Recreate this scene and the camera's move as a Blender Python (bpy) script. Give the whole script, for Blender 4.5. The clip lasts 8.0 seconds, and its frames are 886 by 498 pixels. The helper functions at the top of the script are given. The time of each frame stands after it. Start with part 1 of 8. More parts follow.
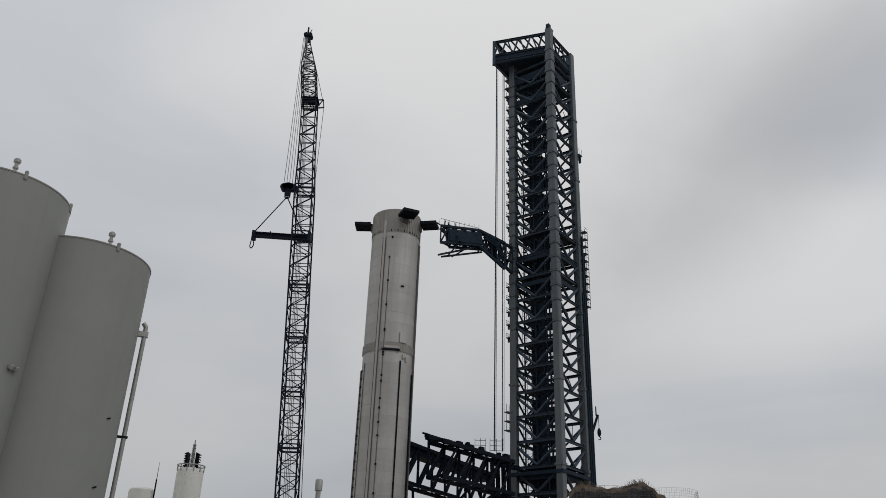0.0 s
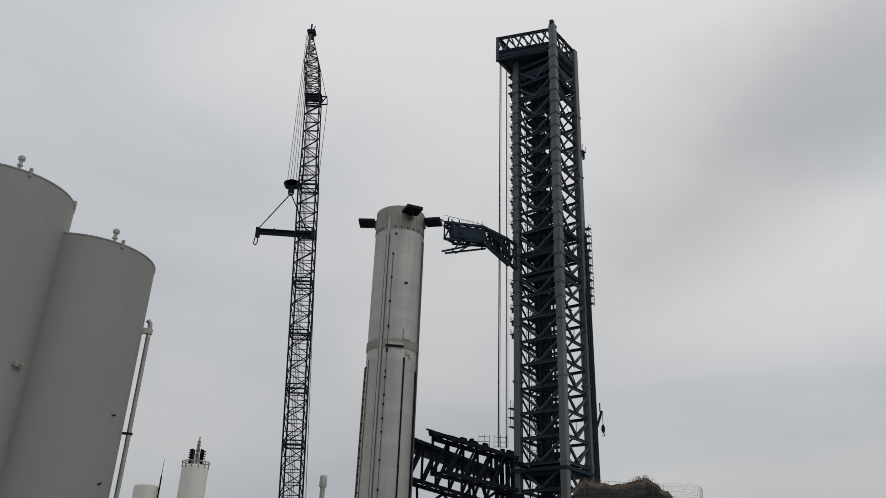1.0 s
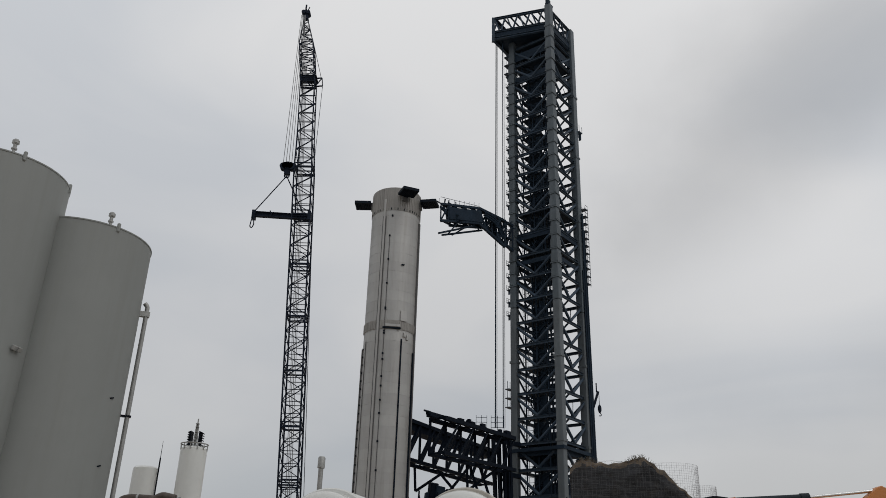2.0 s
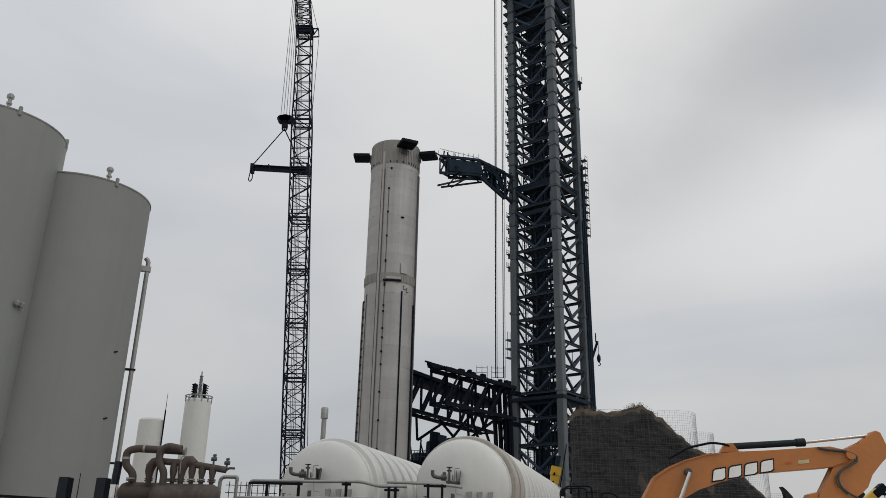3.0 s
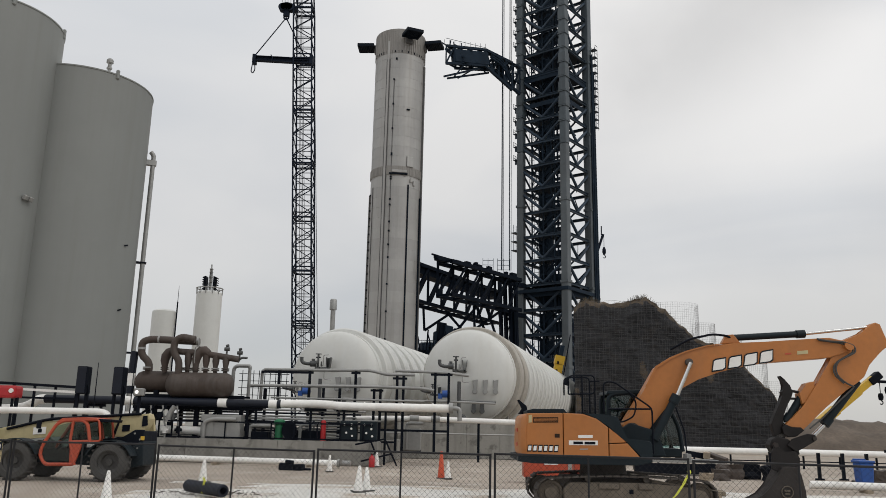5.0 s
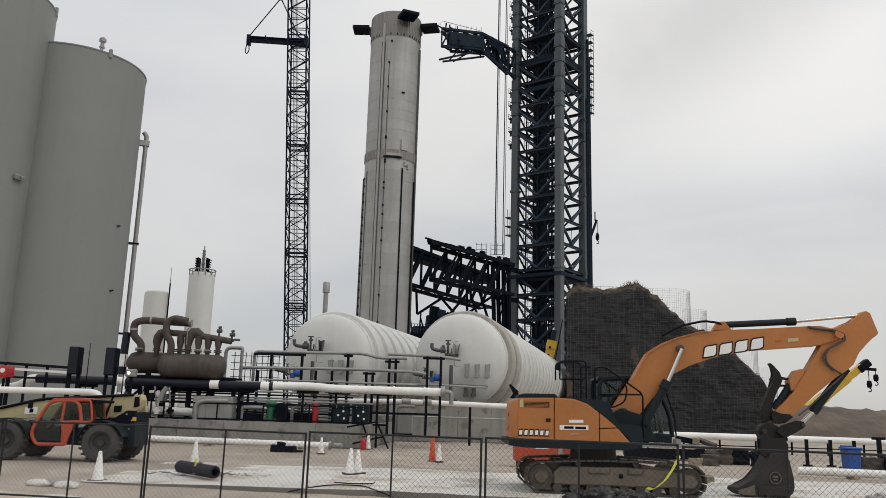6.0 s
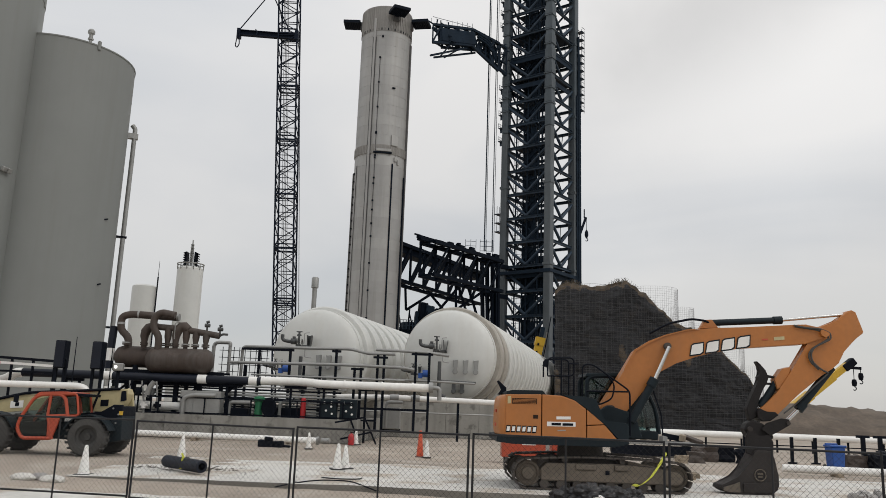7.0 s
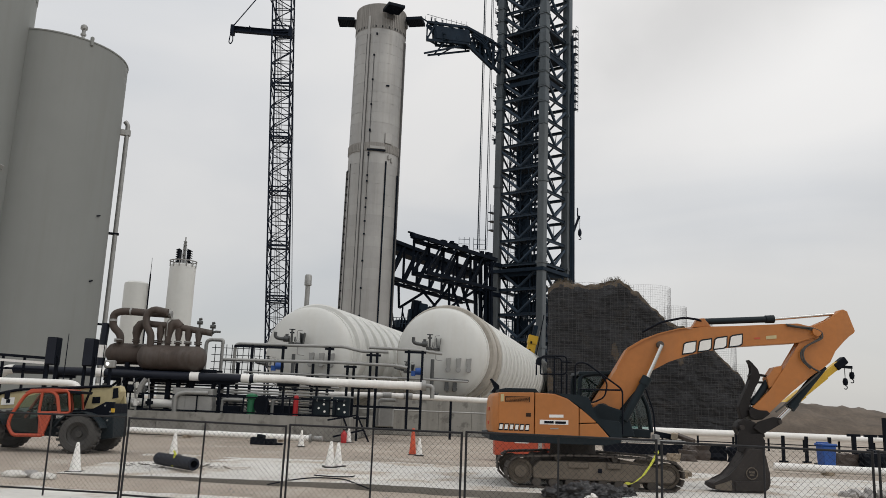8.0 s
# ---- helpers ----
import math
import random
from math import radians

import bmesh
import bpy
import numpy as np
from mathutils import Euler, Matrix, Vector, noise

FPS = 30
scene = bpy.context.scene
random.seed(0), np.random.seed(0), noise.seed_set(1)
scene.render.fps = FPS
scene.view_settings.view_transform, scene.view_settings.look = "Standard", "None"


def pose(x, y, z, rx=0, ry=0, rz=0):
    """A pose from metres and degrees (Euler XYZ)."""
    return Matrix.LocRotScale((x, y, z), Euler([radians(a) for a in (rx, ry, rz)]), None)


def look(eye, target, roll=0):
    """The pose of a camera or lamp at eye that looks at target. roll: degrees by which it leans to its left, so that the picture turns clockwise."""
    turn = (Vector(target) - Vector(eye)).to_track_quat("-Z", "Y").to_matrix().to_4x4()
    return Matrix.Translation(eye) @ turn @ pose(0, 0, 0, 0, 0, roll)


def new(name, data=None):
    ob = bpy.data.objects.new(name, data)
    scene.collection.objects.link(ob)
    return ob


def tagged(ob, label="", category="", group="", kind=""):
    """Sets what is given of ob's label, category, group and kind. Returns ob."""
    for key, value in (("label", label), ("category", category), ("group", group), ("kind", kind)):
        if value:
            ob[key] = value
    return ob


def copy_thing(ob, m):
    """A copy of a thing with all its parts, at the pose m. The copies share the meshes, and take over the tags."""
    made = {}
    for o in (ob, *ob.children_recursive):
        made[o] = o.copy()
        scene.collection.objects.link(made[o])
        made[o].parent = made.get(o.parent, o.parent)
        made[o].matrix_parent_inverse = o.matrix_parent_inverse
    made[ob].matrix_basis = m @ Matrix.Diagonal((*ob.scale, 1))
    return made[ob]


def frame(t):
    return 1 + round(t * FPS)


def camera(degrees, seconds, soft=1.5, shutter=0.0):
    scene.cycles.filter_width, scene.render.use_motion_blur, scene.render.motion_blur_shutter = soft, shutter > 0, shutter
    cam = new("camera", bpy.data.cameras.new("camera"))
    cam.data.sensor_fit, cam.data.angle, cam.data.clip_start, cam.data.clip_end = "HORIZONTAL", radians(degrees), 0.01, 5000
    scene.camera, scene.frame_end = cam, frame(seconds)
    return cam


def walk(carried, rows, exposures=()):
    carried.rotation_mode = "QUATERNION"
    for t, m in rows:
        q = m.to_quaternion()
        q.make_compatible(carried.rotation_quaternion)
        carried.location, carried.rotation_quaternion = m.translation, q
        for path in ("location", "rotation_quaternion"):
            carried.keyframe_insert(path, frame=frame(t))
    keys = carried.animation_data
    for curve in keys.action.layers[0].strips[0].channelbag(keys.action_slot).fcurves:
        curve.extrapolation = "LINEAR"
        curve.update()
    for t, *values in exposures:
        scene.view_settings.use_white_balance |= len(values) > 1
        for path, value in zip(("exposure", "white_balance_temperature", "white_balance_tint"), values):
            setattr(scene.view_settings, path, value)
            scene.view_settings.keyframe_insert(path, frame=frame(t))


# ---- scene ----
cam = camera(57.8, 8.0, soft=0.7)


def aim(x, y, z, yaw, pitch, roll):
    return pose(x, y, z, 0, 0, yaw) @ pose(0, 0, 0, 90 + pitch) @ pose(0, 0, 0, 0, 0, roll)


ROWS = [
    (0.0, 0.024, 0.047, 1.837, 0.725, 25.171, 2.131),
    (0.5, 0.001, 0.049, 1.837, 0.873, 25.114, 2.133),
    (1.0, 0.001, 0.058, 1.856, 0.997, 24.910, 2.161),
    (1.2, 0.005, 0.054, 1.853, 0.997, 24.780, 2.135),
    (2.3, 0.026, 0.012, 1.832, 0.590, 22.840, 1.600),
    (2.5, 0.027, 0.006, 1.829, 0.567, 22.192, 1.512),
    (3.0, 0.008, -0.007, 1.819, 0.563, 20.219, 1.232),
    (3.5, -0.004, -0.023, 1.832, 0.721, 17.917, 0.997),
    (4.0, -0.009, -0.004, 1.841, 0.929, 15.673, 0.951),
    (4.5, -0.005, -0.023, 1.852, 1.003, 13.856, 1.018),
    (4.7, -0.005, -0.021, 1.856, 1.000, 13.260, 1.090),
    (5.8, -0.003, -0.014, 1.872, 0.425, 11.640, 1.640),
    (6.0, -0.003, -0.012, 1.873, 0.357, 11.459, 1.718),
    (6.5, -0.005, -0.029, 1.871, -0.041, 11.279, 1.922),
    (7.0, 0.000, -0.025, 1.873, -0.426, 11.208, 2.042),
    (7.5, -0.003, -0.022, 1.879, -0.753, 11.157, 2.104),
    (8.0, -0.005, -0.014, 1.872, -0.916, 11.083, 2.167),
]
EXPOSURES = [(0.0, -0.38, 6440, 10), (1.2, -0.36, 6440, 10), (2.5, -0.28, 6430, 10), (3.5, -0.14, 6510, 10), (4.5, -0.03, 6550, 10), (6.0, 0.02, 6590, 10), (8.0, 0.02, 6590, 10)]
walk(cam, [(r[0], aim(*r[1:])) for r in ROWS], EXPOSURES)

# ---- sky and sun ----
world = bpy.data.worlds.new("overcast_sky")
scene.world = world
world.use_nodes = True
wt = world.node_tree
wt.nodes.clear()


def wn(kind, **values):
    n = wt.nodes.new(kind)
    for k, v in values.items():
        n.inputs[k].default_value = v
    return n


w_out = wn("ShaderNodeOutputWorld")
w_bg = wn("ShaderNodeBackground", Strength=1.0)
w_sky = wn("ShaderNodeTexSky")
w_sky.sky_type, w_sky.sun_disc = "NISHITA", False
w_sky.sun_elevation, w_sky.sun_rotation = radians(46), radians(126)
w_co = wn("ShaderNodeTexCoord")
w_map = wn("ShaderNodeMapping", Scale=(1.0, 1.0, 2.6), Location=(3.1, 0.4, 0.2))
w_n1 = wn("ShaderNodeTexNoise", Scale=1.7, Detail=6.0, Roughness=0.42, Distortion=0.7)
w_ramp = wt.nodes.new("ShaderNodeValToRGB")
w_ramp.color_ramp.elements[0].position, w_ramp.color_ramp.elements[1].position = 0.36, 0.62
w_ramp.color_ramp.elements[0].color = (0.466, 0.477, 0.490, 1)
w_ramp.color_ramp.elements[1].color = (0.572, 0.566, 0.557, 1)
w_sep = wn("ShaderNodeSeparateXYZ")
w_up = wn("ShaderNodeMapRange")
w_up.inputs["From Min"].default_value, w_up.inputs["From Max"].default_value = 0.0, 1.0
w_up.inputs["To Min"].default_value, w_up.inputs["To Max"].default_value = 0.93, 1.92
w_scale = wn("ShaderNodeVectorMath")
w_scale.operation = "SCALE"
w_blue = wn("ShaderNodeVectorMath")
w_blue.operation = "SCALE"
w_blue.inputs["Scale"].default_value = 0.012
w_add = wn("ShaderNodeVectorMath")
# a long darker cloud that rises to the east, with a ragged edge and a brighter gap below it


def wmath(kind, a, b):
    n = wt.nodes.new("ShaderNodeMath")
    n.operation = kind
    for sock, v in zip(n.inputs, (a, b)):
        if isinstance(v, (int, float)):
            sock.default_value = v
        else:
            wt.links.new(v, sock)
    return n.outputs[0]


def along_sky(axis):
    n = wn("ShaderNodeVectorMath")
    n.operation = "DOT_PRODUCT"
    n.inputs[1].default_value = axis
    wt.links.new(w_co.outputs["Generated"], n.inputs[0])
    return n.outputs["Value"]


w_n2 = wn("ShaderNodeTexNoise", Scale=4.5, Detail=5.0, Roughness=0.5)
wt.links.new(w_co.outputs["Generated"], w_n2.inputs["Vector"])
ragged = wmath("MULTIPLY", wmath("SUBTRACT", w_n2.outputs[0], 0.5), 1.9)


def cloud(long_axis, short_axis, half_long, half_short, shift, offset, amount):
    u = wmath("DIVIDE", wmath("SUBTRACT", along_sky(long_axis), shift), half_long)
    v = wmath("DIVIDE", wmath("SUBTRACT", along_sky(short_axis), offset), half_short)
    d = wmath("ADD", wmath("SQRT", wmath("ADD", wmath("MULTIPLY", u, u), wmath("MULTIPLY", v, v)), 0.0), ragged)
    m = wn("ShaderNodeMapRange")
    m.interpolation_type = "SMOOTHSTEP"
    for k, x in zip(("From Min", "From Max", "To Min", "To Max"), (0.1, 1.5, amount, 1.0)):
        m.inputs[k].default_value = x
    wt.links.new(d, m.inputs["Value"])
    return m.outputs[0]


cloud_dark = cloud((0.703, -0.569, 0.433), (-0.63, -0.205, 0.753), 0.27, 0.10, 0.06, 0.01, 0.78)
cloud_light = cloud((0.703, -0.569, 0.433), (-0.63, -0.205, 0.753), 0.45, 0.12, 0.0, -0.19, 1.12)
w_tone = wmath("MULTIPLY", wmath("MULTIPLY", cloud_dark, cloud_light), w_up.outputs[0])
for a, b in ((w_co.outputs["Generated"], w_map.inputs[0]), (w_map.outputs[0], w_n1.inputs["Vector"]), (w_n1.outputs[0], w_ramp.inputs[0]),
             (w_co.outputs["Generated"], w_sep.inputs[0]), (w_sep.outputs["Z"], w_up.inputs["Value"]), (w_ramp.outputs[0], w_scale.inputs[0]),
             (w_tone, w_scale.inputs["Scale"]), (w_sky.outputs[0], w_blue.inputs[0]), (w_scale.outputs[0], w_add.inputs[0]),
             (w_blue.outputs[0], w_add.inputs[1]), (w_add.outputs[0], w_bg.inputs["Color"]), (w_bg.outputs[0], w_out.inputs[0])):
    wt.links.new(a, b)
sun = new("sun", bpy.data.lights.new("sun", "SUN"))
sun.data.energy, sun.data.angle, sun.data.color = 0.55, radians(30), (1.0, 0.97, 0.92)
sun.matrix_world = look((75, -55, 95), (0, 0, 0))

# ---- building helpers ----
BASE = {}


def thing(name, at, label, category, group="", kind=""):
    """An Empty at the thing's base."""
    ob = new(name)
    ob.empty_display_size = 0.3
    ob.location = at
    BASE[ob.name] = Vector(at)
    return tagged(ob, label, category, group, kind)


def part(name, bm, material, parent=None, label="", smooth=False):
    """Links a bmesh, made in world metres, as one mesh under a thing or a part."""
    me = bpy.data.meshes.new(name)
    at = BASE[parent.name] if parent else Vector()
    bmesh.ops.recalc_face_normals(bm, faces=bm.faces)
    bm.transform(Matrix.Translation(-at))
    bm.to_mesh(me)
    bm.free()
    for m in material if isinstance(material, (list, tuple)) else [material]:
        me.materials.append(m)
    if smooth:
        me.shade_smooth()
        me.set_sharp_from_angle(angle=radians(38))
    ob = new(name, me)
    ob.parent = parent
    BASE[ob.name] = at
    return tagged(ob, label)


def whole(name, bm, material, label, category, group="", kind="", smooth=False):
    return tagged(part(name, bm, material, None, "", smooth), label, category, group, kind)


def mesh_piece(name, me, m, parent, label=""):
    """One more object on a shared mesh, at the world matrix m."""
    ob = new(name, me)
    ob.parent = parent
    ob.matrix_basis = Matrix.Translation(-BASE[parent.name]) @ m
    BASE[ob.name] = BASE[parent.name]
    return tagged(ob, label)


def bevelled(bm, width, seg=1):
    bmesh.ops.bevel(bm, geom=bm.edges[:], offset=width, segments=seg, affect="EDGES", profile=0.6)
    return bm


def box(bm, c, s, m=None):
    """A box round c with sides s, turned by m about c."""
    mat4 = Matrix.Translation(c) @ (m.to_4x4() if m else Matrix()) @ Matrix.Diagonal((*s, 1))
    return bmesh.ops.create_cube(bm, size=1, matrix=mat4)["verts"]


def along(p0, p1):
    d = Vector(p1) - Vector(p0)
    return Matrix.Translation(p0) @ d.to_track_quat("Z", "Y").to_matrix().to_4x4(), d.length


def rod(bm, p0, p1, r0, r1=None, seg=12):
    m, n = along(p0, p1)
    return bmesh.ops.create_cone(bm, cap_ends=True, segments=seg, radius1=r0, radius2=r0 if r1 is None else r1, depth=n,
                                 matrix=m @ Matrix.Translation((0, 0, n / 2)))["verts"]


def tube(bm, pts, r, seg=10):
    """A round tube along points, with mitred bends; r: one radius, or one for each point."""
    pts = [Vector(p) for p in pts]
    pts = pts[:1] + [b for a, b in zip(pts, pts[1:]) if (b - a).length > 1e-4]
    rings, side = [], None
    for i, p in enumerate(pts):
        a = (p - pts[i - 1]).normalized() if i else None
        b = (pts[i + 1] - p).normalized() if i + 1 < len(pts) else None
        t = ((a or b) + (b or a)).normalized()
        if side is None:
            side = t.orthogonal().normalized()
        side = (side - t * side.dot(t)).normalized()
        up = t.cross(side)
        k = 1 / max(0.4, t.dot(a or b))
        ri = r[i] if isinstance(r, (list, tuple)) else r
        rings.append([bm.verts.new(p + ri * (k * math.cos(2 * math.pi * j / seg) * side + k * math.sin(2 * math.pi * j / seg) * up)) for j in range(seg)])
    for q0, q1 in zip(rings, rings[1:]):
        for j in range(seg):
            bm.faces.new((q0[j], q0[(j + 1) % seg], q1[(j + 1) % seg], q1[j]))
    bm.faces.new(rings[0][::-1])
    bm.faces.new(rings[-1])
    return bm


def rounded(pts, r, n=4):
    """The points with their inner corners rounded."""
    pts = [Vector(p) for p in pts]
    out = [pts[0]]
    for a, p, b in zip(pts, pts[1:], pts[2:]):
        d = min(r, (a - p).length / 2, (b - p).length / 2)
        s, e = p + (a - p).normalized() * d, p + (b - p).normalized() * d
        out += [s.lerp(p, i / n).lerp(p.lerp(e, i / n), i / n) for i in range(n + 1)]
    return out + [pts[-1]]


def plate(bm, outline, y0, y1):
    """An outline in x and z, given thickness from y0 to y1."""
    a = [bm.verts.new((x, y0, z)) for x, z in outline]
    b = [bm.verts.new((x, y1, z)) for x, z in outline]
    bm.faces.new(a)
    bm.faces.new(b[::-1])
    for i in range(len(a)):
        bm.faces.new((a[i], a[i - 1], b[i - 1], b[i]))
    return bm


def lathe(bm, profile, c, axis=(0, 0, 1), seg=48, closed=False):
    """A profile of (radius, height) turned about an axis through c."""
    m = Matrix.Translation(c) @ Vector(axis).to_track_quat("Z", "Y").to_matrix().to_4x4()
    rings = []
    for r, h in profile:
        rings.append([bm.verts.new(m @ Vector((r * math.cos(2 * math.pi * j / seg), r * math.sin(2 * math.pi * j / seg), h))) for j in range(seg)] if r > 1e-6
                     else [bm.verts.new(m @ Vector((0, 0, h)))])
    for a, b in zip(rings, rings[1:]):
        for j in range(seg):
            k = (j + 1) % seg
            f = [a[j % len(a)], a[k % len(a)], b[k % len(b)], b[j % len(b)]]
            f = list(dict.fromkeys(f))
            if len(f) > 2:
                bm.faces.new(f)
    return bm


def unit_bar(material, seg=4):
    """One bar of length and width 1 along z, to be stretched: square for 4, an H for 0, else round."""
    bm = bmesh.new()
    if seg == 4:
        box(bm, (0, 0, 0.5), (1, 1, 1))
    elif seg == 0:
        for c, s in (((0, 0.44, 0.5), (1, 0.12, 1)), ((0, -0.44, 0.5), (1, 0.12, 1)), ((0, 0, 0.5), (0.12, 0.76, 1))):
            box(bm, c, s)
    else:
        rod(bm, (0, 0, 0), (0, 0, 1), 0.5, None, seg)
    me = bpy.data.meshes.new("bar")
    bm.to_mesh(me)
    bm.free()
    me.materials.append(material)
    if seg > 4:
        me.shade_smooth()
        me.set_sharp_from_angle(angle=radians(60))
    return me


def bar(name, me, p0, p1, w, parent, w2=None):
    m, n = along(p0, p1)
    return mesh_piece(name, me, m @ Matrix.Diagonal((w, w2 or w, n, 1)), parent)


# ---- materials ----
def surface(name, col, rough=0.6, metal=0.0, var=0.2, scale=0.6, fine=9.0, bump=0.15, streak=0.0, dirt=(0.16, 0.14, 0.12), rnd=0.0, spots=0.0, spot_col=(0.1, 0.07, 0.05), coat=0.0, spec=0.5, spot_at=(0.60, 0.74)):
    """A paint, metal, concrete or soil: two scales of noise, streaks that run down, spots of rust or stain, fine relief."""
    m = bpy.data.materials.new(name)
    m.use_nodes = True
    t = m.node_tree
    b = t.nodes["Principled BSDF"]
    b.inputs["Metallic"].default_value = metal
    b.inputs["Coat Weight"].default_value = coat
    b.inputs["Specular IOR Level"].default_value = spec

    def node(kind, **values):
        n = t.nodes.new(kind)
        for k, v in values.items():
            n.inputs[k].default_value = v
        return n

    def noise_at(s, detail=4.0, squash=None):
        n = node("ShaderNodeTexNoise", Scale=s, Detail=detail, Roughness=0.6)
        src = geo.outputs["Position"]
        if squash:
            mp = node("ShaderNodeMapping", Scale=squash)
            t.links.new(src, mp.inputs[0])
            src = mp.outputs[0]
        t.links.new(src, n.inputs["Vector"])
        return n.outputs[0]

    def remap(v, a, b2, lo, hi):
        r = node("ShaderNodeMapRange")
        for k, x in zip(("From Min", "From Max", "To Min", "To Max"), (a, b2, lo, hi)):
            r.inputs[k].default_value = x
        t.links.new(v, r.inputs["Value"])
        return r.outputs[0]

    def mul(x, y):
        n = node("ShaderNodeMath")
        n.operation = "MULTIPLY"
        t.links.new(x, n.inputs[0])
        t.links.new(y, n.inputs[1])
        return n.outputs[0]

    def mix(f, x, y):
        n = node("ShaderNodeMix")
        n.data_type = "RGBA"
        t.links.new(f, n.inputs["Factor"])
        for k, v in (("A", x), ("B", y)):
            sock = [i for i in n.inputs if i.name == k and i.type == "RGBA"][0]
            if isinstance(v, tuple):
                sock.default_value = (*v, 1)
            else:
                t.links.new(v, sock)
        return [o for o in n.outputs if o.type == "RGBA"][0]

    geo = node("ShaderNodeNewGeometry")
    big, small = noise_at(scale), noise_at(fine, 6.0)
    tone = mul(remap(big, 0.25, 0.75, 1 - var, 1 + var), remap(small, 0.25, 0.75, 1 - var * 0.6, 1 + var * 0.6))
    if rnd:
        info = node("ShaderNodeObjectInfo")
        tone = mul(tone, remap(info.outputs["Random"], 0, 1, 1 - rnd, 1 + rnd))
    sc = node("ShaderNodeVectorMath")
    sc.operation = "SCALE"
    sc.inputs[0].default_value = col
    t.links.new(tone, sc.inputs["Scale"])
    colour = sc.outputs[0]
    if spots:
        colour = mix(remap(noise_at(scale * 2.7, 8.0), spot_at[0], spot_at[1], 0, spots), colour, spot_col)
    if streak:
        colour = mix(remap(noise_at(1.3, 5.0, (1.0, 1.0, 0.05)), 0.48, 0.75, 0, streak), colour, dirt)
    t.links.new(colour, b.inputs["Base Color"])
    t.links.new(remap(small, 0.2, 0.8, max(0.03, rough - 0.12), min(1, rough + 0.12)), b.inputs["Roughness"])
    if bump:
        bp = node("ShaderNodeBump", Strength=bump, Distance=0.02)
        t.links.new(small, bp.inputs["Height"])
        t.links.new(bp.outputs[0], b.inputs["Normal"])
    return m


TOWER = surface("tower_steel", (0.020, 0.037, 0.060), 0.6, 0.0, 0.25, 0.25, 3.0, 0.1, 0.3, (0.07, 0.08, 0.09), 0.15, spec=0.3)
LEG = surface("tower_leg_steel", (0.060, 0.078, 0.092), 0.55, 0.0, 0.2, 0.2, 2.0, 0.1, 0.4, (0.11, 0.13, 0.15), 0.1)
LEG_LOW = surface("pale_leg_steel", (0.088, 0.103, 0.114), 0.6, 0.0, 0.22, 0.2, 2.0, 0.1, 0.5, (0.07, 0.08, 0.085), 0.08)
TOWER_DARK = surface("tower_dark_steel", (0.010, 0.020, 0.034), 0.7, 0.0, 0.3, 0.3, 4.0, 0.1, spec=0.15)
CRANE = surface("crane_paint", (0.009, 0.014, 0.026), 0.7, 0.0, 0.2, 0.4, 4.0, 0.05, spec=0.12)
STEEL = surface("brushed_stainless", (0.355, 0.350, 0.338), 0.48, 0.5, 0.10, 0.12, 1.5, 0.05, 0.45, (0.25, 0.24, 0.22), 0.06)
STEEL_DARK = surface("sooty_stainless", (0.10, 0.10, 0.10), 0.6, 0.4, 0.2, 0.6, 5.0, 0.1, 0.3)
STEEL_BAND = surface("heat_tinted_stainless", (0.27, 0.258, 0.24), 0.5, 0.5, 0.12, 0.3, 2.5, 0.05, 0.5, (0.17, 0.16, 0.15), 0.12)
FIN = surface("grid_fin_steel", (0.006, 0.010, 0.017), 0.65, 0.1, 0.2, 0.6, 5.0, 0.1, spec=0.1)
SHELL = surface("grey_shell_paint", (0.216, 0.226, 0.217), 0.62, 0.0, 0.06, 0.08, 0.7, 0.05, 0.35, (0.185, 0.185, 0.17))
WHITE = surface("white_tank_paint", (0.60, 0.605, 0.58), 0.45, 0.0, 0.05, 0.25, 2.5, 0.05, 0.25, (0.50, 0.47, 0.41))
PIPE_WHITE = surface("white_pipe_jacket", (0.82, 0.81, 0.78), 0.45, 0.0, 0.08, 0.8, 6.0, 0.08, 0.25, (0.50, 0.46, 0.40))
PIPE_BLACK = surface("black_pipe_jacket", (0.007, 0.010, 0.019), 0.5, 0.0, 0.25, 0.8, 8.0, 0.1, spec=0.3)
RUST = surface("brown_primer", (0.060, 0.044, 0.036), 0.7, 0.1, 0.3, 0.8, 7.0, 0.2, 0.5, (0.15, 0.14, 0.13), 0.0, 0.5, (0.11, 0.085, 0.07))
VALVE = surface("dark_valve_steel", (0.085, 0.088, 0.088), 0.5, 0.5, 0.2, 0.8, 8.0, 0.05)
STAIN = surface("stained_tank_paint", (0.35, 0.325, 0.285), 0.6, 0.0, 0.2, 0.5, 4.0, 0.05, 0.75, (0.52, 0.50, 0.45))
GALV = surface("galvanised_pipe", (0.30, 0.30, 0.29), 0.5, 0.5, 0.15, 0.8, 8.0, 0.05)
ARM_STEEL = surface("navy_black_steel", (0.004, 0.007, 0.013), 0.65, 0.0, 0.25, 0.6, 6.0, 0.1, spec=0.06)
BLACK = surface("black_steel_paint", (0.004, 0.006, 0.011), 0.65, 0.0, 0.25, 1.0, 9.0, 0.1, spec=0.12)
CONCRETE = surface("cast_concrete", (0.25, 0.243, 0.222), 0.88, 0.0, 0.16, 0.5, 6.0, 0.3, 0.7, (0.12, 0.112, 0.10), 0.0, 0.75, (0.105, 0.10, 0.09), spot_at=(0.54, 0.64))
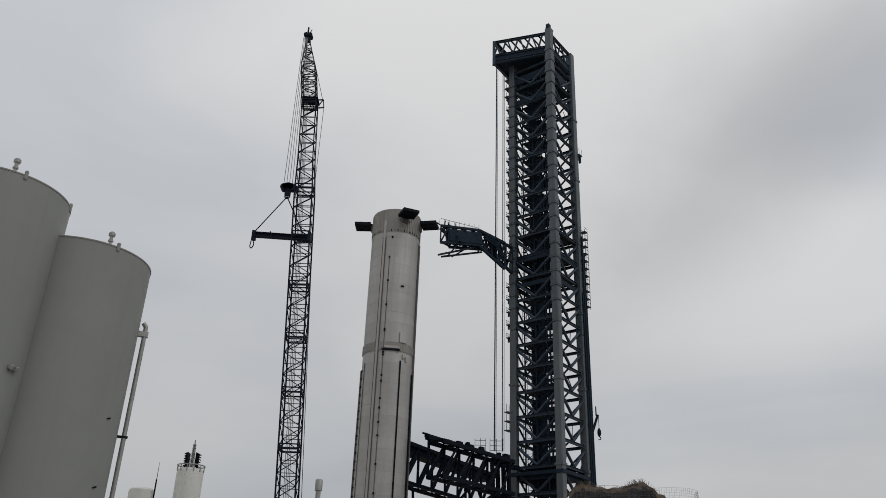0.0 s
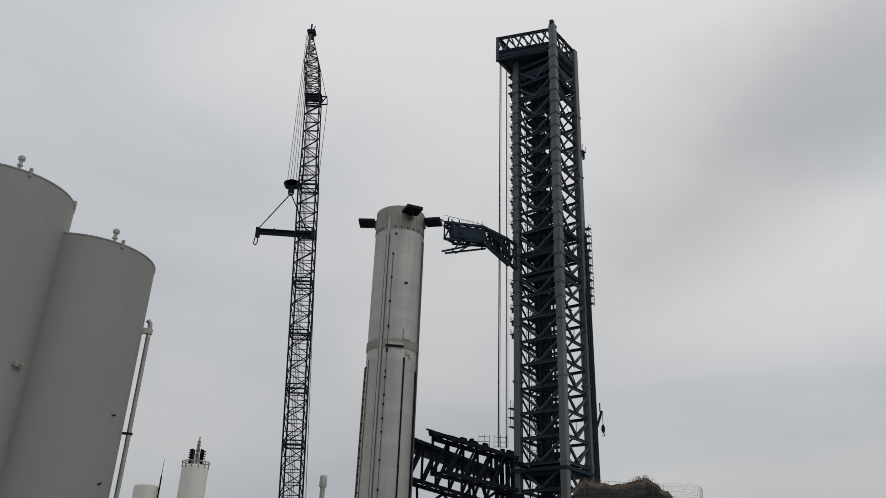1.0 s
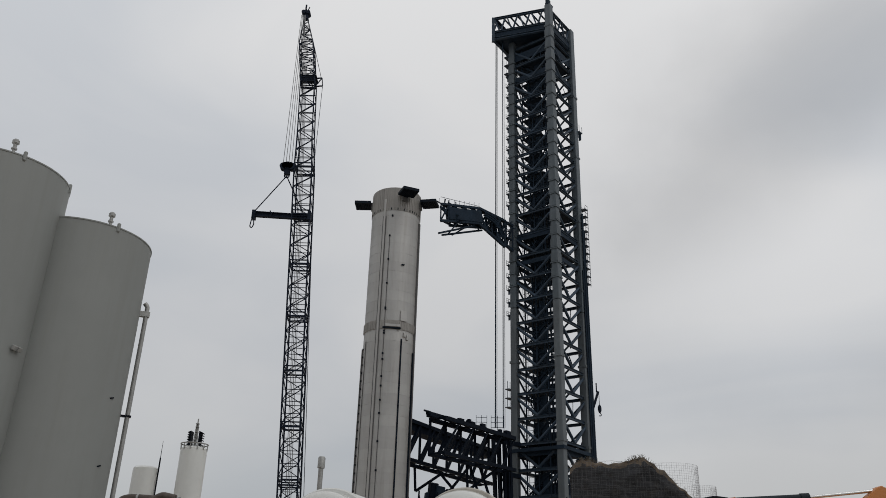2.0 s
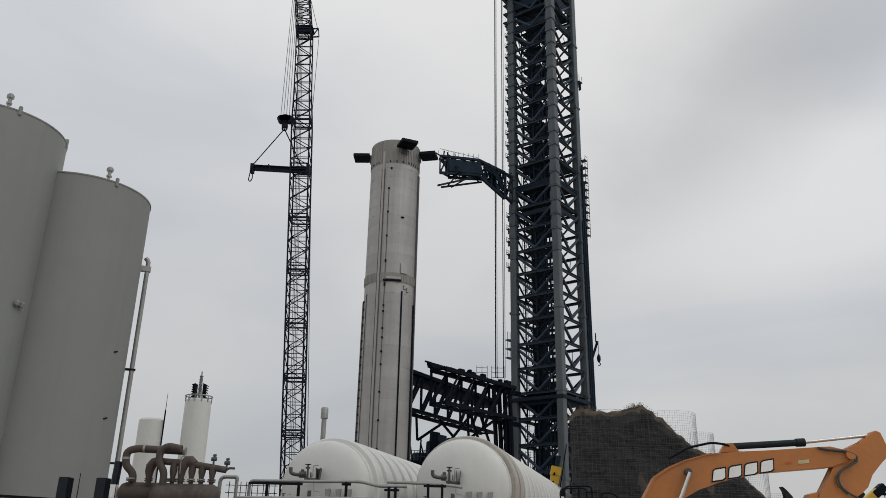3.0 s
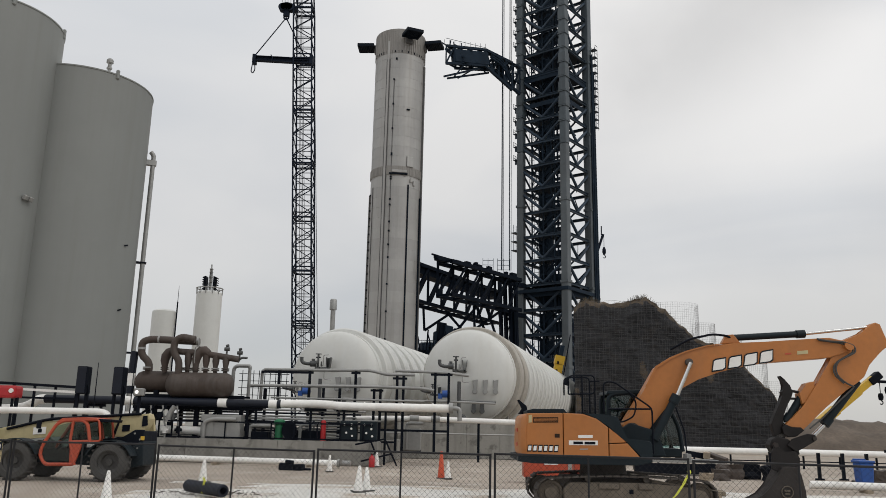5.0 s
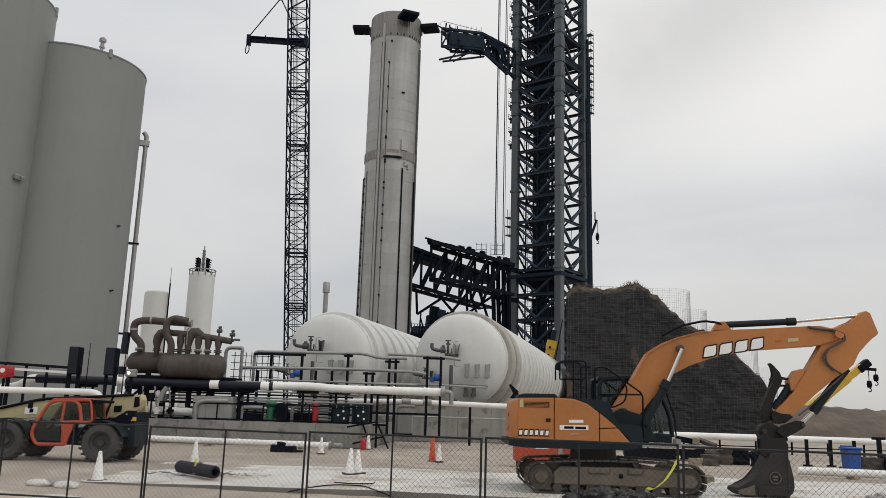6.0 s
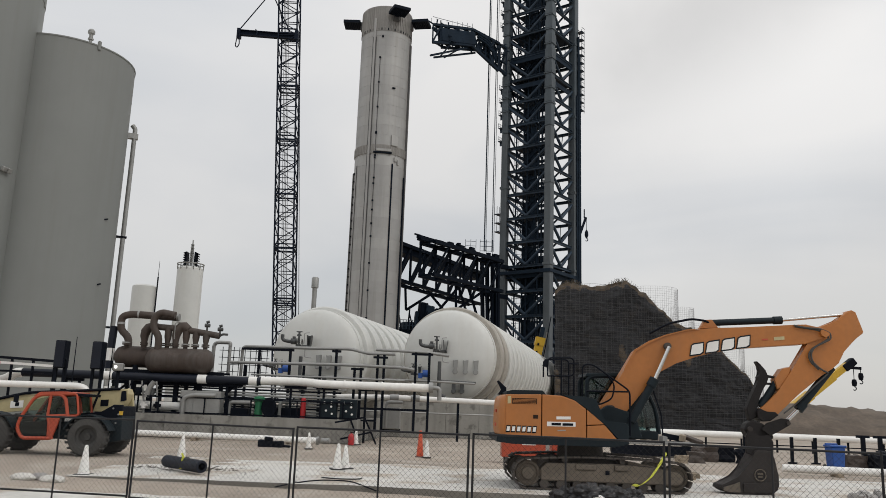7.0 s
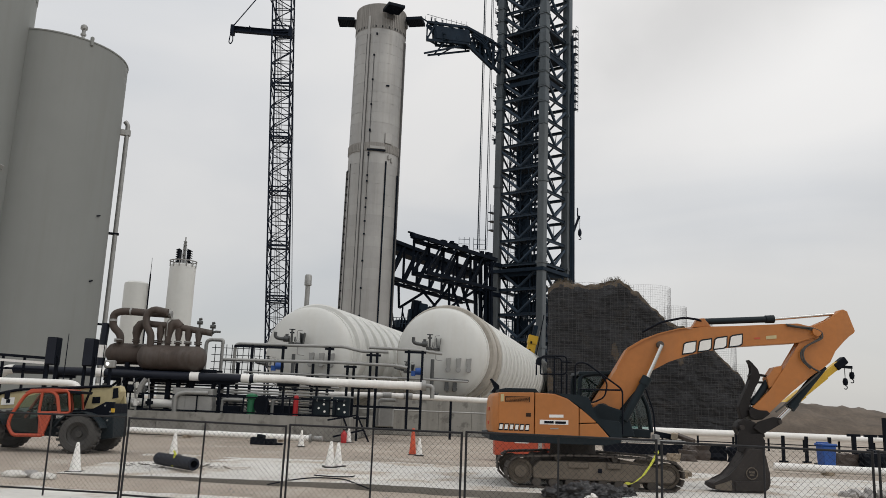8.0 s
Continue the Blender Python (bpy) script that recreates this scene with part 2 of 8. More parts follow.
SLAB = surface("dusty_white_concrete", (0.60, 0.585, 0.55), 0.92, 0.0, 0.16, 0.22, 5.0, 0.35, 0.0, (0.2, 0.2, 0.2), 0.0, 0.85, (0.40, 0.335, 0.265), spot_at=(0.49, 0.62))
# slab edge concrete, its grey darkened to hold the shade on the faces
SHADED_EDGE = surface("shaded_edge_concrete", (0.19, 0.178, 0.158), 0.9, 0.0, 0.2, 0.6, 7.0, 0.3, 0.0, (0.2, 0.2, 0.2), 0.0, 0.5, (0.15, 0.14, 0.12))
SAND = surface("sandy_gravel", (0.335, 0.285, 0.235), 0.95, 0.0, 0.28, 0.2, 4.0, 0.5, 0.0, (0.2, 0.2, 0.2), 0.0, 0.6, (0.47, 0.43, 0.375), spot_at=(0.50, 0.66))
SOIL = surface("dark_soil", (0.043, 0.044, 0.047), 0.95, 0.0, 0.4, 0.35, 5.0, 0.8, 0.0, (0.2, 0.2, 0.2), 0.0, 0.6, (0.068, 0.060, 0.053), spot_at=(0.55, 0.70), spec=0.2)
SOIL_TOP = surface("dry_topsoil", (0.125, 0.098, 0.072), 0.95, 0.0, 0.35, 0.6, 5.0, 0.8)
MOUND = surface("brown_earth", (0.112, 0.088, 0.068), 0.95, 0.0, 0.4, 0.3, 2.5, 0.8, 0.0, (0.2, 0.2, 0.2), 0.0, 0.6, (0.062, 0.051, 0.042))
WIRE = surface("weathered_wire", (0.36, 0.36, 0.37), 0.6, 0.3, 0.2, 1.0, 8.0, 0.0)
FENCE = surface("dark_fence_steel", (0.028, 0.028, 0.030), 0.6, 0.3, 0.3, 1.0, 8.0, 0.0, spec=0.2)
BRIGHT_ROPE = surface("bright_wire_rope", (0.20, 0.205, 0.21), 0.5, 0.4, 0.15, 1.0, 8.0, 0.0)
MESH_DARK = surface("rusty_mesh_wire", (0.115, 0.115, 0.12), 0.7, 0.3, 0.3, 1.0, 8.0, 0.0, spec=0.3)
ORANGE = surface("orange_machine_paint", (0.41, 0.150, 0.036), 0.45, 0.0, 0.13, 0.6, 7.0, 0.06, 0.35, (0.26, 0.13, 0.06), 0.0, 0.35, (0.24, 0.115, 0.045))
GRILLE = surface("shadowed_grille", (0.03, 0.018, 0.012), 0.8, 0.0, 0.2, 2.0, 12.0, 0.1, spec=0.2)
CHARCOAL = surface("charcoal_machine_paint", (0.009, 0.016, 0.021), 0.55, 0.0, 0.2, 1.0, 9.0, 0.08, 0.1, (0.06, 0.057, 0.053), spec=0.2)
TRACK = surface("muddy_track_steel", (0.066, 0.056, 0.048), 0.8, 0.2, 0.35, 1.5, 9.0, 0.4, 0.0, (0.2, 0.2, 0.2), 0.15, 0.5, (0.16, 0.135, 0.105))
MUD = surface("dried_mud_on_steel", (0.135, 0.112, 0.088), 0.85, 0.1, 0.3, 1.2, 8.0, 0.4, 0.0, (0.2, 0.2, 0.2), 0.0, 0.6, (0.075, 0.063, 0.052))
GREASY = surface("greasy_dark_steel", (0.015, 0.013, 0.013), 0.6, 0.2, 0.35, 1.5, 9.0, 0.3, 0.0, (0.2, 0.2, 0.2), 0.0, 0.4, (0.05, 0.042, 0.036), spec=0.3)
BUCKET = surface("worn_bucket_steel", (0.036, 0.031, 0.029), 0.7, 0.2, 0.35, 0.9, 8.0, 0.3, 0.0, (0.2, 0.2, 0.2), 0.0, 0.5, (0.10, 0.082, 0.068), spec=0.3)
CHROME = surface("chromed_rod", (0.62, 0.62, 0.61), 0.2, 1.0, 0.05, 2.0, 20.0, 0.0)
RUBBER = surface("black_rubber", (0.062, 0.060, 0.057), 0.85, 0.0, 0.25, 2.0, 14.0, 0.2, 0.0, (0.2, 0.2, 0.2), 0.0, 0.4, (0.10, 0.09, 0.075))
RED = surface("orange_red_paint", (0.44, 0.068, 0.030), 0.45, 0.0, 0.12, 0.8, 8.0, 0.05, 0.25, (0.25, 0.11, 0.07))
SCARLET = surface("scarlet_paint", (0.42, 0.018, 0.022), 0.4, 0.0, 0.12, 0.8, 8.0, 0.05, 0.2, (0.2, 0.03, 0.03))
CREAM = surface("cream_machine_paint", (0.47, 0.40, 0.22), 0.45, 0.0, 0.14, 0.8, 8.0, 0.05, 0.35, (0.24, 0.20, 0.13), 0.0, 0.4, (0.25, 0.21, 0.14))
YELLOW = surface("yellow_crane_paint", (0.62, 0.38, 0.03), 0.45, 0.0, 0.12, 0.5, 6.0, 0.05, 0.2, (0.35, 0.22, 0.06))
HIVIS = surface("yellow_strap", (0.62, 0.64, 0.08), 0.7, 0.0, 0.12, 2.0, 20.0, 0.1)
CONE_WHITE = surface("white_cone_plastic", (0.82, 0.81, 0.78), 0.6, 0.0, 0.1, 3.0, 20.0, 0.05, 0.3, (0.45, 0.4, 0.33))
CONE_ORANGE = surface("orange_cone_plastic", (0.55, 0.08, 0.03), 0.5, 0.0, 0.1, 3.0, 20.0, 0.05)
BLUE = surface("blue_plastic", (0.015, 0.075, 0.30), 0.45, 0.0, 0.15, 1.0, 9.0, 0.05)
GREEN = surface("green_paint", (0.02, 0.16, 0.07), 0.5, 0.0, 0.15, 2.0, 9.0, 0.05)
DECAL_WHITE = surface("white_decal", (0.78, 0.77, 0.74), 0.5, 0.0, 0.05, 3.0, 20.0, 0.0)
DECAL_GREY = surface("grey_decal", (0.30, 0.28, 0.26), 0.5, 0.0, 0.05, 3.0, 20.0, 0.0)
BAG = surface("woven_sandbag", (0.60, 0.585, 0.55), 0.9, 0.0, 0.15, 3.0, 30.0, 0.3)
WOOD = surface("weathered_plank", (0.28, 0.23, 0.17), 0.85, 0.0, 0.2, 2.0, 14.0, 0.2, 0.0, (0.2, 0.2, 0.2), 0.2)
GRASS = surface("dry_grass", (0.09, 0.072, 0.048), 0.9, 0.0, 0.3, 2.0, 12.0, 0.0)
DEBRIS = surface("dark_straw", (0.07, 0.058, 0.045), 0.9, 0.0, 0.3, 3.0, 15.0, 0.0)
STONE = surface("grey_rubble", (0.30, 0.29, 0.28), 0.9, 0.0, 0.2, 2.0, 12.0, 0.3, 0.0, (0.2, 0.2, 0.2), 0.25)
TARP = surface("black_plastic_sheet", (0.014, 0.014, 0.016), 0.35, 0.0, 0.2, 2.0, 10.0, 0.1)
GLASS = bpy.data.materials.new("tinted_glass")
GLASS.use_nodes = True
_g = GLASS.node_tree.nodes["Principled BSDF"]
_g.inputs["Base Color"].default_value = (0.34, 0.46, 0.45, 1)
_g.inputs["Roughness"].default_value, _g.inputs["Transmission Weight"].default_value = 0.03, 1.0
B4, B0, B8 = {}, {}, {}


def sq(material):
    return B4.setdefault(material.name, None) or B4.update({material.name: unit_bar(material)}) or B4[material.name]


def hb(material):
    return B0.setdefault(material.name, None) or B0.update({material.name: unit_bar(material, 0)}) or B0[material.name]


def rd(material):
    return B8.setdefault(material.name, None) or B8.update({material.name: unit_bar(material, 8)}) or B8[material.name]

# ---- ground ----
def ground_z(x, y):
    if y < 10:
        z = 0.15
    elif y < 14:
        z = 0.15 - 0.21 * (y - 10) / 4
    elif y < 17:
        z = -0.06 - 0.05 * (y - 14) / 3
    elif y < 21:
        z = -0.11
    elif y < 25:
        z = -0.11 + 0.105 * (y - 21) / 4
    else:
        z = -0.005
    if 12 < y < 60:
        z += 0.05 * (noise.noise((x * 0.35, y * 0.35, 0)) - 0.1) + 0.02 * noise.noise((x * 1.7, y * 1.7, 3))
    return z


def make_ground():
    ys = [-400, -60, -10, 5, 12] + [12.5 + 0.35 * i for i in range(70)] + [38, 40, 43, 47, 52, 60, 75, 100, 150, 260, 600, 1500, 3500]
    xs = [-3000, -900, -300, -120, -60, -40] + [-28 + 0.6 * i for i in range(95)] + [32, 40, 60, 120, 300, 900, 3000]
    bm = bmesh.new()
    grid = [[bm.verts.new((x, y, ground_z(x, y))) for x in xs] for y in ys]
    for a, b in zip(grid, grid[1:]):
        for i in range(len(xs) - 1):
            bm.faces.new((a[i], a[i + 1], b[i + 1], b[i]))
    whole("ground", bm, SAND, "pale sandy gravel ground of the work yard", "ground", "", "structure", True)
    bm = bmesh.new()
    rng = random.Random(4)
    front = [(-9.0 + 0.5 * i, 20.72 - 0.165 * (0.5 * i) + rng.uniform(-0.07, 0.07)) for i in range(50)]
    back = [(x, 27.0 + 1.2 * noise.noise((x * 0.3, 0, 7))) for x, _ in front]
    rise = [min(1, i / 14) for i in range(len(front))]
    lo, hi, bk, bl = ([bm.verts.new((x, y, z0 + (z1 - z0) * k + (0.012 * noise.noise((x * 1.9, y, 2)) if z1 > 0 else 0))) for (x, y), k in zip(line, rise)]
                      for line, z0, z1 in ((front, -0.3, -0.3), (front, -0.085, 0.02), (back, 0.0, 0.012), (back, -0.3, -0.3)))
    # index 1: edge faces in the concrete with shade painted in
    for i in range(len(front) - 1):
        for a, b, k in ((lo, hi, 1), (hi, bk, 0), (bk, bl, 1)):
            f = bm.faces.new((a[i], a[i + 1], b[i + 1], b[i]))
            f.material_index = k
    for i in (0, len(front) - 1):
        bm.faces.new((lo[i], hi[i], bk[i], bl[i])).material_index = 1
    whole("pavement", bm, [SLAB, SHADED_EDGE], "dusty white concrete slab with a broken grey edge, shade painted in", "pavement", "", "structure")
    bm = bmesh.new()
    lines = []
    for i in range(61):
        x = -16.0 + 0.5 * i
        edge = 18.1 - 0.165 * (x + 9) + 0.35 * noise.noise((x * 0.5, 0, 3)) + 0.12 * noise.noise((x * 2.1, 0, 5))
        ys = [edge - (edge - 9.5) * (k / 14) ** 1.3 for k in range(15)]
        lines.append([bm.verts.new((x, y, ground_z(x, y) + (0.028 if k else -0.02) + 0.012 * noise.noise((x, y, 8)))) for k, y in enumerate(ys)])
    for a, b in zip(lines, lines[1:]):
        for k in range(14):
            bm.faces.new((a[k], b[k], b[k + 1], a[k + 1]))
    whole("road", bm, SLAB, "worn pale concrete roadway with sand blown over it", "road", "", "structure", True)


make_ground()


# ---- tall grey shells ----
def make_shell(az, dist, r, top, label):
    a = radians(az)
    c = Vector((math.sin(a) * dist, math.cos(a) * dist, 0))
    tank = thing("storage_tank", c, label, "storage tank", "tall grey tanks")
    bm = bmesh.new()
    lathe(bm, [(r, 0), (r, top * 0.5), (r, top - 0.12), (r + 0.05, top - 0.12), (r + 0.05, top), (r - 0.05, top)], c, seg=128)
    part("shell", bm, SHELL, tank, "", True)
    bm = bmesh.new()
    lathe(bm, [(r - 0.1, top - 0.3), (r - 0.1, top - 0.02), (r * 0.7, top + 0.4), (r * 0.35, top + 0.65), (0, top + 0.72)], c, seg=64)
    part("roof", bm, PIPE_WHITE, tank, "pale domed steel roof", True)
    return tank, c


def shell_vent(tank, c, az, r, top, s=1.0):
    a = radians(az)
    p = c + Vector((math.cos(a) * r, math.sin(a) * r, top))
    bm = bmesh.new()
    lathe(bm, [(0, -0.5), (0.13 * s, -0.5), (0.13 * s, 0.35 * s), (0.24 * s, 0.36 * s), (0.24 * s, 0.5 * s), (0.16 * s, 0.52 * s), (0.16 * s, 0.85 * s), (0.3 * s, 0.95 * s), (0.3 * s, 1.2 * s), (0.18 * s, 1.35 * s), (0, 1.38 * s)], p, seg=16)
    part("vent", bm, GALV, tank, "grey relief vent", True)


tank_b, cb = make_shell(-26.5, 79.0, 6.0, 32.4, "tall pale grey steel storage tank with a pipe down its side")
tank_a, ca = make_shell(-32.75, 76.0, 6.0, 35.7, "taller grey steel storage tank with a floodlight")
shell_vent(tank_b, cb, -46.3, 5.55, 32.45, 1.0)
shell_vent(tank_a, ca, -51.7, 5.6, 35.75, 1.0)
for tank, c, top, angles in ((tank_b, cb, 32.4, (-39.9, -120)), (tank_a, ca, 35.7, (-43, 17))):
    for an in angles:
        v = Vector((math.cos(radians(an)), math.sin(radians(an)), 0))
        bm = bmesh.new()
        box(bm, c + v * 6.0 + Vector((0, 0, top - 0.05)), (0.3, 0.3, 0.9), Euler((0, 0, radians(an))).to_matrix())
        bevelled(bm, 0.08)
        part("lifting_lug", bm, SHELL, tank)
# pipe down the side of the shorter shell
pdir = Vector((math.cos(radians(24)), math.sin(radians(24)), 0))
q = cb + pdir * 6.58
bm = bmesh.new()
tube(bm, rounded([q + Vector((0, 0, 0)), q + Vector((0, 0, 27.0)), q - pdir * 0.3 + Vector((0, 0, 27.3))], 0.2), 0.21, 12)
part("down_pipe", bm, GALV, tank_b, "long grey vertical pipe", True)
for z in (26.2, 16.4, 8.0):
    bm = bmesh.new()
    box(bm, cb + pdir * 6.3 + Vector((0, 0, z)), (1.2, 0.5, 0.16 if z < 20 else 0.5), Euler((0, 0, radians(24))).to_matrix())
    part("bracket", bm, GALV if z > 20 else BLACK, tank_b)
for an, z in ((-11.5, 17.2), (-11.2, 11.4)):
    d = Vector((math.cos(radians(an)), math.sin(radians(an)), 0))
    bm = bmesh.new()
    box(bm, cb + d * 6.03 + Vector((0, 0, z)), (0.12, 0.45, 0.12), Euler((0.3, 0, radians(an))).to_matrix())
    part("stub", bm, BLACK, tank_b)
d = Vector((math.cos(radians(-10.6)), math.sin(radians(-10.6)), 0))
lp = ca + d * 6.25 + Vector((0, 0, 19.5))
for k in (-0.28, 0.28):
    bm = bmesh.new()
    e = Vector((-d.y, d.x, 0))
    box(bm, lp + e * k, (0.35, 0.45, 0.42), Euler((0, 0.4, radians(-10.6))).to_matrix())
    bevelled(bm, 0.06)
    part("floodlight", bm, GALV, tank_a, "grey twin floodlight")


# ---- steel tower ----
N_, L_, R_ = Vector((22.38, 158.0, 0)), Vector((13.94, 164.35, 0)), Vector((28.73, 166.44, 0))
B_ = L_ + R_ - N_
UL, UR = (L_ - N_).normalized(), (R_ - N_).normalized()
TURN_T = Matrix((UR, -UL, (0, 0, 1))).transposed()
tower = thing("steel_tower", (N_ + B_) / 2, "dark blue-grey steel lattice launch tower", "tower")
BAY = 5.12


def at_z(p, z):
    return Vector((p.x, p.y, z))


for nm, p, w, top in (("n", N_, 1.55, 137.5), ("l", L_, 1.45, 131.5), ("r", R_, 1.65, 136.5), ("b", B_, 1.6, 131.5)):
    bm = bmesh.new()
    box(bm, at_z(p, (top + 60) / 2), (w, w, top - 60), TURN_T)
    bevelled(bm, 0.12)
    leg = part("leg", bm, LEG, tower)
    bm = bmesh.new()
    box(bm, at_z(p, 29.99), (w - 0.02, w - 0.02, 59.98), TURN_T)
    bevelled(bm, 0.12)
    part("lower_leg", bm, LEG_LOW, tower, "pale grey lower leg")
    z0, z1, dz = {"n": (60, 128, 3.3), "l": (58, 128, 2.95), "r": (200, 0, 9), "b": (200, 0, 9)}[nm]
    z = 14.0
    while z < top - 6:
        if z0 < z < z1:
            bm = bmesh.new()
            box(bm, at_z(p, z), (w + 0.34, w + 0.34, 0.26), TURN_T)
            box(bm, at_z(p, z + 1.2), (w + 0.14, w + 0.14, 1.9), TURN_T)
            part("collar", bm, LEG, leg)
            z += dz
        else:
            bm = bmesh.new()
            box(bm, at_z(p, z), (w + 0.24, w + 0.24, 0.5), TURN_T)
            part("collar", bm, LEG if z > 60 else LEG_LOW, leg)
            z += 17.0 if z < z0 else 9
BEAM, BEAM_D, ROUND = hb(TOWER), sq(TOWER_DARK), rd(TOWER)
levels = [5.3 + BAY * i for i in range(25)]
for i, z in enumerate(levels):
    for p, q in ((N_, L_), (N_, R_), (L_, B_), (R_, B_)):
        near = (p is N_)
        bar("beam", BEAM, at_z(p, z), at_z(q, z), 0.46, tower, 0.58)
        if i + 1 < len(levels):
            mid = (p + q) / 2
            for e in (p, q):
                bar("brace", ROUND, at_z(e, z + BAY - 0.4), at_z(mid, z + 0.35), 0.62 if near else 0.42, tower)
            if q is L_:
                bar("brace", BEAM_D, at_z(p.lerp(q, 0.25), z + BAY * 0.5), at_z(p.lerp(q, 0.25), z), 0.2, tower)
# floors, lift shaft and stairs inside
ctr_in = (N_ + B_) / 2
ctr = (N_ + B_) / 2
side = (L_ - N_).length
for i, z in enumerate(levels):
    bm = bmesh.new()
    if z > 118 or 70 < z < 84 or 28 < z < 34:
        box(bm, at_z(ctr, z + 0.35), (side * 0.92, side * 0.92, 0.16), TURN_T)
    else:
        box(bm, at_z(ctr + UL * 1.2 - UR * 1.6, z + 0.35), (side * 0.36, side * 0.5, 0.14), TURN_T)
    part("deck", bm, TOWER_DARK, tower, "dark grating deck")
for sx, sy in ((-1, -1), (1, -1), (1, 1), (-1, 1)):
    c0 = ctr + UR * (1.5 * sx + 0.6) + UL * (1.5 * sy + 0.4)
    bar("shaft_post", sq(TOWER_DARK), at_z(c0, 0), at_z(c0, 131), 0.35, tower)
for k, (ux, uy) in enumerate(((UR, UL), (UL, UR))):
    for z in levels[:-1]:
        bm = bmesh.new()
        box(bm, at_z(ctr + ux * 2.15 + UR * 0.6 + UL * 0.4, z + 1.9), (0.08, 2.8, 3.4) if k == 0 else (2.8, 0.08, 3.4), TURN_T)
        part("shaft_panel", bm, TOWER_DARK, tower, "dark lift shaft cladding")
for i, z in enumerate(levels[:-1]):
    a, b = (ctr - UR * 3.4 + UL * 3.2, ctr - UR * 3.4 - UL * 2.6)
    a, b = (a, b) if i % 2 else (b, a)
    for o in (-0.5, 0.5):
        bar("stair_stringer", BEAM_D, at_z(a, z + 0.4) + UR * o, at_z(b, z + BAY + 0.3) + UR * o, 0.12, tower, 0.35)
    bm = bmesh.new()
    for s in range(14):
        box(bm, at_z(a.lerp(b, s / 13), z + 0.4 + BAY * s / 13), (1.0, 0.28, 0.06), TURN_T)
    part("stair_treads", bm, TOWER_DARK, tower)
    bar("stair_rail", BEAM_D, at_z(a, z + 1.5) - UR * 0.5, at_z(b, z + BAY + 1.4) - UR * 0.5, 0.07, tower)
thin = sq(TOWER_DARK)
for i, z in enumerate(levels[:-1]):
    e0, e1 = L_.lerp(N_, 0.12) + UR * 1.4, L_.lerp(N_, 0.42) + UR * 1.4
    for h in (0.9, 1.9, 2.9, 3.9):
        bar("landing_rail", thin, at_z(e0, z + h), at_z(e1, z + h), 0.07, tower)
    for k in range(4):
        p = e0.lerp(e1, k / 3)
        bar("landing_post", thin, at_z(p, z + 0.4), at_z(p, z + 4.2), 0.08, tower)
    f0, f1 = N_.lerp(R_, 0.5) + UL * 5.5, N_.lerp(R_, 0.9) + UL * 5.5
    for h in (0.6, 1.1):
        bar("deck_rail", thin, at_z(f0, z + h), at_z(f1, z + h), 0.06, tower)
    p = N_.lerp(L_, 0.2) + UR * 1.0
    for o in (-0.25, 0.25):
        bar("ladder_rail", thin, at_z(p + UL * o, z), at_z(p + UL * o, z + BAY), 0.06, tower)
    bm = bmesh.new()
    for k in range(12):
        box(bm, at_z(p, z + 0.2 + 0.42 * k), (0.05, 0.5, 0.05), TURN_T)
    part("ladder_rungs", bm, TOWER_DARK, tower)
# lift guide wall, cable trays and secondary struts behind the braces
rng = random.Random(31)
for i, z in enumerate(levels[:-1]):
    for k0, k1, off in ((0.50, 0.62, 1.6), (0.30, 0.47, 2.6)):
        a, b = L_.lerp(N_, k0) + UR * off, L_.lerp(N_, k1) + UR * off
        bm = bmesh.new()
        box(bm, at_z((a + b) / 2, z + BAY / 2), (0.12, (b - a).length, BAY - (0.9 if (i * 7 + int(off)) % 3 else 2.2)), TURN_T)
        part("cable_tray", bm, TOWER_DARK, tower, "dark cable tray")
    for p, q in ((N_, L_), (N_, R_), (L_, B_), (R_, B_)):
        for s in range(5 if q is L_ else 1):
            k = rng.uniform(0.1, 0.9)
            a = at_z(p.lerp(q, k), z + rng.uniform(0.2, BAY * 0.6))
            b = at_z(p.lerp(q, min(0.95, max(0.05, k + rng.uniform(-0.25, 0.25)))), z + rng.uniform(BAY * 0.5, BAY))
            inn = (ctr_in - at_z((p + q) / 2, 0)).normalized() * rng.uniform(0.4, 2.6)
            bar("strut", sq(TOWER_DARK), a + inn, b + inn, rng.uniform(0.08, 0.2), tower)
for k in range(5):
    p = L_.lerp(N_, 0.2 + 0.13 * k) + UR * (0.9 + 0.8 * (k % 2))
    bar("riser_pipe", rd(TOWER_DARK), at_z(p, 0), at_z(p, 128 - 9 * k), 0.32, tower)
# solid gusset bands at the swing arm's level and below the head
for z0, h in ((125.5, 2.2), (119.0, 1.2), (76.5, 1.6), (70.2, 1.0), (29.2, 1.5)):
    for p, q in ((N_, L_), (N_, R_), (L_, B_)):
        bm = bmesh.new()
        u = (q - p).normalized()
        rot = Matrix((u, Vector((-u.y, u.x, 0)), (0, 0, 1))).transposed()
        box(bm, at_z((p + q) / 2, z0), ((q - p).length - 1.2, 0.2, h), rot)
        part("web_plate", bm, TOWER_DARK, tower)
# head: an overhanging box frame
HB, HT = 130.2, 136.4
L2, B2 = Vector((9.0, 162.3, 0)), Vector((15.4, 171.6, 0))
bm = bmesh.new()
f0 = [at_z(p, z) for p, z in ((N_ - UL * 0.2, 130.4), (L2, 130.4), (B2, 130.4), (R_ - UL * 0.2, 130.4))]
lo = [bm.verts.new(p) for p in f0]
hi = [bm.verts.new(p + Vector((0, 0, 1.5))) for p in f0]
bm.faces.new(lo[::-1])
bm.faces.new(hi)
for i in range(4):
    bm.faces.new((lo[i - 1], lo[i], hi[i], hi[i - 1]))
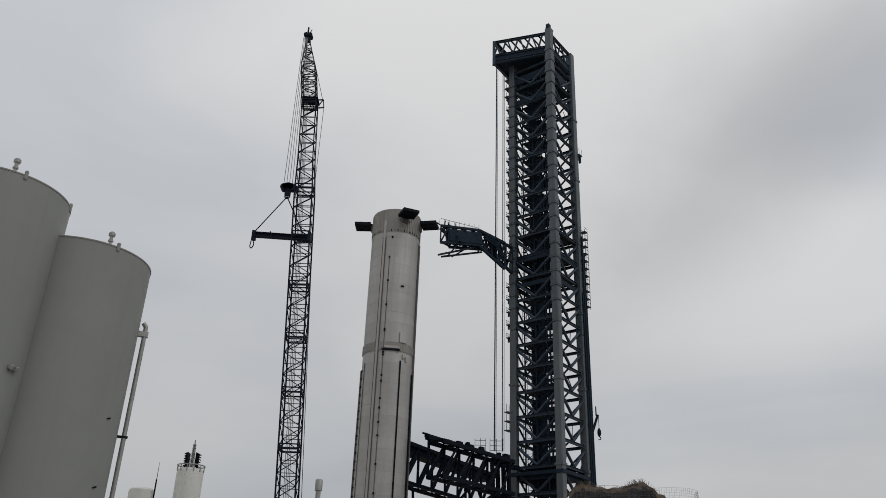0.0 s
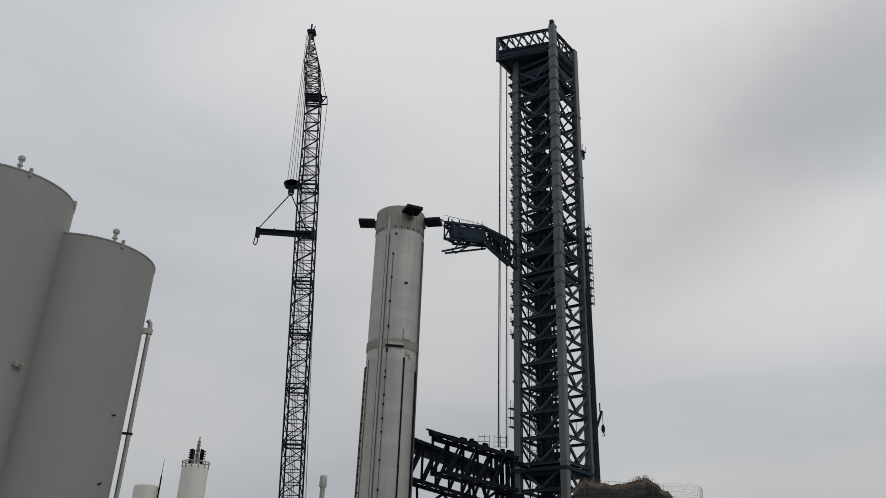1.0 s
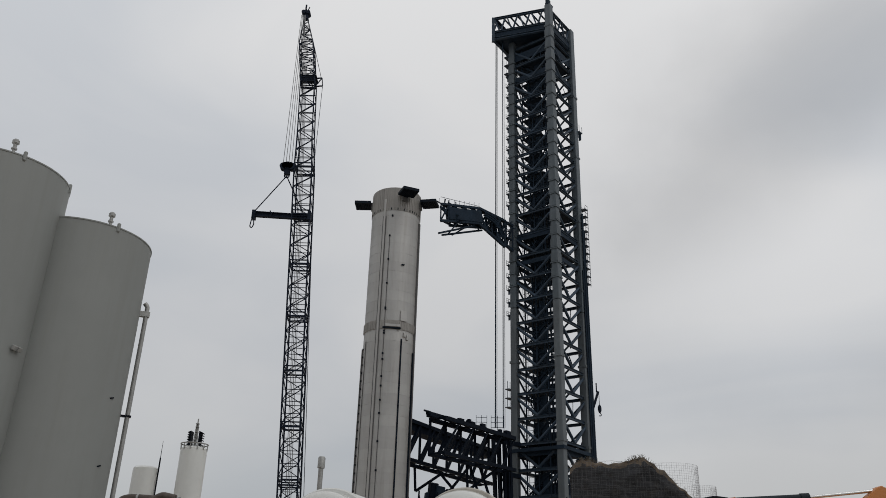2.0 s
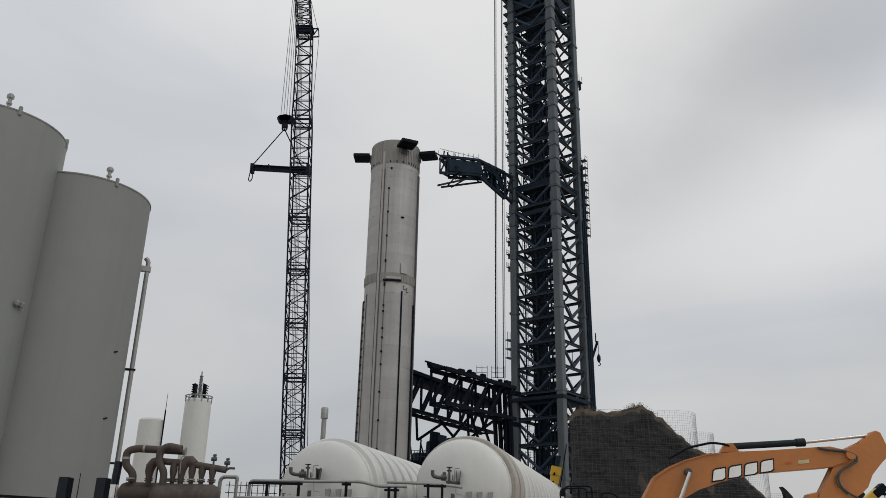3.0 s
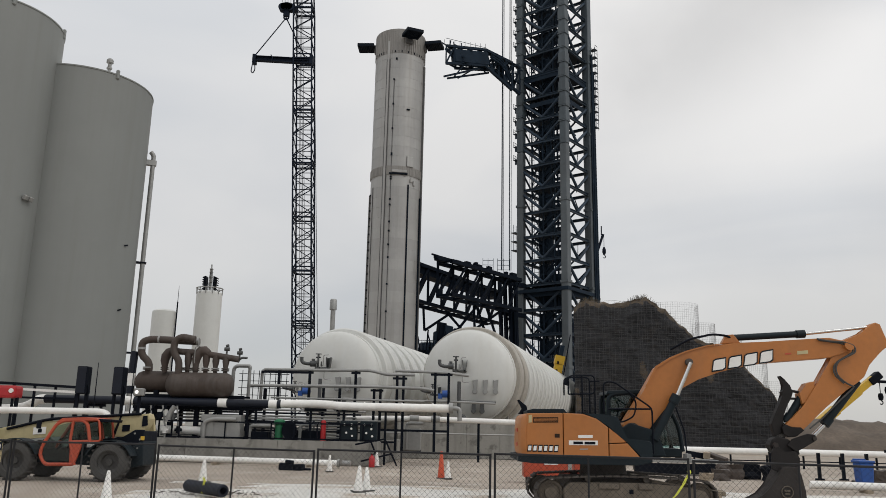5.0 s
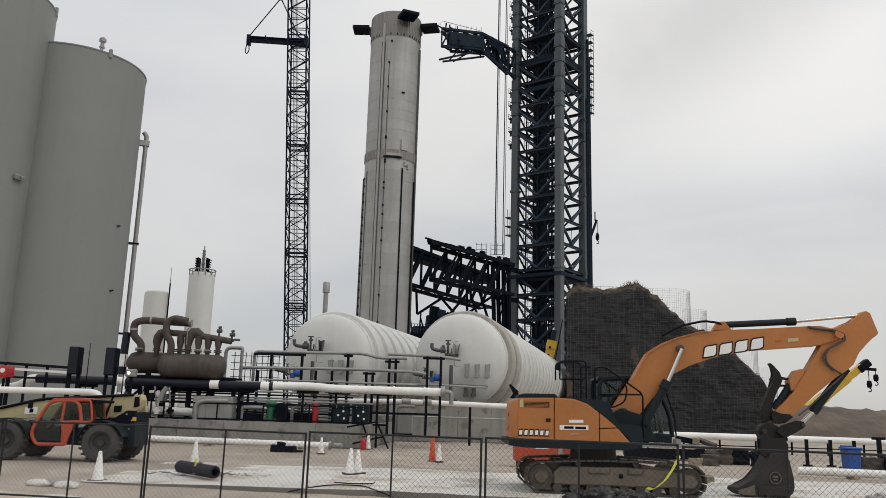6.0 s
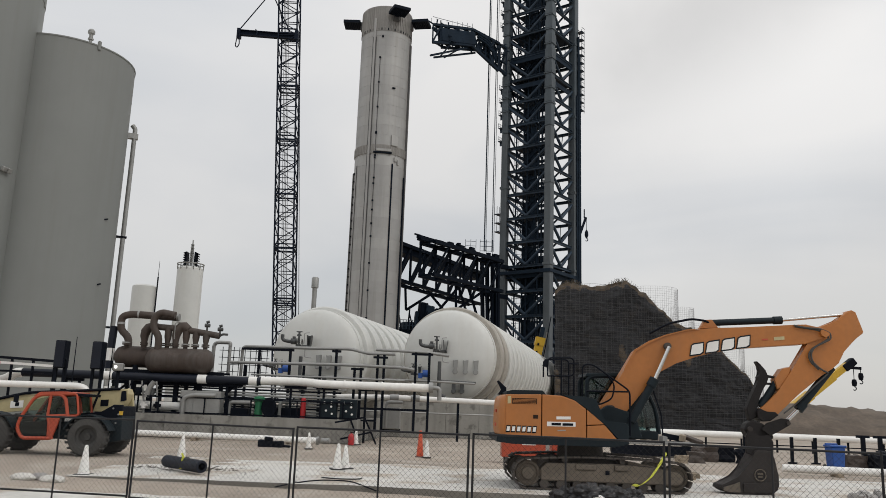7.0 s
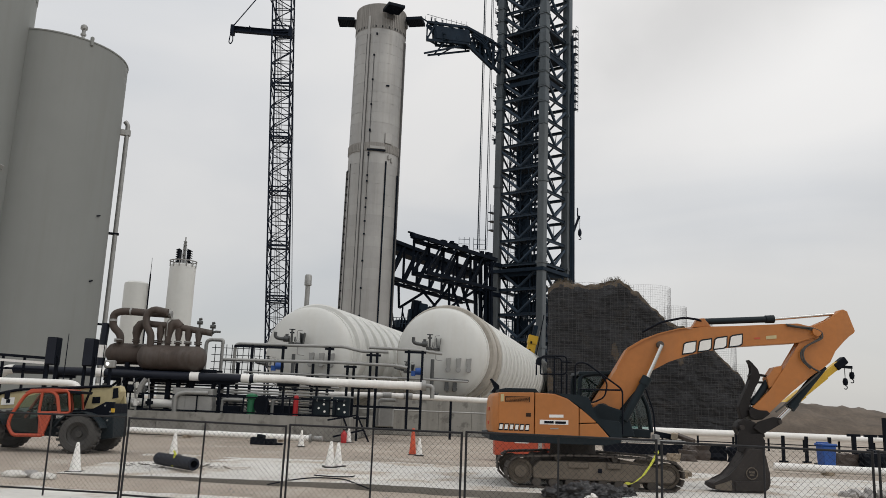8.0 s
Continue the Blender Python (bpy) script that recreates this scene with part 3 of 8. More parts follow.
part("head_deck", bm, TOWER_DARK, tower, "solid dark deck under the tower head")
for p, q in ((N_, L2), (L2, B2), (B2, R_), (N_, R_)):
    bar("head_beam", BEAM, at_z(p, HT), at_z(q, HT), 0.6, tower)
    bar("head_beam", BEAM, at_z(p, 132.3), at_z(q, 132.3), 0.5, tower)
    bar("head_beam", BEAM, at_z(p, HB), at_z(q, HB), 0.7, tower)
    n = 9 if q is L2 or p is B2 else 5
    for i in range(n):
        a, b = p.lerp(q, i / n), p.lerp(q, (i + 0.75) / n)
        bar("head_brace", sq(TOWER), at_z(b if i % 2 else a, 132.4), at_z(a if i % 2 else b, HT), 0.34, tower)
for p in (L2, B2):
    bar("head_post", sq(TOWER), at_z(p, HB - 0.8), at_z(p, HT + 0.3), 0.7, tower)
for i in range(8):
    bar("head_joist", sq(TOWER_DARK), at_z(N_.lerp(L2, (i + 0.5) / 8), HT - 0.3), at_z(R_.lerp(B2, (i + 0.5) / 8), HT - 0.3), 0.3, tower)
bm = bmesh.new()
box(bm, at_z(N_, 137.7) + UR * 0.3, (2.2, 1.1, 0.5), TURN_T)
box(bm, at_z(N_, 138.4) - UR * 0.2, (1.1, 0.9, 1.0), TURN_T)
bevelled(bm, 0.08)
part("mast_head", bm, TOWER_DARK, tower)
# hoist ropes, landings outside the legs, riser pipes
for x, w in ((9.75, 0.17), (10.05, 0.07), (11.35, 0.13), (11.7, 0.07)):
    p = Vector((x, 163.0, 0))
    bar("hoist_rope", rd(TOWER_DARK), at_z(p, 34), at_z(p, 131), w * 1.5, tower)
for i in range(22):
    z = 58.5 + 2.95 * i
    if 72 < z < 84:
        continue
    c = L_ + UL * 1.15 - UR * 0.1
    bm = bmesh.new()
    box(bm, at_z(c, z), (1.5, 0.8, 0.12), TURN_T)
    box(bm, at_z(c + UL * 0.35, z + 0.55), (1.5, 0.06, 0.06), TURN_T)
    box(bm, at_z(c + UL * 0.35, z + 1.1), (1.5, 0.06, 0.06), TURN_T)
    for o in (-0.7, 0, 0.7):
        box(bm, at_z(c + UL * 0.35 + UR * o, z + 0.55), (0.06, 0.06, 1.1), TURN_T)
    box(bm, at_z(c + UL * 0.1, z - 0.45), (0.12, 0.5, 0.9), TURN_T)
    part("landing", bm, TOWER, tower)
for z in (38.6, 40.5, 42.4, 121.5, 124.0, 126.5):
    c = L_ + UL * 1.4
    bm = bmesh.new()
    box(bm, at_z(c, z), (2.0, 1.1, 0.12), TURN_T)
    for o in (-1, 0, 1):
        box(bm, at_z(c + UL * 0.5 + UR * o, z + 1.0), (0.08, 0.08, 2.0), TURN_T)
    part("landing", bm, TOWER, tower)
for o, r, z1 in ((0.95, 0.42, 84), (1.45, 0.32, 80), (0.5, 0.3, 70)):
    p = R_ + UR * o - UL * (0.9 + 0.25 * o)
    bar("riser_pipe", rd(TOWER_DARK), at_z(p, 0), at_z(p - UR * 0.8, z1), r * 1.25, tower)
sc = R_ + UR * 1.25 - UL * 1.1
for dx in (-0.6, 0.6):
    for dy in (-0.6, 0.6):
        bar("scaffold_pole", rd(TOWER), at_z(sc + UR * dx + UL * dy, 66.5), at_z(sc + UR * dx + UL * dy, 86), 0.12, tower)
for i in range(11):
    bm = bmesh.new()
    box(bm, at_z(sc, 67 + 1.85 * i), (1.4, 1.4, 0.1), TURN_T)
    for o in (-0.65, 0.65):
        box(bm, at_z(sc + UL * o, 67.9 + 1.85 * i), (1.4, 0.07, 0.07), TURN_T)
    part("scaffold_deck", bm, TOWER, tower)
bm = bmesh.new()
box(bm, at_z(R_ + UR * 1.3 - UL * 0.6, 106.5), (1.6, 1.4, 0.15), TURN_T)
for o in (-0.7, 0.7):
    box(bm, at_z(R_ + UR * (1.3 + o) - UL * 1.2, 107.4), (0.08, 0.08, 1.8), TURN_T)
    box(bm, at_z(R_ + UR * (1.3 + o) - UL * 0.6, 105.6), (0.2, 0.6, 1.6), TURN_T)
part("landing", bm, TOWER, tower)


def truss(parent, name, a0, a1, b0, b1, n, w_chord, w_web, me_c, me_w):
    """A flat truss: chords a (top) and b (bottom), with posts and diagonals."""
    bar(name + "_chord", me_c, a0, a1, w_chord, parent)
    bar(name + "_chord", me_c, b0, b1, w_chord, parent)
    for i in range(n):
        p, q = a0.lerp(a1, i / n), a0.lerp(a1, (i + 1) / n)
        r, s = b0.lerp(b1, i / n), b0.lerp(b1, (i + 1) / n)
        bar(name + "_web", me_w, p, r, w_web, parent)
        bar(name + "_web", me_w, *((r, q) if i % 2 else (p, s)), w_web, parent)
    bar(name + "_web", me_w, a1, b1, w_web, parent)


# swing arm to the rocket's top
arm = thing("swing_arm", (13.2, 163.0, 76.0), "dark steel truss service arm reaching from the tower", "service arm")
CH = sq(TOWER_DARK)
A0, A1, A2 = Vector((12.6, 161.8, 79.2)), Vector((6.6, 157.5, 80.1)), Vector((-1.6, 153.5, 78.9))
for off in (Vector((-0.9, -1.1, 0)), Vector((0.9, 1.1, 0))):
    truss(arm, "arm", A0 + off, A1 + off, A0 + off - Vector((0, 0, 6.2)), A1 + off - Vector((0, 0, 3.6)), 4, 0.55, 0.35, CH, CH)
    truss(arm, "arm", A1 + off, A2 + off, A1 + off - Vector((0, 0, 3.6)), A2 + off - Vector((0, 0, 3.9)), 5, 0.5, 0.3, CH, CH)
    bar("arm_strut", CH, A1 + off - Vector((1, 0, 4.2)), A2 + off * 0.4 + Vector((-0.9, -0.8, -6.9)), 0.35, arm)
    bar("arm_strut", CH, A1.lerp(A2, 0.55) + off - Vector((0, 0, 3.9)), A1.lerp(A2, 0.85) + off * 0.4 - Vector((0, 0, 6.4)), 0.28, arm)
for k in range(10):
    p = A0.lerp(A1, k / 5) if k < 5 else A1.lerp(A2, (k - 5) / 4)
    o = Vector((0.9, 1.1, 0))
    bar("arm_cross", CH, p - o, p + o, 0.3, arm)
    bar("arm_cross", CH, p - o - Vector((0, 0, 3.7)), p + o - Vector((0, 0, 3.7)), 0.3, arm)
bm = bmesh.new()
box(bm, A1.lerp(A2, 0.5) - Vector((0, 0, 1.9)), (8.2, 1.9, 3.0), Euler((0, radians(-7), radians(26))).to_matrix())
bevelled(bm, 0.2)
part("hose_tray", bm, TOWER_DARK, arm, "dark hose bundle in the arm")
for i in range(3):
    bm = bmesh.new()
    h = [A1 + Vector((0.5, -1.3, -1.0 - 0.5 * i)), A1 + Vector((3, 0.4, -1.6 - 0.6 * i)), A0 + Vector((-1.4, -1.2, -3.4 - 0.5 * i))]
    tube(bm, rounded(h, 2.0), 0.22, 8)
    part("hose", bm, TOWER_DARK, arm, "", True)
bm = bmesh.new()
for k in range(9):
    p = A1.lerp(A2, k / 8 * 1.05) + Vector((-0.9, -1.1, 0.3))
    box(bm, p + Vector((0, 0, 0.5)), (0.07, 0.07, 1.1))
box(bm, A1.lerp(A2, 0.5) + Vector((-0.9, -1.1, 1.1)), (9.4, 0.07, 0.07), Euler((0, 0, radians(26))).to_matrix())
part("handrail", bm, TOWER_DARK, arm)
bm = bmesh.new()
for k in range(5):
    box(bm, A2 + Vector((-0.6 + 0.4 * k, -0.6 + 0.3 * k, -0.6 - 0.5 * k)), (1.2, 0.5, 0.5), Euler((0.3, 0.5 * k, 0.4)).to_matrix())
bevelled(bm, 0.08)
part("coupling_head", bm, TOWER_DARK, arm)

rng = random.Random(5)
for i in range(80):
    k = rng.uniform(0, 2)
    p = (A0.lerp(A1, k) if k < 1 else A1.lerp(A2, k - 1)) + Vector((rng.uniform(-0.9, 0.9), rng.uniform(-1.3, 1.0), -rng.uniform(0, 3.6)))
    bar("arm_fitting", CH, p, p + Vector((rng.uniform(-1.8, 1.8), rng.uniform(-0.6, 0.6), rng.uniform(-1.2, 1.2))), rng.uniform(0.12, 0.34), arm)
for i in range(5):
    p = A2.lerp(A1, 0.1 * i) + Vector((-1.0, -1.0, 0.2))
    bar("arm_fitting", CH, p, p + Vector((rng.uniform(-1.4, 0.2), 0, rng.uniform(0.3, 1.3))), 0.22, arm)
# pair of lifting arms
lift = thing("lifting_arms", (15.0, 158.0, 16.0), "pair of black steel truss lifting arms on a tower carriage", "lifting arm")
ARM = sq(ARM_STEEL)
for near, base, tip, zt, zb, n in ((True, Vector((11.6, 153.2, 0)), Vector((-1.7, 136.2, 0)), 30.0, 24.2, 5), (False, Vector((8.6, 174.0, 0)), Vector((-8.6, 143.2, 0)), 31.1, 24.3, 7)):
    d = (tip - base).normalized()
    o = Vector((-d.y, d.x, 0)) * 1.5
    for k in (-1, 1):
        w = 0.46 if k == (-1 if near else 1) else 0.28
        bar("arm_chord", ARM, at_z(base + o * k, zt), at_z(tip + o * k, zt), 0.66, lift)
        bar("arm_chord", ARM, at_z(base + o * k, zb), at_z(tip + o * k, zb), 0.6, lift)
        for i in range(n):
            p, q = base.lerp(tip, i / n) + o * k, base.lerp(tip, (i + 1) / n) + o * k
            bar("arm_web", ARM, at_z(p, zt), at_z(q, zb), w, lift)
            if w > 0.4:
                bar("arm_post", ARM, at_z(q, zb), at_z(q, zt), w, lift)
    for i in range(n + 1):
        c = base.lerp(tip, i / n)
        bar("arm_cross", ARM, at_z(c - o, zt), at_z(c + o, zt), 0.36, lift)
        bar("arm_cross", ARM, at_z(c - o, zb), at_z(c + o, zb), 0.36, lift)
        if i:
            bar("arm_lacing", ARM, at_z(base.lerp(tip, (i - 1) / n) - o, zt), at_z(c + o, zt), 0.2, lift)
    rot = d.to_track_quat("X", "Z").to_matrix()
    if not near:
        bm = bmesh.new()
        box(bm, at_z((base + tip) / 2, zt - 0.75), ((tip - base).length, 2.6, 1.5), rot)
        part("deck", bm, ARM_STEEL, lift)
    bar("rail", ARM, at_z(base, zt + 0.5), at_z(tip + d * 2.6, zt + 0.5), 0.8, lift, 0.5)
    bm = bmesh.new()
    box(bm, at_z(tip + d * 1.2, zt + 0.25), (2.4, 1.0, 0.7), rot)
    box(bm, at_z(tip + d * 2.7, zt + 0.75), (1.8, 0.3, 0.3), rot)
    bevelled(bm, 0.08)
    part("bumper", bm, ARM_STEEL, lift)
    if near:
        rng = random.Random(41)
        for i in range(16):
            p = base.lerp(tip, rng.uniform(0.05, 0.95)) + o * rng.uniform(-1, 1)
            bm = bmesh.new()
            box(bm, at_z(p, zt + 0.75), (rng.uniform(0.5, 1.6), 0.6, rng.uniform(0.3, 0.9)), rot)
            part("fitting", bm, ARM_STEEL, lift)
for i in range(4):
    bar("carriage_post", ARM, (8.9 + 1.05 * i, 155.6 + 0.6 * (i % 2), 31.0), (9.9 + 0.92 * i, 156.2 + 0.6 * (i % 2), 6.0), 0.6, lift)
for z in (14.5, 24.3, 30.4):
    bar("carriage_beam", ARM, (9.2, 156.4, z), (14.4, 161.0, z), 0.8, lift)
for i in range(4):
    bar("brace", ARM, (8.8 + 1.0 * i, 155.4, 24.5), (10.4 + 0.6 * i, 155.8, 12.0 - 1.4 * (i % 2)), 0.34, lift)
    bar("hose", rd(ARM_STEEL), (12.2 - 0.3 * i, 155.0, 30.0), (10.0 + 0.3 * i, 155.4, 20.0 - 2.0 * i), 0.16, lift)
for a, b in (((-5.8, 152.0, 24.3), (-5.5, 152.0, 19.9)), ((-5.5, 152.0, 19.9), (-0.9, 152.0, 23.1)), ((-1.5, 152.0, 23.7), (1.9, 152.0, 19.9)), ((0.8, 146.0, 19.5), (4.2, 146.0, 23.8)), ((3.7, 147.0, 24.1), (3.9, 147.0, 19.7)), ((3.9, 148.0, 19.8), (9.2, 148.0, 23.7)), ((4.3, 149.0, 24.2), (6.1, 149.0, 18.9)), ((5.9, 150.0, 25.0), (8.3, 150.0, 18.0))):
    bar("hanger", ARM, a, b, 0.46, lift)
for x, w in ((6.4, 2.0), (9.4, 2.4)):
    bm = bmesh.new()
    for z in (31.6, 32.5, 33.4):
        box(bm, (x, 150.4, z), (w, 0.08, 0.08))
    for o in (-0.5, 0, 0.5):
        box(bm, (x + o * w, 150.4, 32.4), (0.08, 0.08, 2.8))
    part("scaffold", bm, TOWER, lift)
# launch mount beside the rocket
mount = thing("launch_mount", (-3.0, 146, 0), "dark steel launch mount deck crowded with machinery", "launch mount")
bm = bmesh.new()
box(bm, (-2.2, 146, 14.2), (9.5, 9.0, 2.2))
bevelled(bm, 0.15)
part("deck", bm, ARM_STEEL, mount)
rng = random.Random(17)
for i in range(26):
    x = rng.uniform(-5.4, 2.2)
    h = rng.uniform(0.8, 2.4) * (1.5 if -3.0 < x < 1.0 else 0.7)
    bm = bmesh.new()
    box(bm, (x, 142.5 + rng.uniform(0, 3), 15.2 + h / 2 + (1.8 if -2.6 < x < 1.2 and i % 2 else 0)), (rng.uniform(0.6, 2.2), 1.2, h), Euler((0, rng.uniform(-0.1, 0.1), rng.uniform(0, 1))).to_matrix())
    bevelled(bm, 0.12)
    part("machine", bm, (ARM_STEEL, TOWER_DARK, TOWER)[i % 3], mount)
for i in range(7):
    p = Vector((-5.8 + 1.1 * i, 141.4, 15.0))
    bar("hose", rd(ARM_STEEL), p, p + Vector((rng.uniform(-1, 1.4), 0.4, rng.uniform(2.0, 4.6))), 0.28, mount)
    bar("rail_post", rd(TOWER), (-6.6 + 0.55 * i, 141.2, 15.2), (-6.6 + 0.55 * i, 141.2, 16.9), 0.1, mount)
for z in (15.9, 16.9):
    bar("hand_rail", rd(TOWER), (-6.7, 141.2, z), (-3.0, 141.2, z), 0.1, mount)
for x in (-5.6, 1.6):
    for y in (142.5, 149.5):
        bar("leg", sq(ARM_STEEL), (x, y, 0), (x, y, 13.4), 1.2, mount)
# base platform ring of the tower
bm = bmesh.new()
box(bm, at_z(ctr, 29.6), (side + 1.9, side + 1.9, 0.7), TURN_T)
part("base_platform", bm, TOWER_DARK, tower, "dark platform round the tower legs")
for i in (1, 2, 5, 6):
    for o in (0.9,):
        p = N_.lerp(L_, i / 9)
        bar("pipe", rd(TOWER_DARK), at_z(p + UR * o, 0), at_z(p + UR * o, 20 + 1.5 * (i % 4)), 0.3, tower)

# ---- the rocket booster ----
bc = Vector((-10.63, 136.6, 0))
booster = thing("rocket_booster", bc, "tall stainless steel rocket booster standing upright with black fins", "rocket")
RH, RB, RT = 1.83, 3.95, 68.0
bm = bmesh.new()
lathe(bm, [(4.5, 0.0), (4.5, RH - 0.06), (4.478, RH - 0.05), (4.478, RH)], (0, 0, 0), seg=96)
ring = bpy.data.meshes.new("ring")
bm.to_mesh(ring)
bm.free()
ring.materials.append(STEEL)
ring.shade_smooth()
ring.set_sharp_from_angle(angle=radians(30))
k = 0
z = RB
while z < RT - 0.5:
    mesh_piece("ring", ring, Matrix.Translation(at_z(bc, z)) @ Matrix.Rotation(0.37 * k, 4, "Z"), booster)
    z, k = z + RH, k + 1
RT = z
bm = bmesh.new()
lathe(bm, [(4.1, 0.0), (4.5, 0.0), (4.5, RB)], bc, seg=64)
part("skirt", bm, STEEL_DARK, booster, "", True)
bm = bmesh.new()
lathe(bm, [(4.52, RT - 0.9), (4.52, RT + 3.85), (4.3, RT + 3.85), (4.3, RT + 2.8), (0, RT + 3.2)], bc, seg=96)
part("hot_section", bm, STEEL_BAND, booster, "", True)
for i in range(72):
    a = 2 * math.pi * i / 72
    d = Vector((math.cos(a), math.sin(a), 0))
    bar("stringer", sq(STEEL_BAND), at_z(bc + d * 4.53, RT - 0.85), at_z(bc + d * 4.53, RT + 3.75), 0.12, booster)
for i in range(48):
    a = 2 * math.pi * i / 48
    d = Vector((math.cos(a), math.sin(a), 0))
    bar("slot", sq(FIN), at_z(bc + d * 4.5, RT - 0.75), at_z(bc + d * 4.5, RT - 0.35), 0.17, booster)
bm = bmesh.new()
lathe(bm, [(4.5, 44.35), (4.58, 44.4), (4.58, 46.0), (4.5, 46.05)], bc, seg=96)
part("joint_band", bm, STEEL_BAND, booster, "ribbed joint band", True)
for i in range(84):
    a = 2 * math.pi * i / 84
    d = Vector((math.cos(a), math.sin(a), 0))
    bar("band_rib", sq(STEEL_BAND), at_z(bc + d * 4.59, 44.5), at_z(bc + d * 4.59, 45.9), 0.11, booster)


def on_booster(a, r=4.5):
    return bc + Vector((math.cos(radians(a)) * r, math.sin(radians(a)) * r, 0))


for a, z0, z1, w, h, m in ((-113, 3, 69.5, 0.42, 0.25, STEEL), (-116.5, 3, 66.0, 0.14, 0.2, STEEL_DARK), (-98, 3, 62.0, 0.10, 0.2, STEEL_DARK), (-58.5, 3, 42.8, 0.24, 0.25, FIN),
                           (-166, 3, 41.5, 0.35, 0.4, STEEL_DARK), (-148, 3, 42.6, 0.10, 0.12, STEEL_DARK), (-109.5, 3, 66.0, 0.08, 0.3, STEEL_DARK), (-14, 3, 66.0, 0.40, 0.5, STEEL_DARK), (-20, 3, 41.0, 0.2, 0.4, FIN)):
    p = on_booster(a, 4.55)
    rot = Euler((0, 0, radians(a))).to_matrix()
    bm = bmesh.new()
    box(bm, at_z(p, (z0 + z1) / 2), (h, w, z1 - z0), rot)
    bevelled(bm, 0.04)
    part("raceway", bm, m, booster, "dark vertical cable raceway" if m is not STEEL else "")
for i in range(16):
    p = on_booster(-98, 4.62)
    bm = bmesh.new()
    box(bm, at_z(p, 16 + 4.6 * i if i < 11 else 20 + 4 * (i - 8)), (0.25, 0.28, 0.28), Euler((0, 0, radians(-98))).to_matrix())
    part("bracket", bm, FIN, booster)
for i in range(22):
    p = on_booster(-160, 4.62)
    bm = bmesh.new()
    box(bm, at_z(p, 12 + 1.4 * i), (0.2, 0.2, 0.25))
    part("bracket", bm, FIN, booster)
for a, z, w, h, m in ((-82, 44.55, 3.2, 0.3, FIN), (-56, 46.9, 1.3, 1.9, STEEL), (-52, 43.6, 0.45, 0.8, STEEL), (-44, 43.2, 0.4, 0.9, STEEL), (-64, 56.5, 0.6, 0.25, FIN), (-80, 45.0, 2.6, 0.5, STEEL), (-94, 66.0, 0.3, 0.4, FIN)):
    bm = bmesh.new()
    box(bm, at_z(on_booster(a, 4.6), z), (0.3, w, h), Euler((0, 0, radians(a))).to_matrix())
    bevelled(bm, 0.06)
    part("fairing", bm, m, booster)
for a in (179, -11, -67, 115):
    rot = Euler((0, 0, radians(a))).to_matrix()
    u, v = rot @ Vector((1, 0, 0)), rot @ Vector((0, 1, 0))
    c = bc + u * 6.35 + Vector((0, 0, 70.25))
    bm = bmesh.new()
    for k in (-1, 1):
        box(bm, c + v * 1.45 * k, (3.0, 0.14, 0.52), rot)
        box(bm, c + u * 1.45 * k, (0.14, 2.9, 0.52), rot)
    fin = part("grid_fin", bm, FIN, booster, "black lattice grid fin")
    for i in range(-4, 5):
        for p, d, w in ((c + v * 0.31 * i, u * 1.4, v), (c + u * 0.32 * i, v * 1.4, u)):
            m = Matrix((w, Vector((0, 0, 1)), d.normalized())).transposed()
            if m.determinant() < 0:
                m = Matrix((-w, Vector((0, 0, 1)), d.normalized())).transposed()
            mesh_piece("slat", sq(FIN), Matrix.Translation(p - d) @ m.to_4x4() @ Matrix.Diagonal((0.1, 0.46, 2.8, 1)), fin)
    bm = bmesh.new()
    box(bm, c - u * 1.75, (0.7, 0.8, 0.8), rot)
    part("hub", bm, FIN, fin)
    bm = bmesh.new()
    box(bm, bc + u * 4.6 + Vector((0, 0, 69.8)), (0.5, 1.3, 1.5), rot)
    bevelled(bm, 0.15)
    part("fin_mount", bm, STEEL_DARK, booster)

# ---- lattice crane ----
crane = thing("crawler_crane", (-28.6, 156.0, 0), "tall black lattice-boom crane", "crane")
CR, CRR = sq(CRANE), rd(CRANE)


def boom_at(z):
    x = -28.2 - 0.0555 * z if z < 111 else -34.36 - 0.124 * (z - 111)
    y = 156.0
    pts = ((0, 3.6), (20, 3.7), (88, 3.85), (96, 3.3), (122, 3.2), (129.5, 0.9), (133, 0.6))
    for (z0, w0), (z1, w1) in zip(pts, pts[1:]):
        if z <= z1:
            return Vector((x, y, z)), w0 + (w1 - w0) * (z - z0) / (z1 - z0)
    return Vector((x, y, z)), 0.6


def corners(z):
    c, w = boom_at(z)
    return [c + Vector((sx * w / 2, sy * w / 2, 0)) for sx, sy in ((-1, -1), (1, -1), (1, 1), (-1, 1))]


stations = [0, 20, 54, 88, 96, 111, 122, 129.5, 131.5]
for z0, z1 in zip(stations, stations[1:]):
    for p, q in zip(corners(z0), corners(z1)):
        bar("chord", CRR, p, q, 0.34 if z0 < 90 else 0.26, crane)
zs, z = [], 1.0
while z < 129:
    zs.append(z)
    z += 2.35 if z < 112 else 1.5
for i, (z0, z1) in enumerate(zip(zs, zs[1:])):
    a, b = corners(z0), corners(z1)
    for f in range(4):
        g = (f + 1) % 4
        bar("lacing", CR, *((a[f], b[g]) if (i + f) % 2 else (a[g], b[f])), 0.15, crane)
    bar("lacing", CR, a[0], a[1], 0.13, crane)
    bar("lacing", CR, a[3], a[2], 0.13, crane)
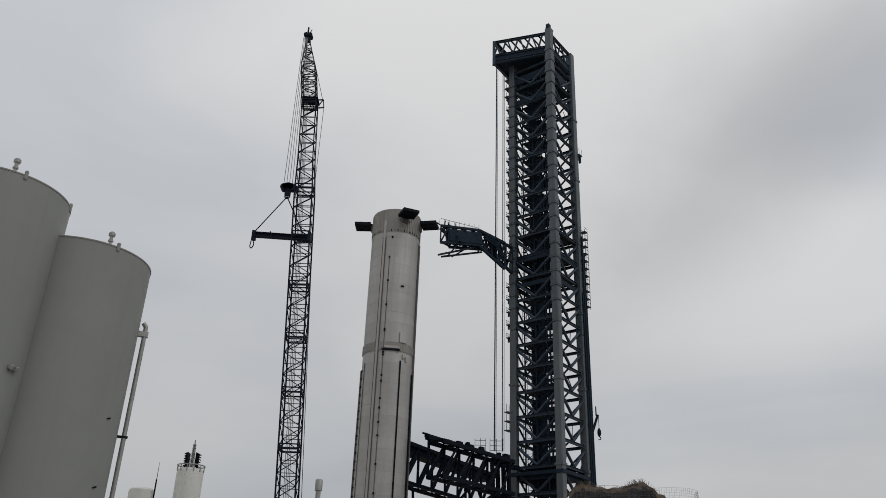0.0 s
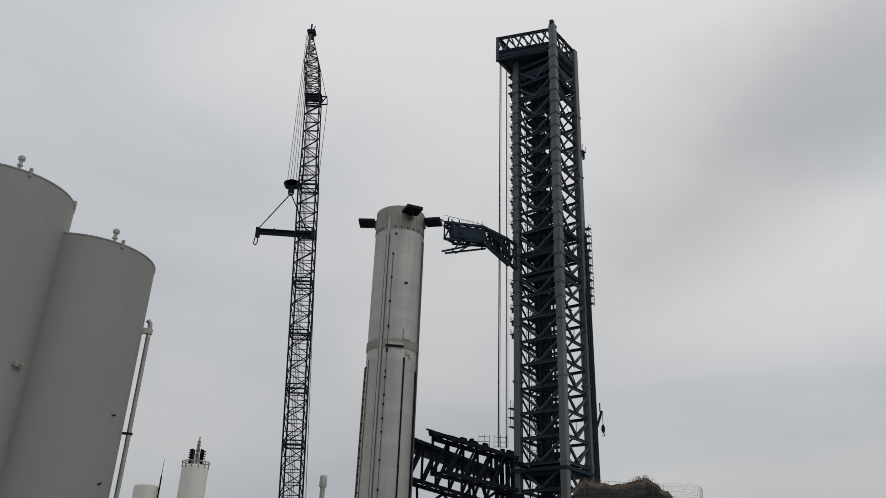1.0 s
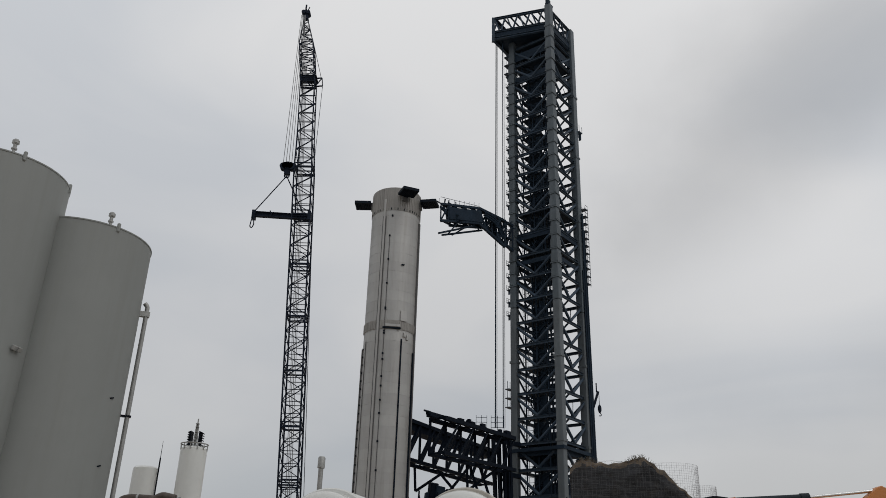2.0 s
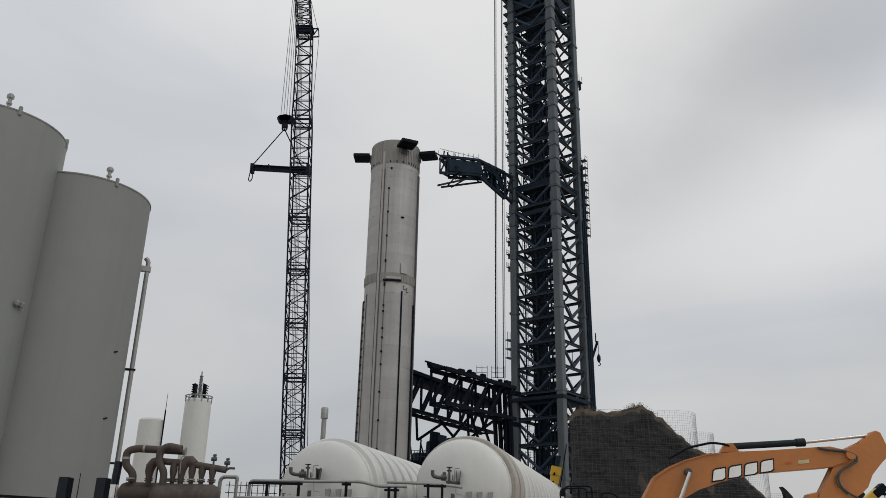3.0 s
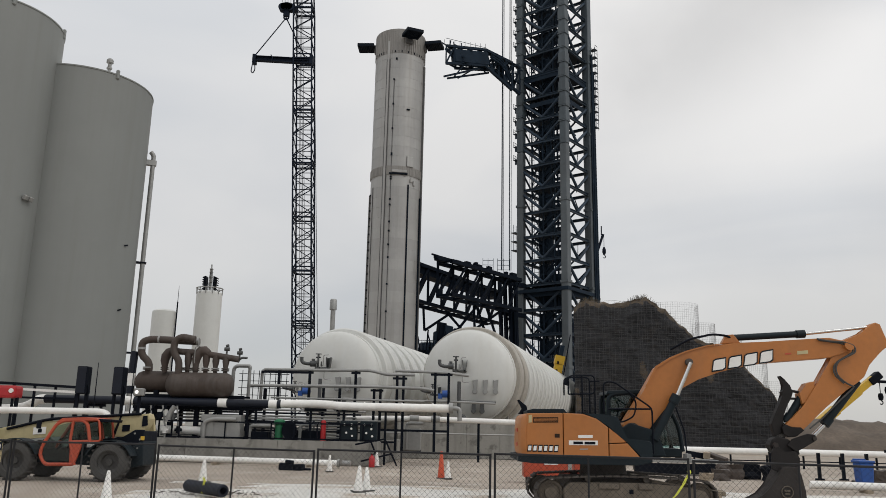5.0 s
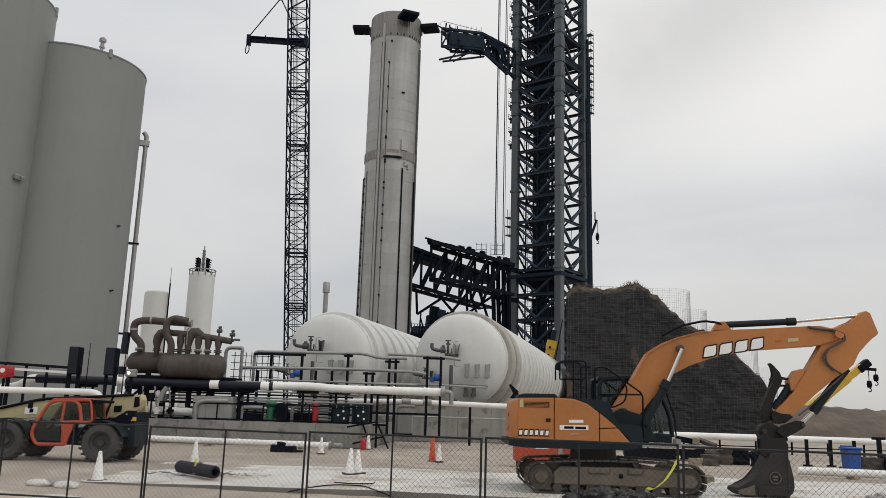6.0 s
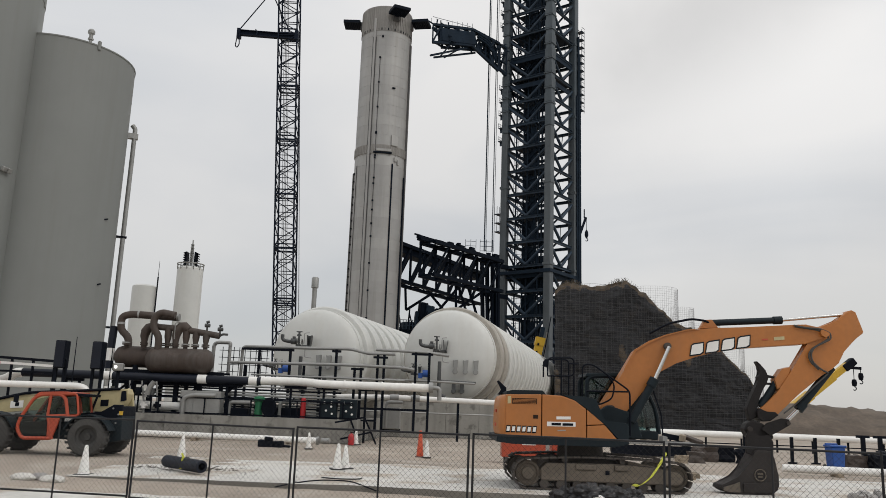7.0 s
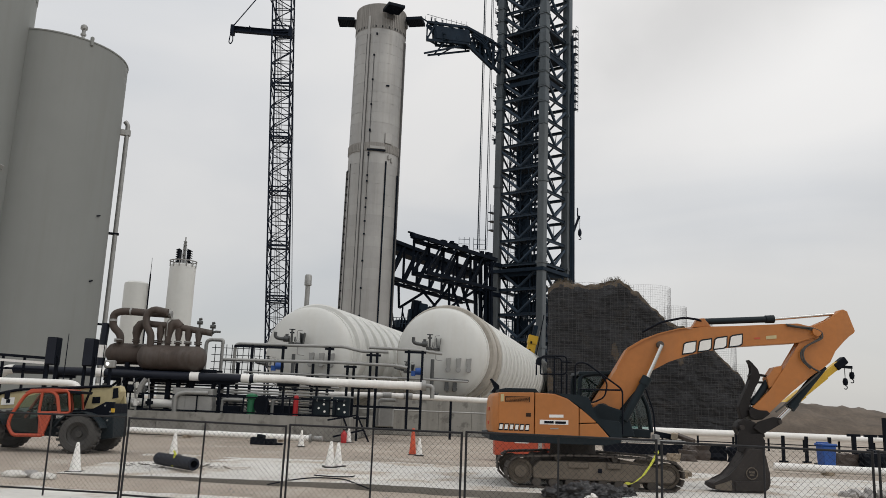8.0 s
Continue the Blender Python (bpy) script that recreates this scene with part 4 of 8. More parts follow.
for z in (10.7, 20.6, 31.4, 42.4, 53.6, 65.0, 76.6, 88.2, 111.0):
    a, b = corners(z), corners(z + 0.9)
    for f in range(4):
        bar("joint_frame", CR, a[f], a[(f + 1) % 4], 0.28, crane)
        bar("joint_frame", CR, b[f], b[(f + 1) % 4], 0.22, crane)
bm = bmesh.new()
c, _ = boom_at(131)
box(bm, c, (1.1, 1.1, 2.4))
for k in (-0.5, 0.5):
    rod(bm, c + Vector((k, -0.9, 0.6)), c + Vector((k, 0.9, 0.6)), 0.55, None, 20)
box(bm, c + Vector((-0.2, 0, 2.2)), (0.35, 0.35, 2.2))
box(bm, c + Vector((0.45, 0, 2.0)), (0.2, 0.2, 1.4), Euler((0, 0.35, 0)).to_matrix())
bevelled(bm, 0.05)
part("boom_head", bm, CRANE, crane)
c, w = boom_at(112.5)
bm = bmesh.new()
box(bm, c + Vector((0.3, 0, 0)), (w + 0.5, w + 0.4, 0.12))
box(bm, c + Vector((1.5, 0, 0.4)), (0.6, 0.6, 0.6))
bevelled(bm, 0.08)
part("walkway", bm, CRANE, crane)
j0, j1 = c + Vector((w / 2 + 0.3, 0, 0.3)), c + Vector((3.5, 0, -1.8))
bar("jib", CR, j0, c + Vector((3.2, 0, 0.4)), 0.25, crane)
bar("jib", CR, c + Vector((w / 2, 0, -2.0)), j1, 0.25, crane)
bar("jib", CR, c + Vector((3.2, 0, 0.4)), j1, 0.2, crane)
bar("jib", CR, c + Vector((w / 2 + 0.2, 0, -1.9)), c + Vector((3.2, 0, 0.4)), 0.2, crane)
bar("pendant", CRR, c + Vector((3.0, 0, 0.4)), boom_at(124)[0] + Vector((1.4, 0, 0)), 0.12, crane)
bar("whip_line", CRR, j1, boom_at(90)[0] + Vector((2.1, 0, 0)), 0.11, crane)
bar("whip_line", CRR, boom_at(90)[0] + Vector((2.1, 0, 0)), boom_at(8)[0] + Vector((2.9, 0, 0)), 0.12, crane)
for k in range(4):
    bar("inner_line", rd(BRIGHT_ROPE), boom_at(128)[0] + Vector((-0.3 + 0.25 * k, 0, 0)), boom_at(4)[0] + Vector((-0.5 + 0.35 * k, 0, 0)), 0.12, crane)
hk = Vector((-36.5, 154.5, 88.05))
for k in range(5):
    bar("hoist_line", rd(BRIGHT_ROPE), boom_at(130)[0] + Vector((-0.9 + 0.25 * k, -1.4, 0)), hk + Vector((-1.1 + 0.62 * k, 0, 1.3)), 0.13, crane)
block = thing("hook_block", hk, "black multi-sheave crane hook block", "hook block")
bm = bmesh.new()
for k in range(-2, 3):
    rod(bm, hk + Vector((k * 0.45, -0.7, 0.3 - 0.12 * abs(k))), hk + Vector((k * 0.45, 0.7, 0.3 - 0.12 * abs(k))), 0.8, None, 18)
box(bm, hk - Vector((0, 0, 0.2)), (2.3, 1.0, 1.1))
part("block", bm, CRANE, block)
bm = bmesh.new()
box(bm, hk - Vector((0, 0, 1.2)), (1.2, 0.8, 1.4))
tube(bm, [hk + Vector((0.5 * math.cos(a), 0, -2.1 + 0.5 * math.sin(a))) for a in [0.6 - 0.5 * i for i in range(10)]], 0.16, 8)
part("hook", bm, CRANE, block)
for d in ((-5.9, -10.8), (4.4, -11.0)):
    bar("sling", CRR, hk - Vector((0, 0, 2.2)), hk + Vector((d[0], 0, d[1])), 0.24, block)
sp = thing("spreader_beam", (-36.8, 154.5, 76.8), "black lifting spreader beam hung from slings", "spreader beam")
bar("beam", hb(CRANE), (-42.7, 154.5, 76.45), (-30.3, 154.5, 75.9), 1.0, sp, 1.1)
for x in (-42.5, -30.6):
    bar("end_plate", CR, (x, 154.5, 75.2), (x, 154.5, 77.2), 0.7, sp, 1.3)
bm = bmesh.new()
tube(bm, rounded([(-42.5, 153.8, 76.8), (-42.9, 153.8, 73.2), (-42.5, 153.8, 72.8), (-42.1, 153.8, 73.6), (-42.4, 153.8, 76.6)], 0.3), 0.11, 8)
tube(bm, rounded([(-39.0, 153.8, 77.0), (-38.6, 153.8, 76.2), (-38.8, 153.8, 75.7)], 0.2), 0.11, 8)
part("sling", bm, CRANE, sp)

# ---- white horizontal tanks ----
AX = Vector((0.24, 0.971, 0)).normalized()


def make_htank(face, label, length, shade=WHITE):
    c = Vector(face)
    ob = thing("cryogenic_tank", (c.x, c.y, 0), label, "storage tank", "white horizontal tanks")
    r = 2.85
    prof = [(0.0, -0.95)] + [(r * math.sin(a), -0.95 * math.cos(a)) for a in [0.12 * i for i in range(1, 13)]] + [(r, 0.05)]
    bm = bmesh.new()
    lathe(bm, prof, c, AX, 72)
    part("end_dome", bm, shade, ob, "", True)
    bm = bmesh.new()
    prof, s = [(r, 0.05), (r + 0.05, 0.06), (r + 0.05, 0.5), (r, 0.56), (r, 0.8)], 0.8
    while s < length:
        prof += [(r, s), (r + 0.24, s + 0.02), (r + 0.32, s + 0.12), (r + 0.32, s + 1.0), (r + 0.24, s + 1.1), (r, s + 1.14)]
        s += 2.1
    prof += [(r, length), (r * 0.8, length + 0.8), (0, length + 1.1)]
    lathe(bm, prof, c, AX, 72)
    part("shell", bm, shade, ob, "", True)
    for s in (3.0, length - 4.0):
        p = c + AX * s
        bm = bmesh.new()
        rot = AX.to_track_quat("Y", "Z").to_matrix()
        box(bm, (p.x, p.y, (c.z - r) / 2 + 0.35), (4.0, 0.6, c.z - r + 0.9), rot)
        part("saddle", bm, CONCRETE, ob, "concrete saddle")
    return ob, c


ht_b, hb_c = make_htank((1.0, 50.2, 5.05), "white ribbed horizontal cryogenic tank with valves on its dome", 47)
ht_a, ha_c = make_htank((-7.3, 50.6, 4.85), "white ribbed horizontal cryogenic tank behind grey pipework", 32)

for s0, s1, rr in ((0.6, 4.6, 2.858),):
    bm = bmesh.new()
    prof = [(rr - 0.05, s0), (rr, s0), (rr, s1), (rr - 0.05, s1)]
    if s1 > 2:
        rib = [(rr + e, q + d) for q in (0.8, 2.9) for e, d in ((0, -0.006), (0.245, 0.012), (0.32, 0.112), (0.32, 1.0), (0.245, 1.106), (0, 1.146))]
        prof = prof[:2] + rib + prof[2:]
    lathe(bm, prof, hb_c, AX, 72)
    part("stained_band", bm, STAIN, ht_b, "brown-stained band behind the dome", True)

# ---- small upright tanks, vent stack ----
for x, r, top, lab in ((-30.0, 1.54, 17.65, "white upright tank with a black vent rack on top"), (-35.3, 1.45, 15.25, "smaller white upright tank beside a thin mast")):
    c = Vector((x, 97, 0))
    ob = thing("upright_tank", c, lab, "storage tank", "small white tanks")
    bm = bmesh.new()
    lathe(bm, [(r, 0), (r, top - 0.5), (r * 0.97, top - 0.2), (r * 0.8, top), (0, top + 0.15)], c, seg=48)
    part("shell", bm, WHITE, ob, "", True)
    if x > -33:
        bm = bmesh.new()
        tube(bm, [c + Vector((r * 1.02 * math.cos(a), r * 1.02 * math.sin(a), top + 0.35)) for a in [math.pi * i / 16 for i in range(33)]], 0.07, 6)
        for i in range(12):
            a = math.pi * i / 6
            rod(bm, c + Vector((r * math.cos(a), r * math.sin(a), top - 0.4)), c + Vector((r * 1.02 * math.cos(a), r * 1.02 * math.sin(a), top + 0.35)), 0.06, None, 6)
        part("guard_rail", bm, GALV, ob)
        for sx in (-1, 1):
            rack = part("vent_rack", bevelled((lambda b: (box(b, c + Vector((sx * 0.55, 0, top + 1.0)), (0.22, 1.0, 1.6)), b)[1])(bmesh.new()), 0.05), BLACK, ob, "black vent rack")
            for i in range(6):
                bm = bmesh.new()
                box(bm, c + Vector((sx * 0.66, 0, top + 0.35 + 0.28 * i)), (0.42, 1.1, 0.1), Euler((0, sx * 0.4, 0)).to_matrix())
                part("louvre", bm, BLACK, rack)
        bm = bmesh.new()
        for dx in (-0.2, 0.2):
            for dy in (-0.2, 0.2):
                rod(bm, c + Vector((dx, dy, top)), c + Vector((dx * 0.5, dy * 0.5, top + 2.9)), 0.04, None, 6)
        for z in (0.6, 1.2, 1.8, 2.4, 2.8):
            box(bm, c + Vector((0, 0, top + z)), (0.38, 0.38, 0.05))
        rod(bm, c + Vector((0, 0, top)), c + Vector((0, 0, top + 3.4)), 0.08, None, 8)
        part("mast", bm, GALV, ob, "grey vent mast")
    else:
        bm = bmesh.new()
        rod(bm, c + Vector((1.62, -0.4, 6)), c + Vector((1.62, -0.4, top + 1.0)), 0.09, None, 8)
        rod(bm, c + Vector((1.62, -0.4, top + 1.0)), c + Vector((1.62, -0.4, top + 3.0)), 0.04, 0.02, 6)
        part("mast", bm, BLACK, ob, "thin dark mast")
vs = thing("vent_stack", (-13.5, 89, 0), "thin grey vent stack with a capped top", "vent stack")
bm = bmesh.new()
lathe(bm, [(0.27, 0), (0.27, 14.5), (0.4, 14.55), (0.4, 15.6), (0.3, 15.75), (0, 15.8)], (-13.5, 89, 0), seg=20)
part("pipe", bm, GALV, vs, "", True)

# ---- embankment with wire mesh facing, earth mound ----
def farther(k):
    """Moves what was drawn up at one distance out to k times that distance, at the size that it then has."""
    return Matrix.Translation((0, 0, 1.85)) @ Matrix.Scale(k, 4) @ Matrix.Translation((0, 0, -1.85))



BERM = [(10.3, 12.1), (10.8, 12.7), (11.8, 12.85), (13.6, 12.6), (15.6, 13.0), (16.5, 13.2), (17.6, 12.5), (18.6, 11.7), (19.5, 10.8), (20.6, 9.7), (22.0, 9.2), (23.4, 8.7), (24.6, 7.4), (25.6, 6.3), (26.7, 5.4), (27.3, 4.0), (27.6, 0.0)]


def berm_top(x):
    for (x0, z0), (x1, z1) in zip(BERM, BERM[1:]):
        if x <= x1:
            return z0 + (z1 - z0) * (x - x0) / (x1 - x0) if x > x0 else z0
    return 0.0


def make_berm():
    bm = bmesh.new()
    nx, nz, ny = 150, 84, 8
    cols = []
    for i in range(nx + 1):
        x = 10.3 + (27.6 - 10.3) * i / nx
        top = max(0.05, berm_top(x) + 0.22 * noise.noise((x * 1.9, 0, 0)))
        col = []
        for j in range(nz + 1):
            z = top * j / nz
            layer = 0.07 * ((z / 0.62 + 0.6 * noise.noise((x * 0.5, 3, z * 0.3))) % 1.0)
            y = 68.0 + layer + 0.28 * noise.noise((x * 0.9, 0, z * 0.9)) + 0.14 * noise.noise((x * 2.4, 1, z * 3)) + 0.07 * noise.noise((x * 5, 4, z * 7)) + 0.035 * z
            col.append(bm.verts.new((x + 0.15 * noise.noise((0, 5, z)), y, z)))
        for j in range(1, ny + 1):
            col.append(bm.verts.new((x * (1 + 0.0285 * j), 68.5 + 1.8 * j, max(0.02, top + 0.35 * noise.noise((x * 0.5, j * 0.8, 2)) - 0.02 * j * j))))
        cols.append(col)
    for a, b in zip(cols, cols[1:]):
        for j in range(nz + ny):
            f = bm.faces.new((a[j], b[j], b[j + 1], a[j + 1]))
            f.material_index = 1 if j >= nz - 3 - 2 * noise.noise((a[j].co.x * 0.8, 0, 0)) else 0
    for col in (cols[0], cols[-1]):
        foot = [bm.verts.new((v.co.x, v.co.y, 0)) for v in col[nz:]]
        for k in range(len(foot) - 1):
            bm.faces.new((col[nz + k], col[nz + k + 1], foot[k + 1], foot[k]))
    for f in bm.faces:
        c = f.calc_center_median()
        if f.material_index == 0 and noise.noise((c.x * 0.9, 11, c.z * 0.35)) > 0.38 and 3.5 < c.z < 9:
            f.material_index = 1
    bm.transform(farther(1.29))
    whole("embankment", bm, [SOIL, SOIL_TOP], "dark layered soil embankment faced with wire mesh", "embankment", "", "structure", True)
    bm = bmesh.new()
    rng = random.Random(8)
    x = 10.35
    while x < 27.3:
        t = berm_top(x)
        a = Vector((x, 67.78, 0))
        tube(bm, [a, Vector((x + rng.uniform(-0.1, 0.1), 67.85, t * 0.5)), Vector((x + rng.uniform(-0.12, 0.12), 67.9 + 0.03 * t, t + rng.uniform(-0.2, 0.25)))], 0.013, 3)
        x += rng.uniform(0.17, 0.36)
    z = 0.3
    while z < 12.8:
        xr = next((q for q in [27.5 - 0.1 * k for k in range(175)] if berm_top(q) > z), 10)
        zz = z + rng.uniform(-0.05, 0.05)
        tube(bm, [Vector((10.25 + (xr - 10.25) * k / 8, 67.78 + 0.03 * z + rng.uniform(-0.05, 0.05), zz + rng.uniform(-0.09, 0.09))) for k in range(9)], 0.013, 3)
        z += rng.choice((0.08, 0.12, 0.18, 0.24))
    bm.transform(farther(1.29))
    tagged(whole("wire_mesh_facing", bm, MESH_DARK, "rusty welded wire mesh over the embankment face", "wire mesh"), "", "", "", "stuff")


def mesh_curl(c, r, a0, a1, z0, z1, label, step=0.2):
    """A bent sheet of welded mesh standing up from the bank."""
    bm = bmesh.new()
    n = max(3, int(r * abs(a1 - a0) / step))
    for i in range(n + 1):
        a = a0 + (a1 - a0) * i / n
        p = Vector((c[0] + r * math.cos(a), c[1] + r * math.sin(a), 0))
        rod(bm, p + Vector((0, 0, z0)), p + Vector((0, 0, z1)), 0.007, None, 4)
    m = int((z1 - z0) / step)
    for j in range(m + 1):
        z = z0 + (z1 - z0) * j / m
        tube(bm, [Vector((c[0] + r * math.cos(a0 + (a1 - a0) * i / n), c[1] + r * math.sin(a0 + (a1 - a0) * i / n), z)) for i in range(n + 1)], 0.007, 4)
    bm.transform(farther(1.29))
    tagged(whole("mesh_sheet", bm, WIRE, label, "wire mesh", "loose mesh sheets"), "", "", "", "stuff")


make_berm()
mesh_curl((19.2, 71.0), 2.4, -2.4, 0.2, 9.8, 12.9, "loose curled welded mesh sheet on the embankment")
mesh_curl((21.6, 70.2), 1.2, -2.6, 0.6, 8.3, 11.2, "loose welded mesh sheet above the slope", 0.16)
mesh_curl((23.5, 70.4), 1.6, -2.6, 0.2, 7.2, 9.8, "loose welded mesh sheet over the slope", 0.16)
mesh_curl((25.6, 70.0), 1.4, -2.4, 0.4, 5.2, 8.2, "loose welded mesh sheet at the slope's end", 0.16)
mesh_curl((27.3, 69.6), 1.1, -2.6, 0.4, 3.6, 6.3, "loose welded mesh sheet low on the slope", 0.16)
bm = bmesh.new()
rng = random.Random(12)
for _ in range(420):
    x = rng.choice((rng.gauss(12.0, 0.5), rng.gauss(16.4, 0.5), rng.uniform(10.3, 18.4)))
    p = Vector((x, 68.6 + rng.uniform(0, 2.5), berm_top(x) - 0.1))
    h = rng.uniform(0.15, 0.6 if abs(x - 12) < 0.8 or abs(x - 16.4) < 0.8 else 0.3)
    tube(bm, [p, p + Vector((rng.uniform(-0.1, 0.1), 0, h * 0.6)), p + Vector((rng.uniform(-0.3, 0.3), 0, h))], 0.014, 3)
bm.transform(farther(1.29))
tagged(whole("dry_grass", bm, GRASS, "dry brown grass tufts on the embankment top", "grass"), "", "", "", "stuff")


def make_mound():
    bm = bmesh.new()
    xs = [27 + 0.9 * i for i in range(90)]
    ys = [80 + 1.1 * j for j in range(24)]
    g = []
    for y in ys:
        row = []
        for x in xs:
            h = 3.2 + 0.25 * math.sin(x * 0.21) - max(0, x - 49) * 0.13
            prof = max(0.0, min(1.0, (y - 80) / 8.5)) * max(0.0, min(1.0, (106 - y) / 8.0))
            z = max(0.5, h) * (prof ** 0.8) * min(1, (x - 26.5) / 3) + (0.35 * noise.noise((x * 0.35, y * 0.35, 0)) + 0.4 * noise.noise((x * 0.9, y * 0.9, 5)) + 0.22 * noise.noise((x * 2.4, y * 2.4, 9))) * min(1, prof * 3)
            row.append(bm.verts.new((x, y, z + 0.28 if z > 0.4 else z - 0.1)))
        g.append(row)
    for a, b in zip(g, g[1:]):
        for i in range(len(xs) - 1):
            bm.faces.new((a[i], a[i + 1], b[i + 1], b[i]))
    bm.transform(farther(1.2))
    whole("earth_mound", bm, MOUND, "long heap of brown excavated earth", "earth mound", "", "structure", True)


make_mound()

# ---- concrete containment walls ----
def panel_wall(name, p0, p1, h, thick, n, label):
    p0, p1 = Vector(p0), Vector(p1)
    u = (p1 - p0).normalized()
    rot = Matrix((u, Vector((-u.y, u.x, 0)), (0, 0, 1))).transposed()
    L = (p1 - p0).length
    bm = bmesh.new()
    box(bm, (p0 + p1) / 2 + Vector((0, 0, h / 2)), (L, thick, h), rot)
    ob = whole(name, bm, CONCRETE, label, "wall", "", "structure")
    me = None
    for i in range(n):
        c = p0.lerp(p1, (i + 0.5) / n) + Vector((u.y, -u.x, 0)) * (thick / 2 + 0.012) + Vector((0, 0, h / 2))
        if me is None:
            b = bmesh.new()
            box(b, (0, 0, 0), (L / n - 0.03, 0.03, h - 0.06))
            me = bpy.data.meshes.new("panel")
            b.to_mesh(me)
            b.free()
            me.materials.append(CONCRETE)
        mesh_piece("panel", me, Matrix.Translation(c) @ rot.to_4x4(), ob)


panel_wall("wall_main", (-3.4, 51.4, 0), (9.5, 54.6, 0), 2.2, 0.3, 6, "stained cast concrete containment wall")
panel_wall("wall_back", (-22, 49.5, 0), (-3.55, 51.2, 0), 1.7, 0.3, 8, "grey concrete wall under the tanks")
panel_wall("wall_low", (-17.5, 40.4, 0), (-3.95, 40.2, 0), 1.14, 0.3, 6, "low cast concrete kerb wall beside the pipes")
panel_wall("wall_low_end", (-3.8, 40.35, 0), (-3.2, 51.2, 0), 1.14, 0.28, 4, "return of the low concrete wall")
for k, (x, z, w, h) in enumerate(((-12.3, 0.52, 0.5, 0.025), (-12.25, 0.46, 0.035, 0.22), (-12.05, 0.5, 0.03, 0.2), (-11.85, 0.54, 0.3, 0.022), (-7.2, 0.45, 0.35, 0.02), (-7.1, 0.5, 0.03, 0.22))):
    bm = bmesh.new()
    box(bm, (x, 40.2, z), (w, 0.012, h), Euler((0, 0.2 * (k % 3 - 1), 0)).to_matrix())
    part("paint_mark", bm, BLACK, bpy.data.objects["wall_low"], "dark scrawled paint mark")
bm = bmesh.new()
box(bm, (-12.2, 45.2, 0.3), (16.4, 9.2, 0.6))
whole("pad", bm, CONCRETE, "raised concrete pad behind the low wall", "pavement", "", "structure")

# ---- insulated pipe line on stands ----
line = thing("insulated_pipeline", (-9.0, 37.0, 0), "black and white insulated pipe on steel stands", "pipeline")


def run(name, pts, r, material, parent, label="", bend=0.5, seg=14):
    bm = bmesh.new()
    tube(bm, rounded(pts, bend), r, seg)
    return part(name, bm, material, parent, label, True)


run("pipe_elbow", [(-18.55, 37.0, 2.80), (-18.85, 37.0, 2.78), (-19.35, 37.0, 2.42), (-20.2, 37.0, 2.3), (-23.0, 37.0, 2.3)], 0.21, PIPE_WHITE, line, "white insulated elbow", 0.6)
for name, x0, x1, z0, z1, r, m, lab in (("black_pipe", -18.55, -14.91, 2.80, 2.80, 0.185, PIPE_BLACK, "black insulated pipe"), ("band", -14.91, -14.46, 2.80, 2.79, 0.2, PIPE_WHITE, "white band"),
                                        ("black_pipe", -14.46, -10.63, 2.79, 2.78, 0.185, PIPE_BLACK, "black insulated pipe"), ("band", -10.63, -10.22, 2.78, 2.78, 0.2, PIPE_WHITE, "white band"),
                                        ("black_pipe", -10.22, -8.31, 2.78, 2.77, 0.18, PIPE_BLACK, "black insulated pipe"), ("band", -8.31, -7.93, 2.77, 2.77, 0.2, PIPE_WHITE, "white band"),
                                        ("band", -7.93, -7.75, 2.77, 2.77, 0.19, PIPE_BLACK, "black band")):
    run(name, [(x0, 37, z0), (x1, 37, z1)], r, m, line, lab)
run("white_pipe", [(-7.75, 37, 2.80), (-6.0, 37, 2.83), (-5.0, 37, 2.74), (-1.0, 37, 2.74), (-0.15, 37, 2.74)], 0.18, PIPE_WHITE, line, "white insulated pipe", 0.8)
for x0, x1, r in ((-7.75, -7.6, 0.2), (-6.9, -6.8, 0.19), (-5.15, -5.0, 0.19)):
    run("joint", [(x0, 37, 2.8 if x0 < -6 else 2.75), (x1, 37, 2.8 if x0 < -6 else 2.75)], r, PIPE_WHITE, line)
for x in (-4.0, -2.3, -0.9):
    run("joint", [(x, 37, 2.755), (x + 0.06, 37, 2.755)], 0.2, PIPE_WHITE, line)
run("end_flange", [(-0.15, 37, 2.76), (0.05, 37, 2.76)], 0.24, GALV, line, "grey end flange")
run("end_valve", [(0.05, 37, 2.76), (0.35, 37, 2.74), (0.35, 37, 2.2)], 0.1, GALV, line)
for x in (-16.6, -16.0, -12.7, -9.3, -8.9, -6.4, -4.9, -3.0):
    bar("stand", sq(BLACK), (x, 37.1, 0.74 if x < -3.5 else 0.2), (x, 37.1, 2.62), 0.1, line)
for x in (-16.3, -9.1, -6.2, -4.75, -2.85):
    bar("crossbar", sq(BLACK), (x - 0.5, 37.1, 2.56), (x + 0.5, 37.1, 2.56), 0.12, line)
    bar("crossbar", sq(BLACK), (x - 0.35, 37.1, 1.2), (x + 0.35, 37.1, 1.2), 0.08, line)
line.matrix_basis = farther(1.125) @ line.matrix_basis
low = thing("low_white_pipe", (-15.0, 37.4, 0), "long white insulated pipe lying near the ground", "pipe")
run("pipe", [(-26, 38.6, 2.26), (-16.6, 38.4, 2.30), (-16.2, 38.4, 2.2), (-16.1, 38.4, 1.7)], 0.15, PIPE_WHITE, low, "", 0.3)
bar("stand", sq(BLACK), (-17.6, 38.3, 0), (-17.6, 38.3, 1.45), 0.14, low)
bar("stand", sq(BLACK), (-22.0, 38.6, 0), (-22.0, 38.6, 1.4), 0.14, low)
